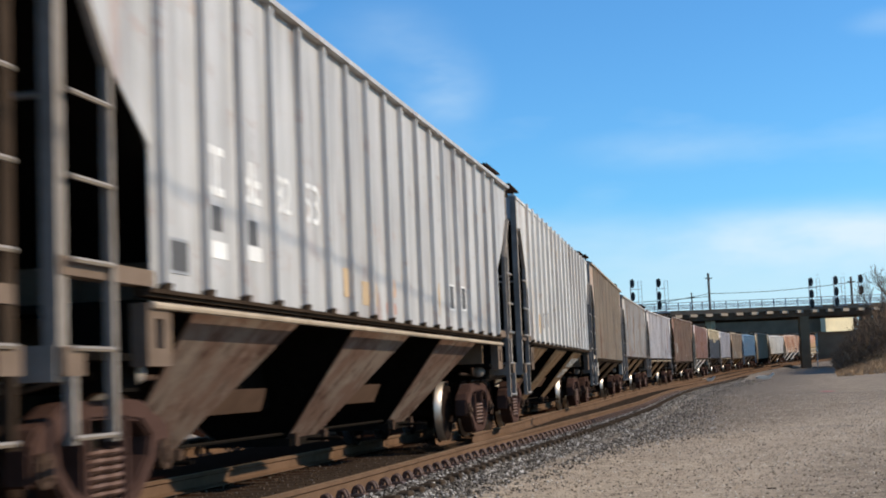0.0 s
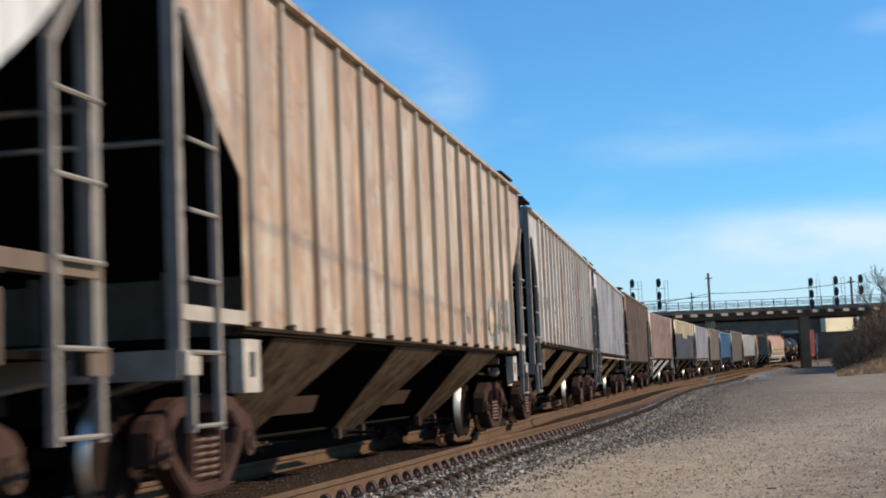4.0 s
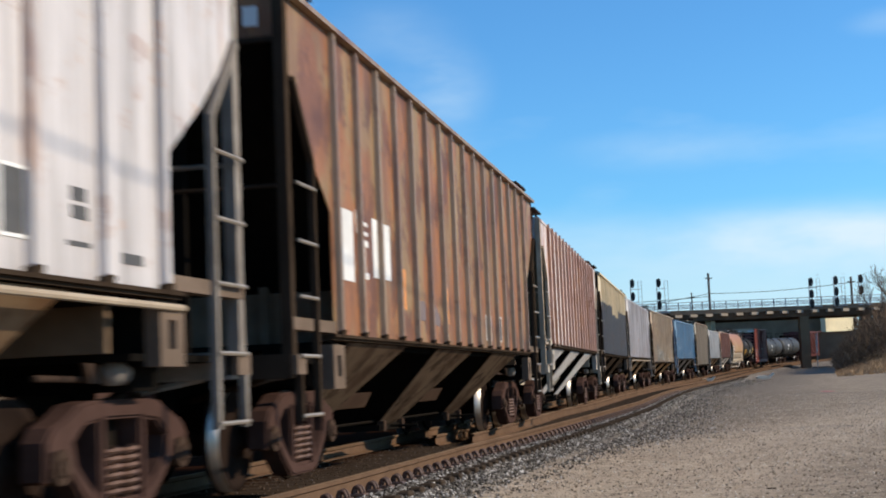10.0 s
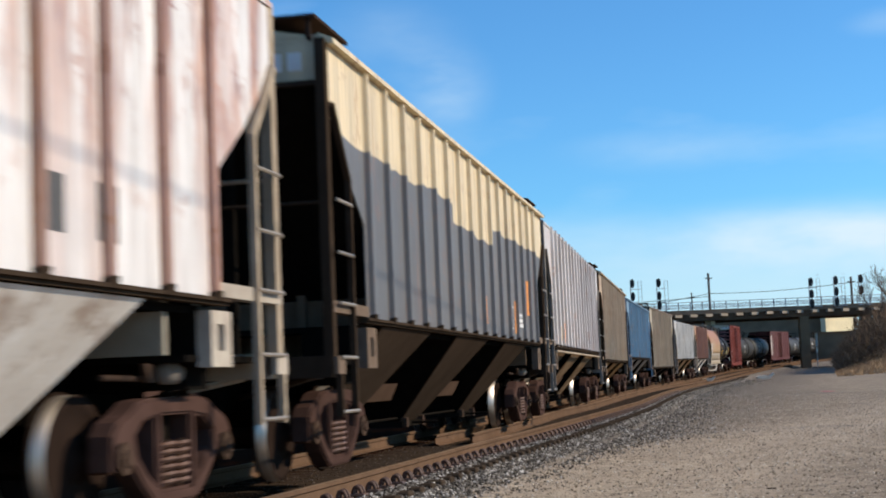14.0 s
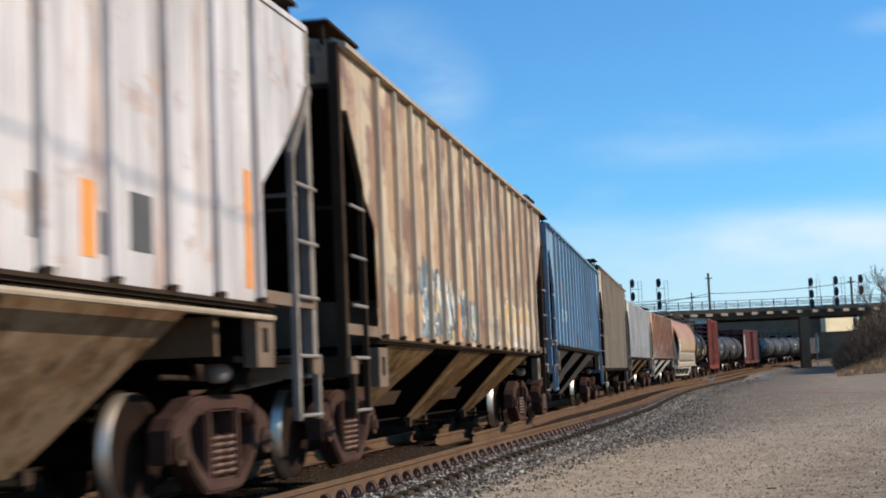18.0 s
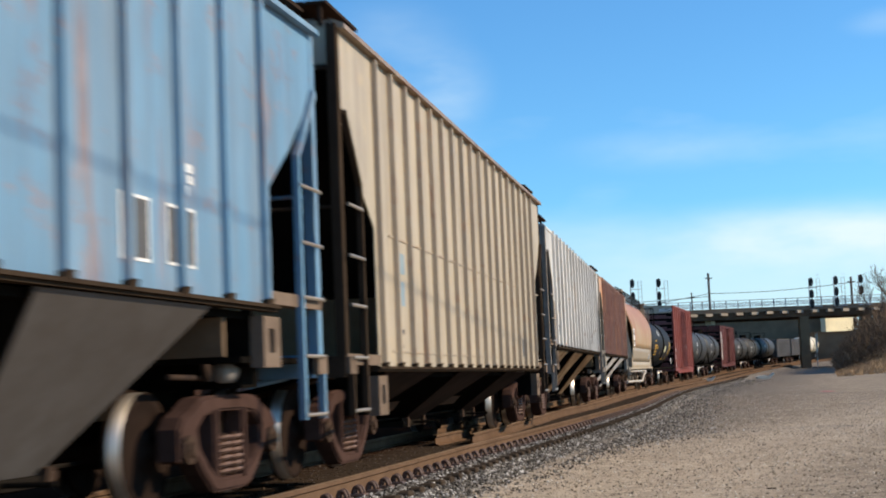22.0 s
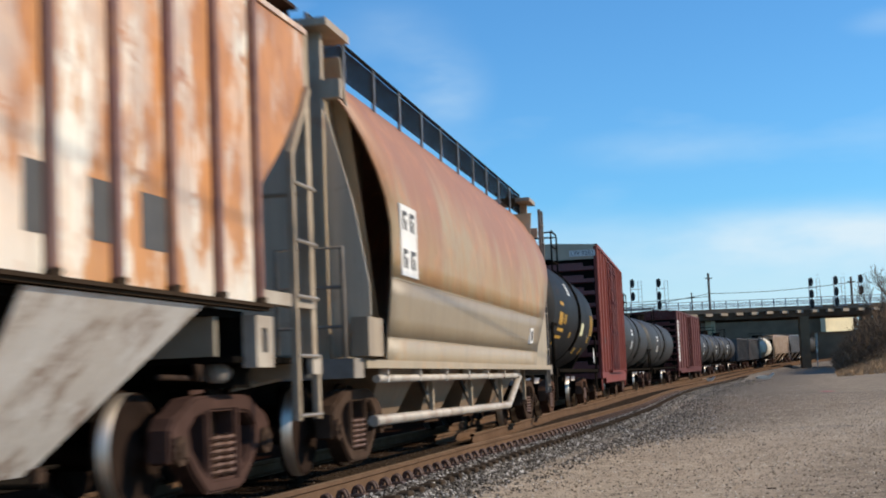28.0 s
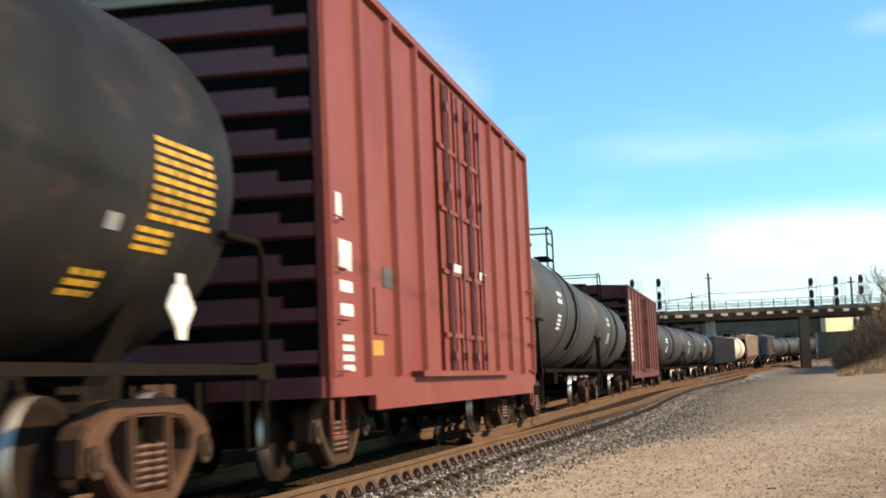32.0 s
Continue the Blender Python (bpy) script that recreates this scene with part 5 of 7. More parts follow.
        for y in (-1.42, 1.42):
            part("handrail", sheet((tube, [(k * (hl - 0.62), y, 1.1), (k * (hl - 0.62), y, 2.0), (k * (hl - 0.78), y, 2.12), (k * (hl - 1.5), y, 2.12)], 0.035, 8)), BLACK, car)
            part("stirrup", sheet((tube, [(k * (hl - 0.65), y, 1.0), (k * (hl - 0.65), y, 0.42), (k * (hl - 1.1), y, 0.42), (k * (hl - 1.1), y, 1.0)], 0.022, 6)), BLACK, car)
        piece("coupler", coupler_mesh, "coupler", RUSTY, car, at=(k * (hl - 0.3), 0, 0), turn=(0, 0, 0 if k > 0 else pi))
        truck(car, k * (hl - 2.3), near, 2 if near else 0)
    part("bottom_outlet", sheet((rod, (0, 0, 0.75), (0, 0, 1.3), 0.2, 12), (box, -0.5, 0.5, -0.1, 0.1, 0.6, 0.8)), BLACK, car)
    return car


def round_hopper(label, S0, S1, body, near=True):
    """A covered hopper with smooth rounded sides, a fenced roof walk and white air pipes."""
    hl = (S1 - S0) / 2
    car = thing("rounded_hopper_car", label, "hopper car", "freight train cars")
    a = hl - 1.15
    zones = [("skirt", P_SANDL, [(1.5, 1.10), (1.505, 1.25), (1.52, 1.42)]),
             ("lower_shell", P_SANDM, [(1.52, 1.424), (1.55, 1.65), (1.575, 1.88), (1.59, 2.08)]),
             ("upper_shell", body, [(1.592, 2.084), (1.603, 2.35), (1.602, 2.66), (1.585, 2.95), (1.53, 3.25), (1.44, 3.55), (1.31, 3.85), (1.15, 4.12), (0.95, 4.36), (0.6, 4.48), (0.0, 4.52)])]

    def cut(z, e=-1):
        """The end edges: one end is scooped at mid height, the other slants in towards the sill."""
        return a - 1.02 * min(1.0, max(0.0, 4.25 - z) / 1.55) ** 0.8 if e < 0 else a + 0.1 - min(2.3, 1.25 * max(0.0, 3.35 - z))

    for nm, mt, sec in zones:
        for k in (-1, 1):
            bm = bmesh.new()
            rows = [[bm.verts.new((f * cut(z, 1) - (1 - f) * cut(z), k * y, z)) for y, z in sec] for f in np.linspace(0, 1, 13)]
            for r0, r1 in zip(rows, rows[1:]):
                for i in range(len(sec) - 1):
                    bm.faces.new((r0[i], r0[i + 1], r1[i + 1], r1[i])).smooth = True
            shut(bm)
            bmesh.ops.solidify(bm, geom=bm.faces[:], thickness=0.02)
            for fc in bm.faces:
                fc.smooth = len(fc.verts) == 4 and abs(fc.normal.x) < 0.3
            part(nm, shut(bm), mt, car)
    for k in (-1, 1):
        for y, z in ((1.525, 1.41), (1.597, 2.07)):
            part("seam", sheet((box, -cut(z) + 0.03, cut(z, 1) - 0.03, *sorted((k * y, k * (y - 0.03))), z, z + 0.014)), P_SANDL, car)
        for e in (-1, 1):
            if e < 0:
                part("end_bulkhead", sheet((slab_x, [(k * 0.02, 1.2), (k * 1.58, 1.2), (k * 1.57, 1.95), (k * 1.43, 2.8), (k * 1.16, 3.8), (k * 1.0, 4.25), (k * 0.02, 4.4)], 0.03 - a, 0.06 - a)), P_SANDB, car, "cream end bulkhead plate")
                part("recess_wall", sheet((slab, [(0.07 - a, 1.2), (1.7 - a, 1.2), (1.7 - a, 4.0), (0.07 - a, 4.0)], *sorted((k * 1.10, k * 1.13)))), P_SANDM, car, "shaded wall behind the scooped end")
            else:
                part("end_gusset", sheet((slab, [(a - 2.5, 1.12), (a - 0.3, 1.12), (a - 0.05, 1.5), (a - 0.05, 3.1), (a - 1.2, 2.3), (a - 2.3, 1.5)], *sorted((k * 1.44, k * 1.46)))), P_SANDL, car, "cream gusset plate with worn paint")
        part("control_box", sheet((box, -8.25, -7.62, *sorted((k * 1.42, k * 1.6)), 1.2, 1.6)), P_RIBTAN, car, "grimy brown control box") if k < 0 else None
    for k in (-1, 1):
        part("side_sill", sheet((box, -a, a, *sorted((k * 1.42, k * 1.52)), 1.08, 1.168)), P_SANDL, car)
    for k in (-1, 1):
        part("slope_sheet", sheet((slab, [(k * (a - 0.22), 4.4), (k * (a - 0.27), 4.4), (k * (a - 1.9), 1.2), (k * (a - 1.85), 1.2)], -1.28, 1.28)), P_SANDL, car)
        part("end_post", sheet((box, *sorted((k * (a - 0.02), k * (a + 0.1))), -1.16, -1.02, 1.1, 4.62), (box, *sorted((k * (a - 0.02), k * (a + 0.1))), 1.02, 1.16, 1.1, 4.62), (box, *sorted((k * (a - 0.02), k * (a + 0.1))), -1.36, 1.36, 3.9, 4.1)), P_RIBTAN, car)
        part("end_sill", sheet((box, *sorted((k * (hl - 1.1), k * (hl - 0.7))), -1.5, 1.5, 0.98, 1.18)), FRAME_L, car)
        if k > 0:
            ladder(car, k * (a + 0.2), -1.42, 0.6, 4.5, 0.42, FRAME_L)
        part("end_railing", sheet((tube, [(k * (hl - 0.75), -1.4, 1.1), (k * (hl - 0.75), -1.4, 2.3), (k * (hl - 0.75), -0.7, 2.3), (k * (hl - 0.75), -0.7, 1.1)], 0.025, 6), *[(rod, (k * (hl - 0.75), -1.4, z), (k * (hl - 0.75), -0.7, z), 0.02, 6) for z in (1.5, 1.9)]), FRAME_L, car)
        piece("coupler", coupler_mesh, "coupler", RUSTY, car, at=(k * (hl - 0.3), 0, 0), turn=(0, 0, 0 if k > 0 else pi))
        part("roof_platform", sheet((box, *sorted((k * (a - 0.6), k * (a + 0.35))), -1.3, 1.3, 4.62, 4.7)), P_RIBTAN, car)
    # fenced roof walk on both edges
    for y in (-1.0, 1.0):
        fence = part("roof_fence", sheet((rod, (-a, y, 4.83), (a, y, 4.83), 0.025, 6)), BLACK, car, "dark open-mesh roof walk guard")
        for z in np.arange(4.42, 4.80, 0.032):
            piece("guardwire", lambda: sheet((rod, (-a, 0, 0), (a, 0, 0), 0.012, 5)), "guard_wire", BLACK, fence, at=(0, y, z))
        for x in np.linspace(-a, a, 12):
            piece("fencepost", lambda: sheet((box, -0.02, 0.02, -0.02, 0.02, 4.3, 4.85)), "fence_post", GREY, fence, at=(x, y, 0))
    part("running_board", sheet((box, -a, a, -0.35, 0.35, 4.56, 4.6)), GREY, car)
    pipe = part("air_pipe", sheet((tube, [(-a + 0.8, -1.42, 0.97), (a - 4.4, -1.42, 0.97)], 0.045, 10)), P_PIPE, car, "white air supply pipe")
    part("lower_pipe", sheet((tube, [(-a + 1.5, -1.2, 0.5), (a - 4.2, -1.2, 0.44), (a - 3.4, -1.3, 0.95)], 0.065, 10)), P_PIPE, car, "white lower conveying pipe")
    for x in np.linspace(-a + 1.2, a - 4.5, 7):
        piece("pipestrap", lambda: sheet((box, -0.03, 0.03, -0.05, 0.05, -0.055, 0.2)), "pipe_strap", P_PIPE, pipe, at=(x, -1.42, 0.98))
    for i in range(4):
        cx = -4.6 + 3.07 * i
        bo = part("hopper_bay", sheet((quad_block, [(cx - 0.7, -0.82, 0.45), (cx + 0.7, -0.82, 0.45), (cx + 0.7, 0.82, 0.45), (cx - 0.7, 0.82, 0.45)], [(cx - 1.15, -1.1, 1.1), (cx + 1.15, -1.1, 1.1), (cx + 1.15, 1.1, 1.1), (cx - 1.15, 1.1, 1.1)])), P_BAYT, car)
        part("outlet_gate", sheet((box, cx - 0.5, cx + 0.5, -0.85, 0.85, 0.33, 0.44)), RUSTY_2, bo)
        part("outlet_flange", sheet((box, cx - 0.78, cx + 0.78, -0.98, -0.62, 0.44, 0.49)), P_BAYT, bo, "tan outlet flange")
        part("hanger", sheet((box, cx + 1.30, cx + 1.38, -1.24, -1.18, 0.5, 1.1)), FRAME_M, bo)
        part("strut", sheet((rod, (cx + 1.34, -1.2, 0.56), (cx + 1.9, -0.9, 1.06), 0.035, 6)), FRAME_L, bo)
    part("center_sill", sheet((box, -hl + 0.8, hl - 0.8, -0.3, 0.3, 0.72, 1.06)), BLACK, car)
    for k in (-1, 1):
        truck(car, k * (hl - 2.2), near, 1)
    return car


def open_hopper(label, S0, S1, body, zt=3.4):
    """A plain ribbed open-top car in the far part of the train."""
    hl = (S1 - S0) / 2
    a = hl - 0.8
    car = thing("open_top_car", label, "gondola car", "freight train cars")
    for k in (-1, 1):
        part("side_sheet", sheet((box, -a, a, *sorted((k * 1.46, k * 1.5)), 1.1, zt)), body, car)
        part("top_chord", sheet((box, -a, a, *sorted((k * 1.44, k * 1.58)), zt, zt + 0.1)), body, car)
        for x in np.linspace(-a + 0.1, a - 0.1, 13):
            piece(("gonpost", body.name, k, zt), lambda: sheet((box, -0.06, 0.06, *sorted((k * 1.5, k * 1.58)), 1.1, zt)), "side_post", body, car, at=(x, 0, 0))
        part("end_sheet", sheet((box, *sorted((k * (a - 0.04), k * a)), -1.46, 1.46, 1.1, zt)), body, car)
        piece("coupler", coupler_mesh, "coupler", RUSTY, car, at=(k * (hl - 0.3), 0, 0), turn=(0, 0, 0 if k > 0 else pi))
        truck(car, k * (hl - 2.2), False, 0)
    part("floor", sheet((box, -a, a, -1.46, 1.46, 1.05, 1.15), (box, -a, a, -0.3, 0.3, 0.7, 1.05)), BLACK, car)
    return car
# ---------------- the train: gap places at the clip's start ----------------
GAPS = [-9.9, 7.64, 25.2, 42.9, 61.3, 79.05, 97.4, 114.9, 132.5, 149.95, 167.2, 184.65, 202.2, 218.75, 236.1, 252.8, 271.2, 286.0, 302.4, 321.0, 339.5, 362.2,
        380.5, 397.5, 414.8, 431.0, 447.0, 463.0, 481.0, 499.0, 516.0, 533.0, 550.0, 567.0, 584.0]
P_GREY = paint("light grey hopper paint", (0.40, 0.39, 0.375), 0.15, 0.45)
P_WHITE = paint("dirty white hopper paint", (0.56, 0.54, 0.505), 0.2, 0.5, (0.2, 0.10, 0.05))
P_TANRUST = paint("rusty tan hopper paint", (0.47, 0.38, 0.28), 0.42, 0.45, (0.19, 0.075, 0.03), second=(0.45, 0.32, 0.21), blotch=0.6, grain=1.4)
P_CREAM = paint("stained cream hopper paint", (0.47, 0.43, 0.375), 0.3, 0.5, (0.22, 0.10, 0.06), blotch=0.3)
P_PALE = paint("pale pinkish white hopper paint", (0.55, 0.51, 0.495), 0.24, 0.5, (0.22, 0.095, 0.055))
P_BROWN = paint("brown rusted hopper paint", (0.27, 0.10, 0.028), 0.42, 0.3, (0.075, 0.023, 0.011), second=(0.27, 0.165, 0.07), blotch=0.95, grain=1.25)
P_BROWN.node_tree.nodes["Principled BSDF"].inputs["Specular IOR Level"].default_value = 0.4
P_PINK = paint("white over red hopper paint", (0.68, 0.65, 0.63), 0.5, 0.35, (0.23, 0.095, 0.07), second=(0.59, 0.48, 0.44), rise=(1.7, 3.5))
P_SLATE = paint("slate grey hopper paint with a yellowed top", (0.095, 0.093, 0.096), 0.12, 0.3, upper=((0.66, 0.53, 0.33), 3.42, 0.10, 0.03))
P_OCHRE = paint("rusted ochre hopper paint", (0.51, 0.39, 0.235), 0.36, 0.35, (0.12, 0.045, 0.02), second=(0.42, 0.25, 0.115), blotch=0.95, grain=1.35)
P_BLUE = paint("faded blue hopper paint", (0.092, 0.217, 0.335), 0.2, 0.35, second=(0.15, 0.26, 0.365))
P_BEIGE = paint("dusty beige hopper paint", (0.38, 0.31, 0.215), 0.12, 0.4, (0.3, 0.16, 0.08))
P_RIBRED = paint("red-brown rusted posts", (0.36, 0.19, 0.135), 0.4, 0.4)
P_RIBRUST = paint("orange-brown rusted posts", (0.19, 0.075, 0.05), 0.5, 0.4, (0.14, 0.05, 0.025))
P_RIBBROWN = paint("dark brown rusted posts", (0.24, 0.16, 0.095), 0.4, 0.45, (0.10, 0.042, 0.025))
P_RIBTAN = paint("grimy tan posts", (0.34, 0.26, 0.17), 0.2, 0.45)
P_RUSTW = paint("heavily rusted white paint", (0.72, 0.66, 0.56), 0.68, 0.2, (0.24, 0.072, 0.017), second=(0.52, 0.235, 0.07), rise=(1.45, 2.6), blotch=0.7, grain=1.7)
P_SAND = paint("sun-faded tan paint", (0.32, 0.19, 0.08), 0.16, 0.1, (0.26, 0.085, 0.032), upper=((0.295, 0.12, 0.045), 3.3, 1.3, 0.9), second=(0.33, 0.235, 0.125), blotch=0.3, grain=1.2)
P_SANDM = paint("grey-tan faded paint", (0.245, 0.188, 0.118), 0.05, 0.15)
P_SANDB = paint("cream end paint", (0.50, 0.42, 0.31), 0.12, 0.25)
P_SANDL = paint("cream faded paint", (0.33, 0.26, 0.17), 0.12, 0.15, (0.34, 0.15, 0.07))
P_TANK = paint("dusty black tank paint", (0.007, 0.0066, 0.0065), 0.03, 0.3, dirt_col=(0.015, 0.0135, 0.011), rough=0.6)
P_TANK.node_tree.nodes["Principled BSDF"].inputs["Specular IOR Level"].default_value = 0.12
P_TANK2 = paint("grey-black tank paint", (0.016, 0.0155, 0.0145), 0.05, 0.4, dirt_col=(0.036, 0.032, 0.026), rough=0.6)
P_TANK2.node_tree.nodes["Principled BSDF"].inputs["Specular IOR Level"].default_value = 0.35
P_BOX = paint("red oxide boxcar paint", (0.172, 0.029, 0.018), 0.1, 0.3, (0.12, 0.04, 0.025), (0.15, 0.05, 0.036))
P_BOX.node_tree.nodes["Principled BSDF"].inputs["Specular IOR Level"].default_value = 0.25
# darker copy of the red oxide, for shade on the end and lock rods
P_BOX_SHADED = paint("shaded red boxcar end paint", (0.13, 0.022, 0.018), 0.05, 0.3, (0.08, 0.03, 0.02), (0.06, 0.02, 0.016))
P_BOXD = paint("dark red boxcar paint", (0.09, 0.015, 0.012), 0.1, 0.3)
P_BOXD.node_tree.nodes["Principled BSDF"].inputs["Specular IOR Level"].default_value = 0.2
P_BOXT = plain("galvanised tan panel", (0.52, 0.42, 0.30), (0.40, 0.31, 0.21), 3, 0.6)
P_DARK = paint("dark grey gondola paint", (0.05, 0.05, 0.05), 0.2, 0.4)
P_IVORY = paint("ivory tank paint", (0.62, 0.57, 0.46), 0.2, 0.3)

P_BAYG = bay_paint("grey-tan dust on the bays", (0.195, 0.15, 0.12), (0.15, 0.095, 0.072), (0.06, 0.035, 0.026))
P_GREEN = plain("dull green-grey slope coating", (0.10, 0.115, 0.10), (0.07, 0.08, 0.07), 3, 0.9)
P_PIPE = paint("dirty white pipe paint", (0.46, 0.41, 0.35), 0.2, 0.5)
P_BAYK = plain("dark grey bay paint", (0.125, 0.115, 0.11), (0.085, 0.07, 0.06), 3, 0.8)
P_BAYW = bay_paint("white bays stained brown", (0.64, 0.615, 0.59), (0.58, 0.54, 0.50), (0.30, 0.22, 0.17), 0.8)
P_BAYD = bay_paint("brown grime on the bays", (0.115, 0.08, 0.054), (0.07, 0.045, 0.03), (0.025, 0.017, 0.012))
P_BAYT = paint("tan outlet paint", (0.19, 0.13, 0.08), 0.15, 0.3)
P_BAY = bay_paint("tan dust on the bays", (0.215, 0.15, 0.095), (0.15, 0.09, 0.052), (0.055, 0.033, 0.02))
P_BAYO = bay_paint("ochre bays stained dark brown", (0.24, 0.155, 0.078), (0.13, 0.072, 0.037), (0.04, 0.024, 0.015), 0.8)
H_ = "three-bay covered hopper car"
CARS = []
FLEET = {}


def add(car, i, off=0.0):
    FLEET[i] = car
    CARS.append((car, (GAPS[i] + GAPS[i + 1]) / 2 + off))
    return car


G = lambda i: (GAPS[i], GAPS[i + 1])
# reach of the side sheets from each car's middle, towards either end
REACH = {1: (7.50, 6.70), 2: (6.87, 7.00), 3: (7.13, 6.90), 4: (6.95, 6.90), 5: (7.20, 6.70), 6: (7.35, 6.28), 7: (7.15, 6.40), 8: (6.90, 7.00), 9: (7.05, 6.75), 10: (6.90, 6.45), 11: (7.15, 6.32), 12: (7.27, 5.95), 13: (7.17, 6.75), 14: (6.95, 6.47)}
add(hopper("dark dirty " + H_, *G(0), P_BROWN, zb=1.4, bay_mat=P_BAYD, frame_mat=FRAME_D), 0)
add(hopper("light grey " + H_ + " with faded numbers", *G(1), P_GREY, ext=REACH[1], ribs=18, pipe=True, bay_mat=P_BAYG, frame_mat=FRAME_L), 1)
add(hopper("dirty white ribbed " + H_, *G(2), P_WHITE, ext=REACH[2], flush=True, bay_mat=P_BAY, frame_mat=FRAME_L), 2)
add(hopper("rust-streaked tan " + H_ + " with an orange stripe", *G(3), P_TANRUST, zb=1.4, zt=4.34, ext=REACH[3], bay_mat=P_BAYD, rib_mat=P_RIBTAN, frame_mat=FRAME_L, roof_mat=P_RIBTAN, bracket_mat=BRACKET_W), 3)
add(hopper("stained cream " + H_ + " with worn numbers", *G(4), P_CREAM, ext=REACH[4], ribs=18, zt=4.22, bay_mat=P_BAY, frame_mat=FRAME_L), 4)
add(hopper("pale weathered " + H_ + " with small dark stencils", *G(5), P_PALE, ext=REACH[5], pipe=True, bay_mat=P_BAY, frame_mat=FRAME_L), 5)
add(hopper("deeply rusted brown " + H_ + " with white stencils", *G(6), P_BROWN, zb=1.4, zt=4.42, ext=REACH[6], bay_mat=P_BAYD, rib_mat=P_RIBBROWN, roof_mat=P_RIBBROWN, frame_mat=FRAME_D, bracket_mat=BRACKET), 6)
add(hopper("white " + H_ + " streaked with faded red", *G(7), P_PINK, ext=REACH[7], flush=True, zt=4.22, bay_mat=P_BAYW, rib_mat=P_RIBRED, slope_mat=P_GREEN, frame_mat=FRAME_M, shear_mat=SHEARW, bracket_mat=BRACKET_W), 7)
add(hopper("slate grey " + H_ + " with yellowed upper side", *G(8), P_SLATE, ext=REACH[8], zt=4.28, bay_mat=BAYBROWN, frame_mat=FRAME_D), 8)
add(hopper("whitewashed " + H_ + " with black stencil boxes", *G(9), P_PALE, ext=REACH[9], flush=True, pipe=True, bay_mat=P_BAY, frame_mat=FRAME_L, slope_mat=P_GREEN), 9)
add(hopper("rusted ochre " + H_ + " covered in spray paint", *G(10), P_OCHRE, zb=1.4, zt=4.34, ext=REACH[10], bay_mat=P_BAYO, rib_mat=P_RIBTAN, roof_mat=P_RIBTAN, frame_mat=FRAME_D), 10)
add(hopper("faded blue " + H_ + " with pale grey bays", *G(11), P_BLUE, ext=REACH[11], bay_mat=P_BAYK), 11)
# bay colour is near-black to stand for shade under the low sides
add(hopper("tall dusty beige " + H_ + " with deep ribbed sides", *G(12), P_BEIGE, zb=1.1, zt=4.52, ext=REACH[12], roof_mat=P_RIBBROWN, bay_mat=RUST_SHADE, rib_mat=P_RIBTAN, ribs=18, frame_mat=FRAME_D, shear_mat=SHEART), 12)
add(hopper("chalky white " + H_ + " with tan bays", *G(13), P_WHITE, ext=REACH[13], flush=True, zt=4.17, bay_mat=P_BAY, frame_mat=FRAME_L, slope_mat=P_GREEN, shear_mat=SHEART), 13)
add(hopper("white " + H_ + " eaten by orange rust", *G(14), P_RUSTW, ext=REACH[14], flush=True, zt=4.21, bay_mat=P_BAYW, rib_mat=P_RIBRUST, frame_mat=FRAME_M, shear_mat=SHEARW, slope_mat=P_GREEN, bracket_mat=BRACKET_W), 14)
for nd in P_SLATE.node_tree.nodes:
    if nd.type == "TEX_COORD":
        nd.object = FLEET[8]
add(round_hopper("rounded tan hopper car faded to salmon with white pipes", *G(15), P_SAND), 15)
add(tank_car("dusty black tank car with yellow stencils", *G(16), P_TANK, near=True, bands=(0.5,)), 16)
add(boxcar("brick-red boxcar with double doors and ribbed ends", *G(17), P_BOX, P_BOX_SHADED, P_BOXT, near=True), 17)
for i in (18, 19, 21, 22, 23):
    add(tank_car("grey-black tank car with pale stencils", *G(i), P_TANK2, bands=(-2, 2)), i)
add(boxcar("dark red boxcar with small white stencils", *G(20), P_BOXD, P_BOXD, P_BOXD, side=20.5, zt=4.9), 20)
for i in (24, 25):
    add(open_hopper("dark grey open-top car", *G(i), P_DARK, 3.7), i)
add(tank_car("ivory tank car with dark bands", *G(26), P_IVORY, bands=(-3, 0, 3)), 26)
add(hopper("tan covered hopper car far down the train", *G(27), P_TANRUST, near=False), 27)
add(hopper("dark covered hopper car far down the train", *G(28), P_DARK, near=False), 28)
for i in (29, 30, 31):
    add(tank_car("grey tank car far down the train", *G(i), P_TANK2), i)
for i in (32, 33):
    add(open_hopper("dark open-top car far down the train", *G(i), P_DARK), i)
# ---------------- stencils and spray paint on the cars ----------------
TANPAINT = plain("tan stain", (0.5, 0.36, 0.2), (0.36, 0.25, 0.15), 5, 0.7)
SMOKE = plain("dull blue-grey spray paint", (0.22, 0.26, 0.27), (0.32, 0.35, 0.35), 5, 0.6)
TEAL = plain("dull teal-grey spray paint", (0.085, 0.125, 0.145), (0.14, 0.18, 0.2), 5, 0.7)
CHALK = plain("chalky white spray paint", (0.72, 0.69, 0.63), (0.5, 0.46, 0.4), 5, 0.7)
PEACH = plain("peach spray paint", (0.55, 0.34, 0.2), (0.42, 0.25, 0.14), 5, 0.7)
PEACHRED = plain("faded salmon spray paint", (0.46, 0.22, 0.16), (0.40, 0.27, 0.21), 4, 0.7)
AMBER = plain("pale amber spray paint", (0.62, 0.42, 0.14), (0.5, 0.33, 0.14), 5, 0.7)
NEAR_Y = -1.505


def mark(i, material, x0, x1, z0, z1, y=NEAR_Y):
    part("stencil", sheet((box, x0, x1, y - 0.005, y, z0, z1)), material, FLEET[i])


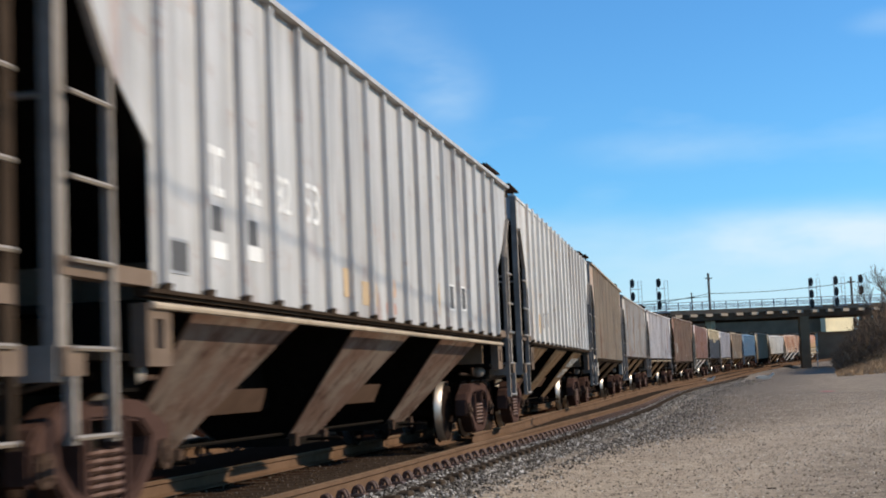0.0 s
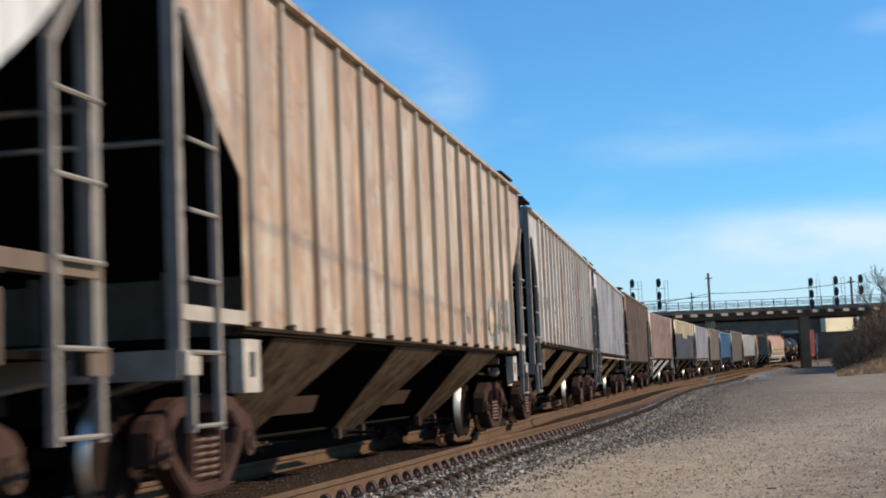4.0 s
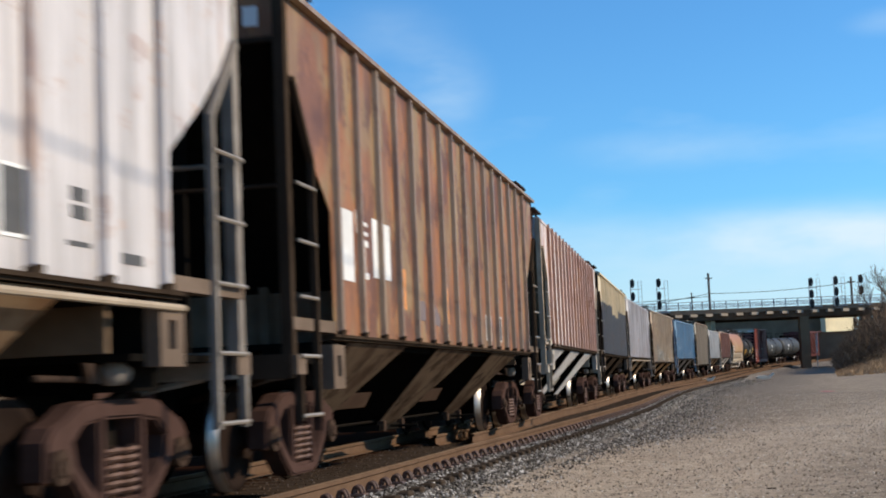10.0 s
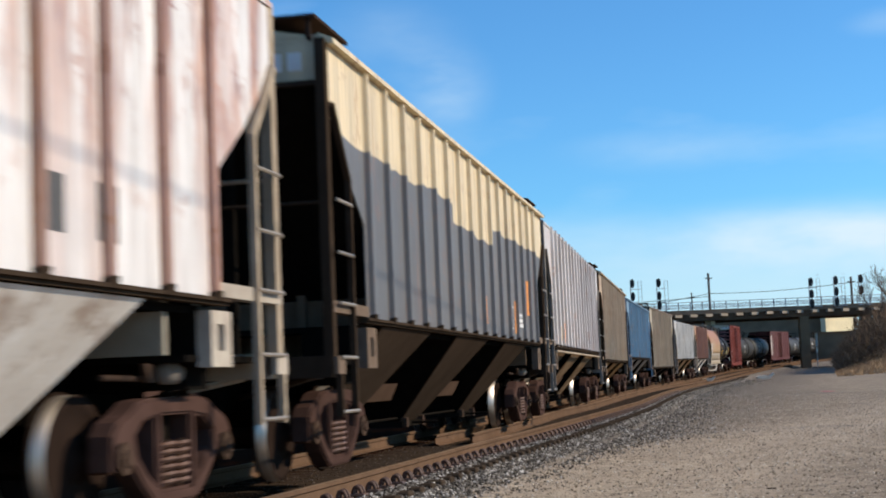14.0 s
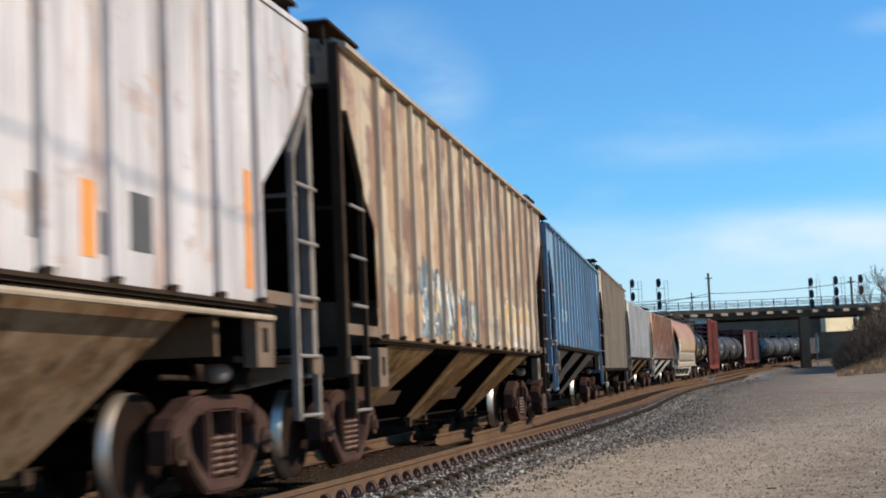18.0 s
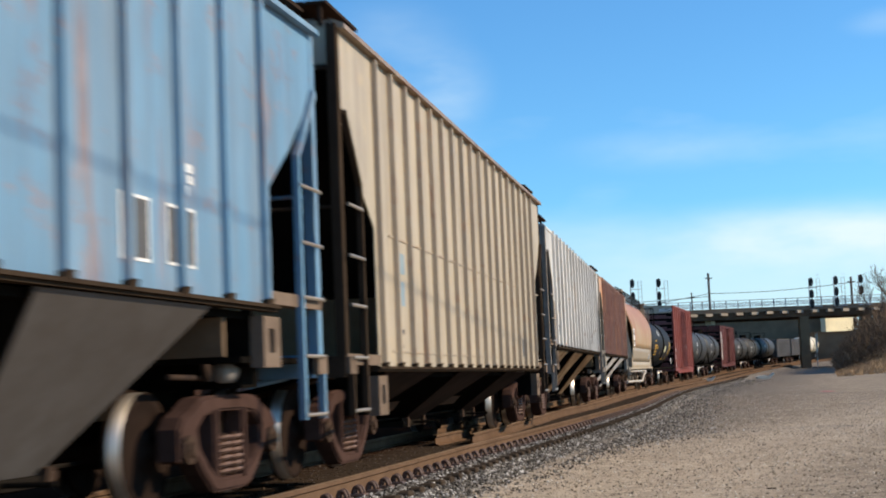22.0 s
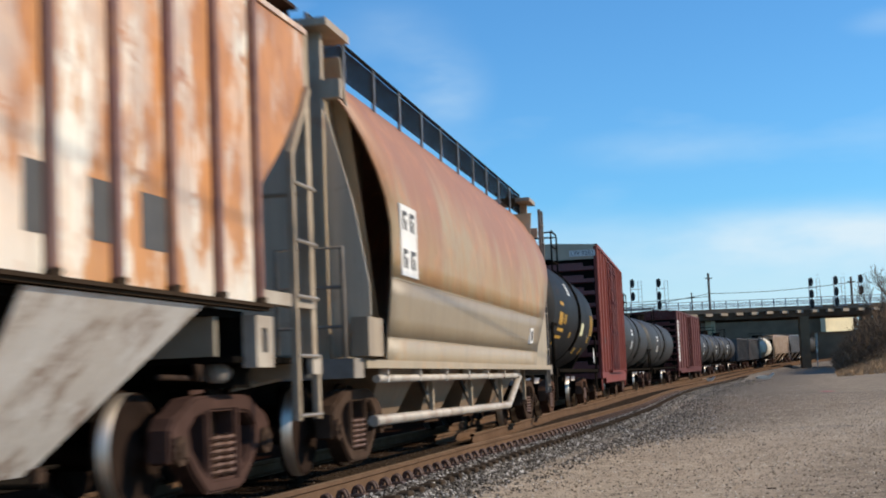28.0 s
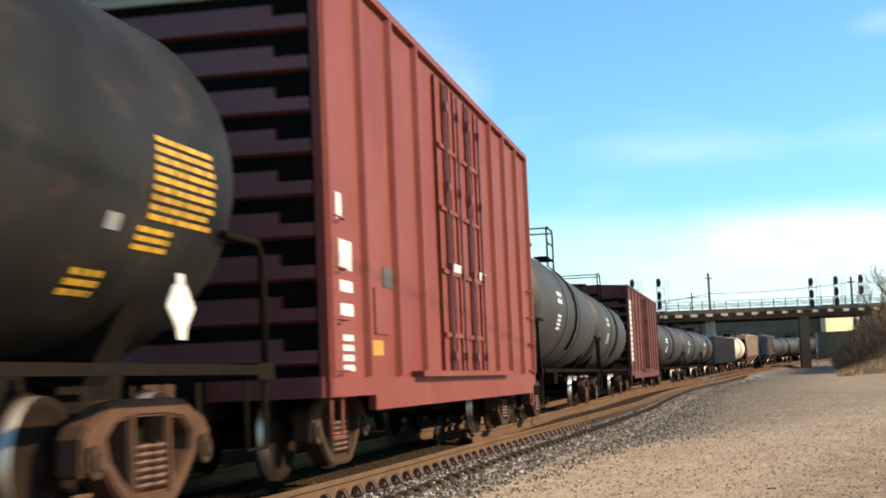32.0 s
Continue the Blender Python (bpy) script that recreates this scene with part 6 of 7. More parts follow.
def frame_mark(i, material, x0, x1, z0, z1):
    """A data square: painted border round a dark field."""
    mark(i, INK, x0, x1, z0, z1)
    y, w = NEAR_Y, 0.022
    part("stencil_border", sheet((box, x0 - w, x1 + w, y - 0.007, y, z1, z1 + w), (box, x0 - w, x1 + w, y - 0.007, y, z0 - w, z0), (box, x0 - w, x0, y - 0.007, y, z0, z1), (box, x1, x1 + w, y - 0.007, y, z0, z1)), material if material is not INK else GREY, FLEET[i])


def bar_mark(i, material, x0, x1, z0, z1):
    bm = bmesh.new()
    bars(bm, x0, x1, z0, z1, NEAR_Y, max(2, int((z1 - z0) / 0.08)), int(100 * abs(x0)) + i)
    part("stencil_lines", shut(bm), material, FLEET[i])


def glyphs(i, material, x0, x1, z0, z1):
    """Two worn stencil letters that cannot be read any more: uprights and short arms."""
    bm = bmesh.new()
    rnd = random.Random(int(100 * (x0 + 20)) + i)
    w = (x1 - x0) / 2
    for c in range(2):
        x, b, d = x0 + c * w, w * 0.24, w * 0.86
        y = NEAR_Y
        box(bm, x, x + b, y - 0.004, y, z0, z1)
        if rnd.random() < 0.6:
            box(bm, x + d - b, x + d, y - 0.004, y, z0 + rnd.choice((0, 0.45)) * (z1 - z0), z1)
        for f in rnd.sample((0.0, 0.42, 0.83), 2):
            box(bm, x + b, x + d - 0.01, y - 0.0045, y, z0 + f * (z1 - z0), z0 + (f + 0.17) * (z1 - z0))
    part("worn_lettering", shut(bm), material, FLEET[i])


def cloud(i, material, x0, x1, z0, z1, seed):
    """A patch of overspray with an uneven round edge."""
    rnd = random.Random(seed)
    pts = [((x0 + x1) / 2 + (x1 - x0) / 2 * cos(a) * q, (z0 + z1) / 2 + (z1 - z0) / 2 * sin(a) * q) for a, q in [(a, rnd.uniform(0.78, 1.05)) for a in np.linspace(0, 2 * pi, 19)[:-1]]]
    part("overspray", sheet((slab, pts, NEAR_Y - 0.003, NEAR_Y)), material, FLEET[i])


def text_mark(i, material, text, x0, x1, z0, z1):
    m = Matrix.Translation(((x0 + x1) / 2, NEAR_Y - 0.004, (z0 + z1) / 2)) @ Matrix.Rotation(radians(90), 4, "X")
    letters("number", text, (z1 - z0) * 1.45, material, FLEET[i], m)


def spray(i, x0, x1, z0, z1, tones, count, seed):
    """Spray paint: overlapping curved strokes and fills on the side."""
    rnd = random.Random(seed)
    for j in range(count):
        bm = bmesh.new()
        cx, cz = rnd.uniform(x0, x1), rnd.uniform(z0, z1)
        y = NEAR_Y - 0.004 - 0.0006 * j
        if rnd.random() < 0.55:
            w, h = rnd.uniform(0.08, 0.25), rnd.uniform(0.15, 0.42) * (z1 - z0)
            pts = [(cx + w * cos(a) * rnd.uniform(0.6, 1.1), min(z1, max(z0, cz + h * sin(a) * rnd.uniform(0.7, 1.1)))) for a in np.linspace(0, 2 * pi, 10)[:-1]]
            slab(bm, pts, y, y + 0.0035)
        else:
            a0, r, w = rnd.uniform(0, 6), rnd.uniform(0.15, 0.4), rnd.uniform(0.025, 0.06)
            arc = np.linspace(a0, a0 + rnd.uniform(1.5, 3.5), 9)
            clampz = lambda z: min(z1, max(z0, z))
            pts = [(cx + r * cos(a), clampz(cz + r * sin(a) * 1.3)) for a in arc] + [(cx + (r - w) * cos(a), clampz(cz + (r - w) * sin(a) * 1.3 - 0.01)) for a in arc[::-1]]
            slab(bm, pts, y, y + 0.0035)
        part("spray_stroke", shut(bm), rnd.choice(tones), FLEET[i])


DUSTBLUE = plain("dusty blue overspray", (0.17, 0.15, 0.17), (0.22, 0.17, 0.15), 3, 0.8)
glyphs(1, WHITE, -6.42, -6.02, 2.38, 2.76)
glyphs(1, WHITE, -5.61, -5.13, 2.41, 2.75)
mark(1, WHITE, -6.42, -6.02, 1.9, 2.03)
mark(1, WHITE, -5.61, -5.19, 1.94, 2.06)
text_mark(1, WHITE, "82", -4.80, -4.33, 2.4, 2.72)
text_mark(1, WHITE, "53", -4.00, -3.40, 2.39, 2.76)
mark(1, INK, -6.41, -6.12, 2.11, 2.3)
mark(1, INK, -5.60, -5.28, 2.07, 2.27)
frame_mark(1, WHITE, 2.70, 3.02, 1.90, 2.21)
frame_mark(1, WHITE, 3.60, 3.88, 1.93, 2.23)
cloud(1, PEACH, -0.72, -0.42, 1.84, 2.12, 11)
cloud(1, PEACHRED, -0.95, -0.40, 1.63, 1.86, 12)
cloud(1, TANPAINT, 1.98, 2.10, 1.75, 2.25, 13)
frame_mark(1, INK, -7.17, -6.85, 1.75, 1.96)
mark(1, TANPAINT, -1.96, -1.32, 1.74, 1.99)
mark(1, TANPAINT, -2.67, -2.39, 1.79, 2.08)
mark(2, TANPAINT, -6.51, -6.16, 1.77, 2.58)
mark(2, TANPAINT, -5.84, -5.58, 1.81, 2.59)
mark(2, TANPAINT, -5.19, -4.77, 1.8, 2.2)
mark(2, INK, -6.47, -6.29, 2.34, 2.46)
mark(2, INK, -5.77, -5.61, 2.47, 2.54)
mark(2, INK, -4.42, -4.23, 1.94, 2.25)
mark(2, INK, -3.59, -3.37, 1.99, 2.32)
mark(2, INK, 2.5, 2.76, 1.81, 2.2)
mark(2, INK, 3.28, 3.56, 1.8, 2.22)
mark(2, INK, 4.03, 4.28, 1.79, 2.22)
mark(2, INK, -5.81, -5.65, 2.08, 2.13)
text_mark(4, INK, "2", -4.54, -4.15, 2.3, 2.65)
text_mark(4, INK, "5", -3.86, -3.41, 2.31, 2.66)
mark(4, INK, -6.09, -5.81, 2.35, 2.6)
mark(4, INK, -5.43, -5.15, 2.36, 2.61)
frame_mark(4, INK, -6.62, -6.32, 1.73, 1.96)
mark(4, WHITE, -3.91, -3.37, 2.02, 2.09)
glyphs(5, BLUEGREY, -6.68, -6.24, 2.34, 2.63)
glyphs(5, BLUEGREY, -6.02, -5.72, 2.40, 2.66)
text_mark(5, BLUEGREY, "2", -5.25, -4.90, 2.47, 2.73)
glyphs(5, BLUEGREY, -4.62, -4.10, 2.46, 2.66)
bar_mark(5, INK, 1.13, 1.39, 1.85, 1.96)
mark(6, WHITE, -6.94, -6.52, 1.95, 2.67)
glyphs(6, WHITE, -6.38, -5.86, 2.47, 2.71)
glyphs(6, WHITE, -6.32, -5.85, 2.01, 2.42)
mark(6, WHITE, -5.69, -5.32, 2.05, 2.69)
mark(6, WHITE, -5.19, -4.88, 2.06, 2.68)
frame_mark(6, WHITE, 1.58, 2.05, 1.55, 1.90)
frame_mark(6, WHITE, 2.66, 3.1, 1.55, 1.92)
mark(6, ORANGE, -4.25, -4.12, 1.77, 2.24)
mark(6, ORANGE, -1.68, -1.50, 1.68, 2.17)
mark(6, ORANGE, 0.88, 1.08, 1.7, 2.18)
mark(6, ORANGE, 4.42, 4.56, 1.80, 2.28)
mark(6, ORANGE, 6.18, 6.29, 1.66, 2.65)
frame_mark(4, WHITE, 2.95, 3.28, 1.75, 2.04)
frame_mark(4, WHITE, 3.82, 4.14, 1.76, 2.03)
mark(4, WHITE, -1.25, -0.92, 1.74, 1.85)
text_mark(4, INK, "2", -3.00, -2.58, 2.31, 2.58)
cloud(4, PEACH, -2.23, -1.45, 1.66, 1.97, 21)
mark(6, DUSTBLUE, -3.42, -3.05, 1.67, 1.91)
part("stencil", sheet((slab, [(-2.65, 1.88), (-2.4, 1.9), (-2.12, 1.74), (-2.14, 1.63), (-2.45, 1.64), (-2.66, 1.72)], NEAR_Y - 0.005, NEAR_Y)), DUSTBLUE, FLEET[6])
bar_mark(7, GREY, -4.13, -3.82, 1.9, 2.31)
bar_mark(7, GREY, -3.37, -2.98, 1.87, 2.33)
mark(7, ORANGE, -2.66, -2.31, 1.73, 1.88)
mark(7, INK, 2.71, 3.04, 1.86, 2.18)
mark(7, INK, 3.66, 3.93, 1.87, 2.22)
mark(7, INK, 4.37, 4.66, 1.86, 2.23)
mark(8, ORANGE, 0.77, 0.91, 1.78, 2.22)
mark(8, ORANGE, 3.95, 4.25, 1.71, 2.29)
mark(8, ORANGE, 5.61, 6.0, 2.1, 2.76)
frame_mark(8, WHITE, 3.34, 3.73, 1.81, 2.16)
bar_mark(8, WHITE, 4.48, 4.97, 1.82, 2.09)
mark(9, TANPAINT, -6.89, -6.59, 1.68, 2.67)
mark(9, INK, -5.96, -5.73, 2.39, 2.59)
mark(9, INK, 4.22, 4.55, 1.84, 2.23)
mark(9, ORANGE, 3.52, 3.7, 1.75, 2.23)
mark(9, ORANGE, 6.35, 6.49, 1.71, 2.67)
mark(11, TANPAINT, -6.17, -5.71, 2.73, 3.15)
mark(11, TANPAINT, -5.40, -4.89, 2.76, 3.17)
for x0, x1 in ((-6.15, -5.77), (-5.48, -5.00), (-4.63, -4.21)):
    glyphs(11, WHITE, x0, x1, 2.22, 2.50)
frame_mark(11, WHITE, 3.47, 3.89, 1.80, 2.20)
frame_mark(11, WHITE, 4.22, 4.68, 1.81, 2.20)
bar_mark(11, WHITE, 4.36, 4.68, 2.30, 2.55)
frame_mark(5, WHITE, 4.42, 4.80, 1.81, 2.18)
frame_mark(5, WHITE, 3.53, 3.83, 1.85, 2.20)
bar_mark(5, INK, 5.24, 5.49, 1.94, 2.16)
mark(5, INK, 5.19, 5.48, 1.80, 1.83)
mark(5, INK, 5.92, 6.23, 1.74, 1.81)
bar_mark(5, INK, -2.45, -1.92, 1.86, 1.97)
bar_mark(5, INK, -1.59, -1.16, 1.83, 1.95)
mark(3, ORANGE, 4.16, 4.30, 1.47, 1.95)
mark(3, ORANGE, 6.93, 7.03, 1.48, 2.44)
cloud(3, SMOKE, 4.40, 4.92, 1.45, 2.27, 1)
cloud(3, SMOKE, 5.13, 5.73, 1.44, 2.19, 2)
cloud(3, SMOKE, 6.06, 6.69, 1.47, 2.28, 3)
cloud(3, DUSTBLUE, 2.48, 2.89, 1.55, 1.87, 4)
mark(9, TANPAINT, -5.54, -5.08, 1.77, 2.08)
mark(9, INK, -4.74, -4.50, 2.13, 2.22)
mark(9, INK, -3.97, -3.62, 2.13, 2.23)
bar_mark(9, GREY, -4.75, -4.50, 1.70, 2.07)
bar_mark(9, GREY, -3.98, -3.62, 1.75, 2.06)
mark(9, ORANGE, -4.47, -4.31, 1.71, 2.19)
mark(9, ORANGE, -1.48, -1.26, 1.71, 2.19)
cloud(9, CHALK, 1.04, 1.62, 1.72, 2.42, 5)
mark(9, INK, 2.89, 3.10, 1.81, 2.19)
mark(9, INK, 3.77, 4.03, 1.78, 2.05)
frame_mark(10, WHITE, 1.01, 1.51, 1.52, 1.90)
mark(11, RED, -2.35, -1.9, 3.27, 3.51)
mark(12, BLUEGREY, -6.14, -5.84, 2.17, 2.41)
mark(12, BLUEGREY, -6.09, -5.88, 1.8, 2.08)
mark(12, INK, -6.25, -5.97, 1.47, 1.53)
mark(12, INK, -6.26, -6.06, 1.31, 1.36)
mark(12, INK, -6.19, -6.13, 2.24, 2.37)
bar_mark(12, INK, -1.05, -0.73, 1.31, 1.45)
mark(13, TANPAINT, -7.14, -6.88, 1.75, 2.64)
mark(13, TANPAINT, -2.5, -2.13, 1.67, 2.15)
mark(13, INK, -6.95, -6.71, 2.55, 2.61)
mark(13, INK, -6.19, -5.91, 2.4, 2.59)
mark(13, INK, -6.24, -5.97, 1.9, 2.12)
mark(13, INK, -6.86, -6.73, 1.9, 2.0)
mark(13, INK, -1.04, -0.82, 2.13, 2.54)
mark(13, INK, 2.93, 3.17, 1.85, 2.22)
mark(13, INK, 3.67, 3.93, 1.84, 2.24)
mark(13, INK, 4.41, 4.64, 1.85, 2.26)
mark(13, ORANGE, -4.84, -4.5, 1.63, 1.74)
mark(14, INK, 2.54, 2.95, 1.84, 2.26)
mark(14, INK, 3.37, 3.75, 1.86, 2.25)
mark(14, INK, 4.12, 4.55, 1.87, 2.25)
for z0 in (2.5, 2.02):
    mark(14, CHALK, -6.82, -6.42, z0 - 0.1, z0 + 0.32)
    mark(14, SMOKE, -6.7, -6.58, z0, z0 + 0.24, NEAR_Y - 0.006)
    mark(14, SMOKE, -6.55, -6.47, z0 + 0.02, z0 + 0.22, NEAR_Y - 0.006)
mark(14, CHALK, -6.2, -5.78, 1.72, 2.42)
mark(14, SMOKE, -6.12, -5.98, 2.15, 2.35, NEAR_Y - 0.006)
frame_mark(14, INK, -6.75, -6.5, 1.70, 1.86)
mark(14, INK, -5.0, -4.72, 2.22, 2.28)
mark(14, INK, -4.5, -4.2, 2.22, 2.28)


def tag_wall(i, x0, x1, z0, tops, tones, count, seed):
    """Wild-style lettering: dense slanted strokes with pale edges, lower towards one end."""
    rnd = random.Random(seed)
    for j in range(count):
        f = (j + rnd.random()) / count
        cx = x0 + (x1 - x0) * f
        ceil_ = tops[0] + (tops[1] - tops[0]) * f
        w = rnd.choice((0.05, 0.09, 0.15, 0.2))
        h = rnd.uniform(0.12, 0.5)
        cz = rnd.uniform(z0, max(z0 + 0.05, ceil_ - h))
        h = min(h, ceil_ - cz)
        k = rnd.gauss(0, 0.12)
        bow = rnd.uniform(-0.06, 0.06)
        y = NEAR_Y - 0.004 - 0.0004 * (j % 23)
        lft = [(cx + k * q + bow * sin(pi * q), cz + h * q) for q in (0, 0.33, 0.66, 1)]
        rgt = [(cx + w * (1 - 0.3 * q) + k * q + bow * sin(pi * q), cz + h * q - 0.03 * q) for q in (1, 0.66, 0.33, 0)]
        part("spray_stroke", sheet((slab, lft + rgt, y, y + 0.003)), rnd.choice(tones), FLEET[i])


tag_wall(10, -4.95, -0.55, 1.45, (2.55, 2.1), [TEAL] * 8 + [SMOKE] * 4 + [CHALK] * 5 + [AMBER, INK], 240, 3)
for x0, x1, z0, z1 in ((-4.93, -4.75, 1.45, 1.98), (-2.19, -2.0, 1.45, 2.0), (-3.75, -3.6, 1.8, 2.1)):
    mark(10, ORANGE if x0 != -3.75 else AMBER, x0, x1, z0, z1, NEAR_Y - 0.014)


def tag_lobes(i, x0, x1, z0, z1, count, fills, line_mat, seed):
    """Puffed lettering: overlapping rounded fills, each with a thin pale outline."""
    rnd = random.Random(seed)
    for j in range(count):
        cx = x0 + (x1 - x0) * (j + 0.5) / count + rnd.uniform(-0.08, 0.08)
        w, h = (x1 - x0) / count * rnd.uniform(0.6, 0.95), (z1 - z0) * rnd.uniform(0.75, 1.0)
        ph = rnd.uniform(0, 6)
        y = NEAR_Y - 0.003 - 0.0012 * j
        def loop(g):
            return [(cx + g * w * (1 + 0.16 * sin(3 * q + ph)) * cos(q), max(z0, z0 + h / 2 + g * h / 2 * (1 + 0.12 * sin(4 * q + ph)) * sin(q))) for q in np.linspace(0, 2 * pi, 25)[:-1]]
        part("spray_fill", sheet((slab, loop(0.96), y, y + 0.002)), fills[j % len(fills)], FLEET[i])
        bm = bmesh.new()
        ring_plate(bm, loop(1.0), [(cx + (x - cx) * 0.92, z + (z0 + h / 2 - z) * 0.07) for x, z in loop(1.0)], y - 0.001, y + 0.001)
        part("spray_outline", shut(bm), line_mat, FLEET[i])


tag_lobes(10, 2.35, 5.9, 1.44, 2.35, 6, [AMBER, TANPAINT, AMBER, PEACH], CHALK, 6)
tag_wall(10, 2.5, 5.3, 1.46, (1.95, 1.9), [CHALK, CHALK, AMBER, TANPAINT, CHALK, ORANGE], 40, 5)


def chute_stroke(i, cx, zb, pts):
    """A painted stroke lying on a bay's sloping side; pts in x and share of the slope."""
    def at(x, f, out):
        return (cx + x, -(1.46 - 0.94 * f) - out, (zb - 0.12) + (0.58 - zb) * f - 0.5 * out)
    part("spray_stroke", sheet((quad_block, [at(x, f, 0.002) for x, f in pts], [at(x, f, 0.009) for x, f in pts])), CHALK, FLEET[i])


rnd = random.Random(8)
for row, (xa, xb) in enumerate(((-0.95, 0.75), (-0.85, 0.1))):
    x = xa
    while x < xb:
        f0, f1 = 0.10 + 0.26 * row, 0.30 + 0.26 * row
        k = -0.04
        if rnd.random() < 0.75:
            chute_stroke(2, 4.5, 1.6, [(x, f0), (x + 0.07, f0), (x + 0.07 + k, f1), (x + k, f1)])
        if rnd.random() < 0.6:
            fm = rnd.choice((f0, f1 - 0.045, 0.5 * (f0 + f1)))
            chute_stroke(2, 4.5, 1.6, [(x + 0.075, fm), (x + 0.2, fm), (x + 0.2, fm + 0.045), (x + 0.075, fm + 0.045)])
        x += 0.21
frame_mark(12, GREY, 4.07, 4.48, 1.33, 1.63)
spray(3, 4.3, 6.4, 1.5, 2.25, [SMOKE, TANPAINT, DUSTBLUE, DUSTBLUE], 26, 7)
# mid-height seams of the tall beige car
part("seam", sheet((box, -6.6, 6.6, NEAR_Y - 0.012, NEAR_Y, 2.55, 2.575), (box, -6.6, 6.6, NEAR_Y - 0.012, NEAR_Y, 1.26, 1.275)), P_RIBTAN, FLEET[12])
# rounded car: pale notice board and a small framed plate
part("notice_panel", sheet((box, -6.60, -5.72, -1.612, -1.57, 2.13, 2.95)), WHITE, FLEET[15], "white lettered panel")
bm = bmesh.new()
for zz, ww in ((2.22, 0.22), (2.66, 0.22)):
    for x in (-6.50, -6.10):
        box(bm, x, x + 0.08, -1.617, -1.612, zz, zz + ww)
        box(bm, x + 0.08, x + 0.24, -1.617, -1.612, zz + ww - 0.05, zz + ww)
        box(bm, x + 0.15, x + 0.22, -1.617, -1.612, zz, zz + ww * 0.6)
part("panel_lettering", shut(bm), INK, FLEET[15])
part("plate", sheet((slab, [(4.61, 1.85), (5.0, 1.86), (4.77, 1.57), (4.38, 1.56)], -1.584, -1.54)), WHITE, FLEET[15], "white bordered plate")
part("plate_field", sheet((slab, [(4.65, 1.80), (4.88, 1.81), (4.72, 1.62), (4.49, 1.61)], -1.589, -1.54)), INK, FLEET[15])

# tank car: stencils wrapped round the shell
TR, TZ = 1.45, 2.58


def on_tank(x, v, lift=0.006):
    """A point of the near shell: v metres round from the side's middle line, upwards."""
    return (x, -(TR + lift) * cos(v / TR), TZ + (TR + lift) * sin(v / TR))


def tank_mark(i, material, x0, x1, v0, v1, name="stencil"):
    bm = bmesh.new()
    n = max(2, int((v1 - v0) / 0.06))
    for k in range(n):
        a, b = v0 + (v1 - v0) * k / n, v0 + (v1 - v0) * (k + 1) / n
        quad_block(bm, [on_tank(x0, a, 0.002), on_tank(x1, a, 0.002), on_tank(x1, b, 0.002), on_tank(x0, b, 0.002)], [on_tank(x0, a), on_tank(x1, a), on_tank(x1, b), on_tank(x0, b)])
    part(name, shut(bm), material, FLEET[i])


def tank_bars(i, material, x0, x1, v0, v1, rows, seed):
    rnd = random.Random(seed)
    dv = (v1 - v0) / rows
    for r in range(rows):
        bm = bmesh.new()
        x = x0
        while x < x1 - 0.04:
            e = min(x1, x + rnd.uniform(0.08, 0.3))
            a, b = v1 - (r + 0.58) * dv, v1 - r * dv
            quad_block(bm, [on_tank(x, a, 0.002), on_tank(e, a, 0.002), on_tank(e, b, 0.002), on_tank(x, b, 0.002)], [on_tank(x, a), on_tank(e, a), on_tank(e, b), on_tank(x, b)])
            x = e + rnd.uniform(0.025, 0.06)
        part("stencil_line", shut(bm), material, FLEET[i])


tank_bars(16, YELLOW, -4.84, -3.95, 0.0, 0.13, 1, 1)
for k in range(4):
    tank_mark(16, YELLOW, -4.92 + 0.21 * k, -4.77 + 0.21 * k, -0.42, -0.12)
cu = letters("number", "662940", 0.36, YELLOW, FLEET[16], Matrix.Identity(4))
for v_ in cu.data.vertices:
    p = v_.co.copy()
    v_.co = Vector(on_tank(-3.5 + p.x * 0.9, -0.27 + p.y, 0.004 + max(0, p.z)))
tank_bars(16, YELLOW, -4.9, -3.5, -0.64, -0.5, 1, 2)
tank_bars(16, YELLOW, -4.9, -3.5, -0.82, -0.69, 1, 3)
tank_bars(16, YELLOW, -4.9, -4.25, -0.97, -0.87, 1, 4)
tank_bars(16, WHITE, -2.15, -1.25, 0.4, 0.74, 4, 5)
tank_bars(16, YELLOW, -1.55, -1.2, -0.7, -0.54, 3, 6)
PALEY = plain("pale yellow placard", (0.72, 0.70, 0.42), (0.6, 0.58, 0.36), 6, 0.6)
tank_mark(16, PALEY, 1.55, 2.4, -0.55, -0.2, "placard")
tank_bars(16, YELLOW, 1.75, 2.3, -1.14, -0.93, 3, 7)
tank_bars(16, YELLOW, 3.85, 4.3, -1.15, -0.9, 3, 8)
tank_bars(16, YELLOW, 4.6, 5.7, -0.5, 0.12, 9, 9)
tank_bars(16, YELLOW, 4.5, 5.05, -0.73, -0.53, 3, 10)
tank_mark(16, GREY, 4.0, 4.2, -0.6, -0.48)
part("placard", sheet((slab, [(4.62, 1.50), (4.76, 1.66), (4.96, 1.66), (5.10, 1.50), (4.95, 1.36), (4.92, 1.27), (4.80, 1.27), (4.77, 1.36)], -1.5, -1.49), (slab, [(4.80, 1.665), (4.92, 1.665), (4.91, 1.74), (4.81, 1.74)], -1.5, -1.49)), WHITE, FLEET[16], "white diamond hazard placard")
for i in (18, 19, 21, 22, 23):
    tank_bars(i, WHITE, -4.2, -3.1, 0.0, 0.35, 2, i)
    tank_bars(i, WHITE, -4.2, -3.4, -0.6, -0.2, 4, i + 50)
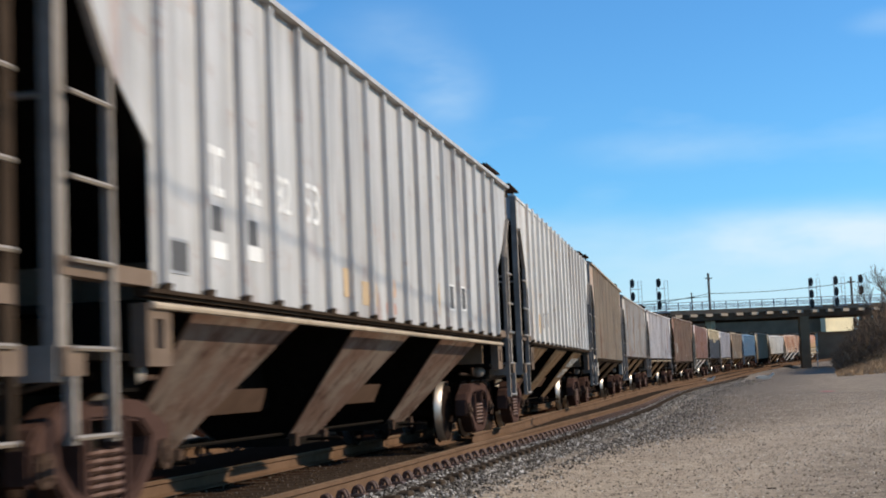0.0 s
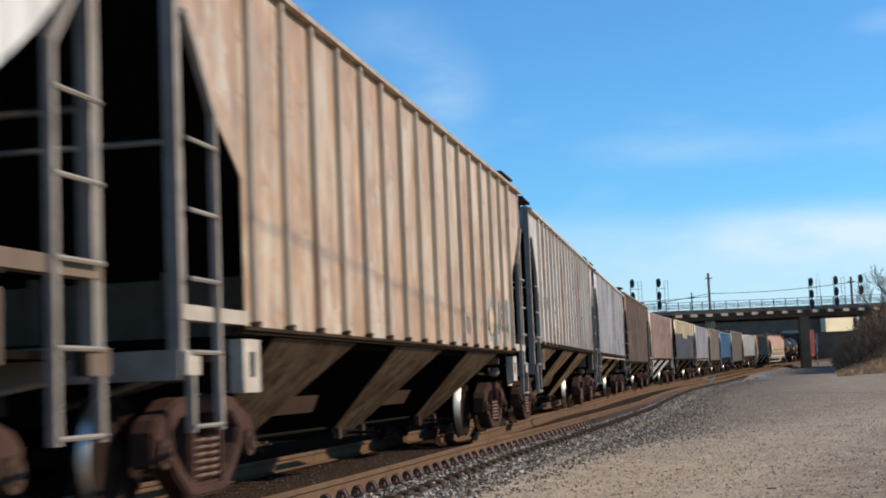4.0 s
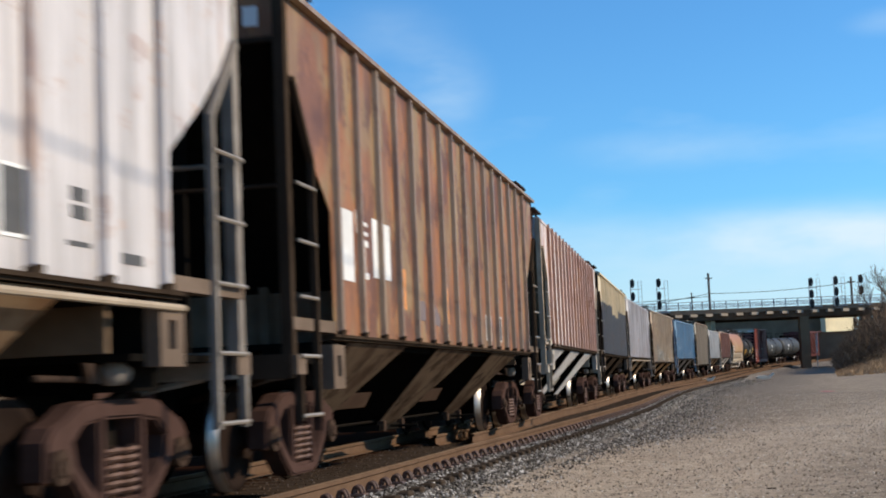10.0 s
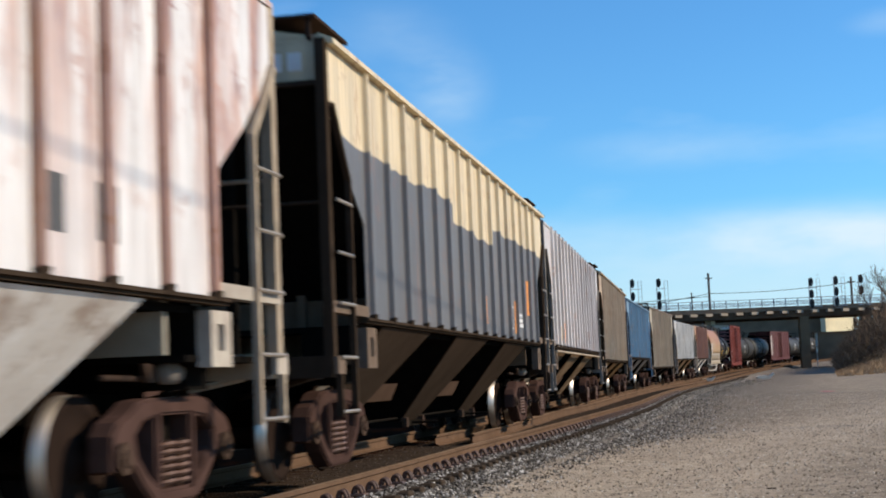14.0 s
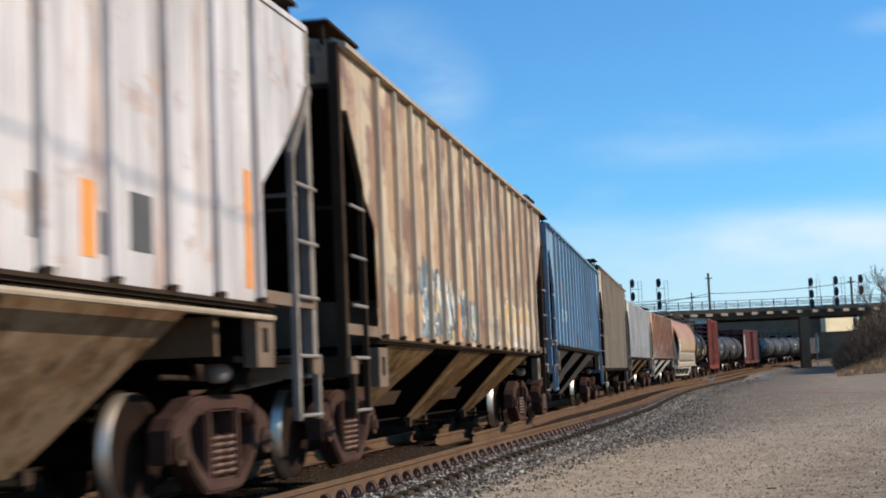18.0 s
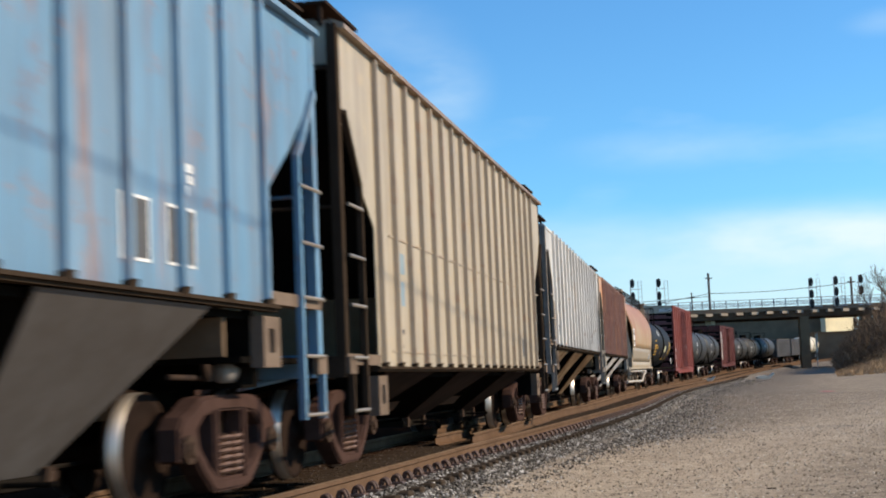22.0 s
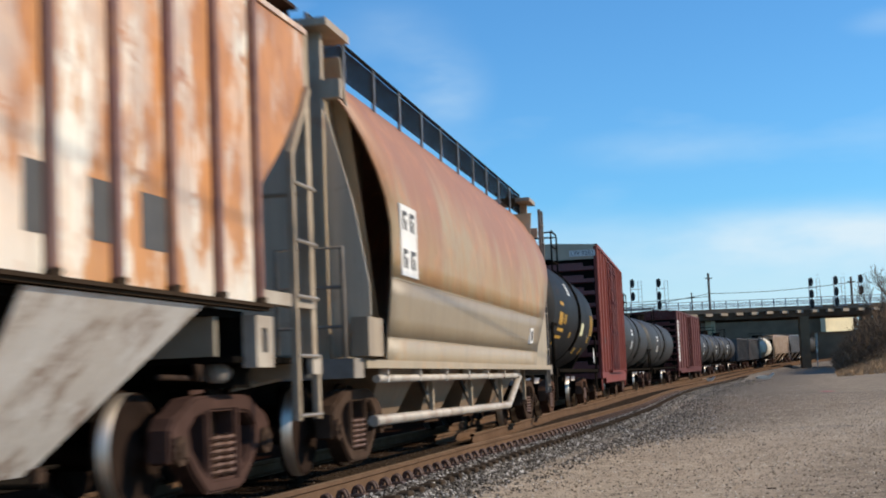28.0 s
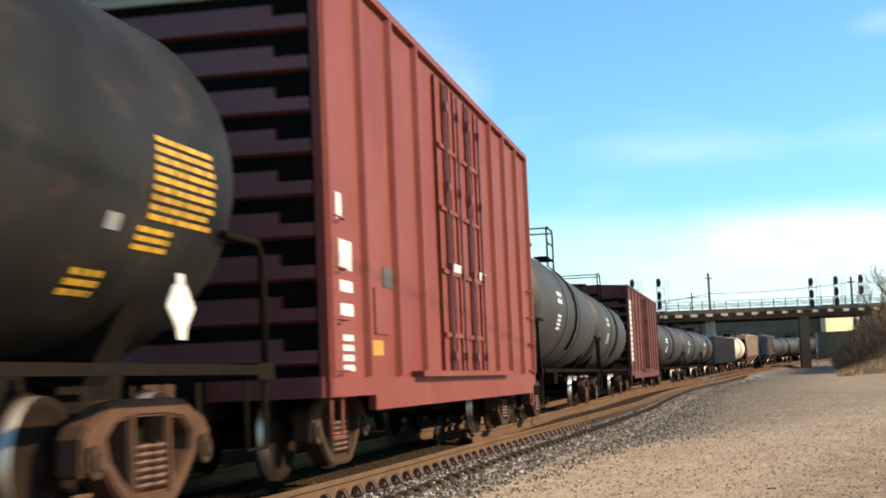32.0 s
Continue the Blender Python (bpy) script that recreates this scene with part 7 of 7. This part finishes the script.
# boxcar stencils
for k, (x0, x1, z0, z1) in enumerate([(-6.78, -6.58, 2.55, 2.82), (-6.72, -6.25, 2.06, 2.36), (-6.72, -6.25, 1.84, 1.95), (-6.72, -6.25, 1.6, 1.72), (-4.3, -4.1, 2.28, 2.56), (-1.1, -0.4, 2.4, 2.52), (1.1, 1.7, 2.42, 2.54)]):
    mark(17, WHITE, x0, x1, z0, z1, -1.482 if x0 < -2 else -1.56)
for k in range(4):
    mark(17, WHITE, -6.68, -6.28, 1.05 + 0.1 * k, 1.11 + 0.1 * k, -1.482)
mark(17, ORANGE, -5.5, -5.0, 1.22, 1.38, -1.482)
part("inspection_door", sheet((box, -5.35, -4.75, -1.50, -1.478, 1.45, 1.95)), P_BOX, FLEET[17])
part("vent_plate", sheet((box, -4.9, -4.45, -1.49, -1.478, 1.98, 2.2)), INK, FLEET[17])
for y, txt in ((-1.05, "LW 9282"), (0.75, "9282")):
    part("number_board", sheet((box, -7.31, -7.28, y - 0.42, y + 0.42, 4.83, 5.02)), WHITE, FLEET[17])
    letters("number", txt, 0.2, INK, FLEET[17], Matrix.Translation((-7.312, y, 4.925)) @ Matrix.Rotation(radians(-90), 4, "Z") @ Matrix.Rotation(radians(90), 4, "X"))
# dark red boxcar far behind: rows of small white lines
bm = bmesh.new()
bars(bm, -9.5, -7.6, 1.4, 4.3, -1.49, 12, 77)
part("stencil_lines", shut(bm), WHITE, FLEET[20])
# worn end numbers under the roofs
END_Z = {4: 3.93, 6: 4.13, 7: 3.93, 8: 3.99, 9: 3.95, 10: 4.05, 11: 3.95, 13: 3.88}
for i in (4, 6, 7, 8, 9, 10, 11, 13):
    x_, z_ = -(REACH[i][0] + 1.28), END_Z[i]
    if i == 11:
        letters("end_number", "24", 0.32, WHITE, FLEET[i], Matrix.Translation((x_ - 0.004, -0.95, z_ + 0.1)) @ Matrix.Rotation(radians(-90), 4, "Z") @ Matrix.Rotation(radians(90), 4, "X"))
        continue
    bm = bmesh.new()
    for k in range(4):
        box(bm, x_ - 0.008, x_, -1.25 + 0.2 * k, -1.11 + 0.2 * k, z_, z_ + 0.18)
    part("end_number", shut(bm), WHITE if i in (4, 6, 8) else INK, FLEET[i])
# ---------------- motion ----------------
def car_pose(s, half):
    """A car's pose: its two trucks stand on the line."""
    xa, ya, za, _ = line(s - half)
    xb, yb, zb, _ = line(s + half)
    return Matrix.Translation(((xa + xb) / 2, (ya + yb) / 2, (za + zb) / 2)) @ Euler((0, -atan2(zb - za, 2 * half), atan2(yb - ya, xb - xa))).to_matrix().to_4x4()


def motions():
    for car, s0 in CARS:
        walk(car, [(t, car_pose(s0 - SPEED * t, 6.6)) for t in np.arange(0, 32.01, 0.8)])
    turn = SPEED / 0.457
    for ws, dx, near in WHEELSETS:
        if near:
            walk(ws, [(t, Matrix.Translation((dx, 0, 0.457)) @ Matrix.Rotation(-turn * t, 4, "Y")) for t in np.arange(0, 32.01, 1 / 15)])


motions()
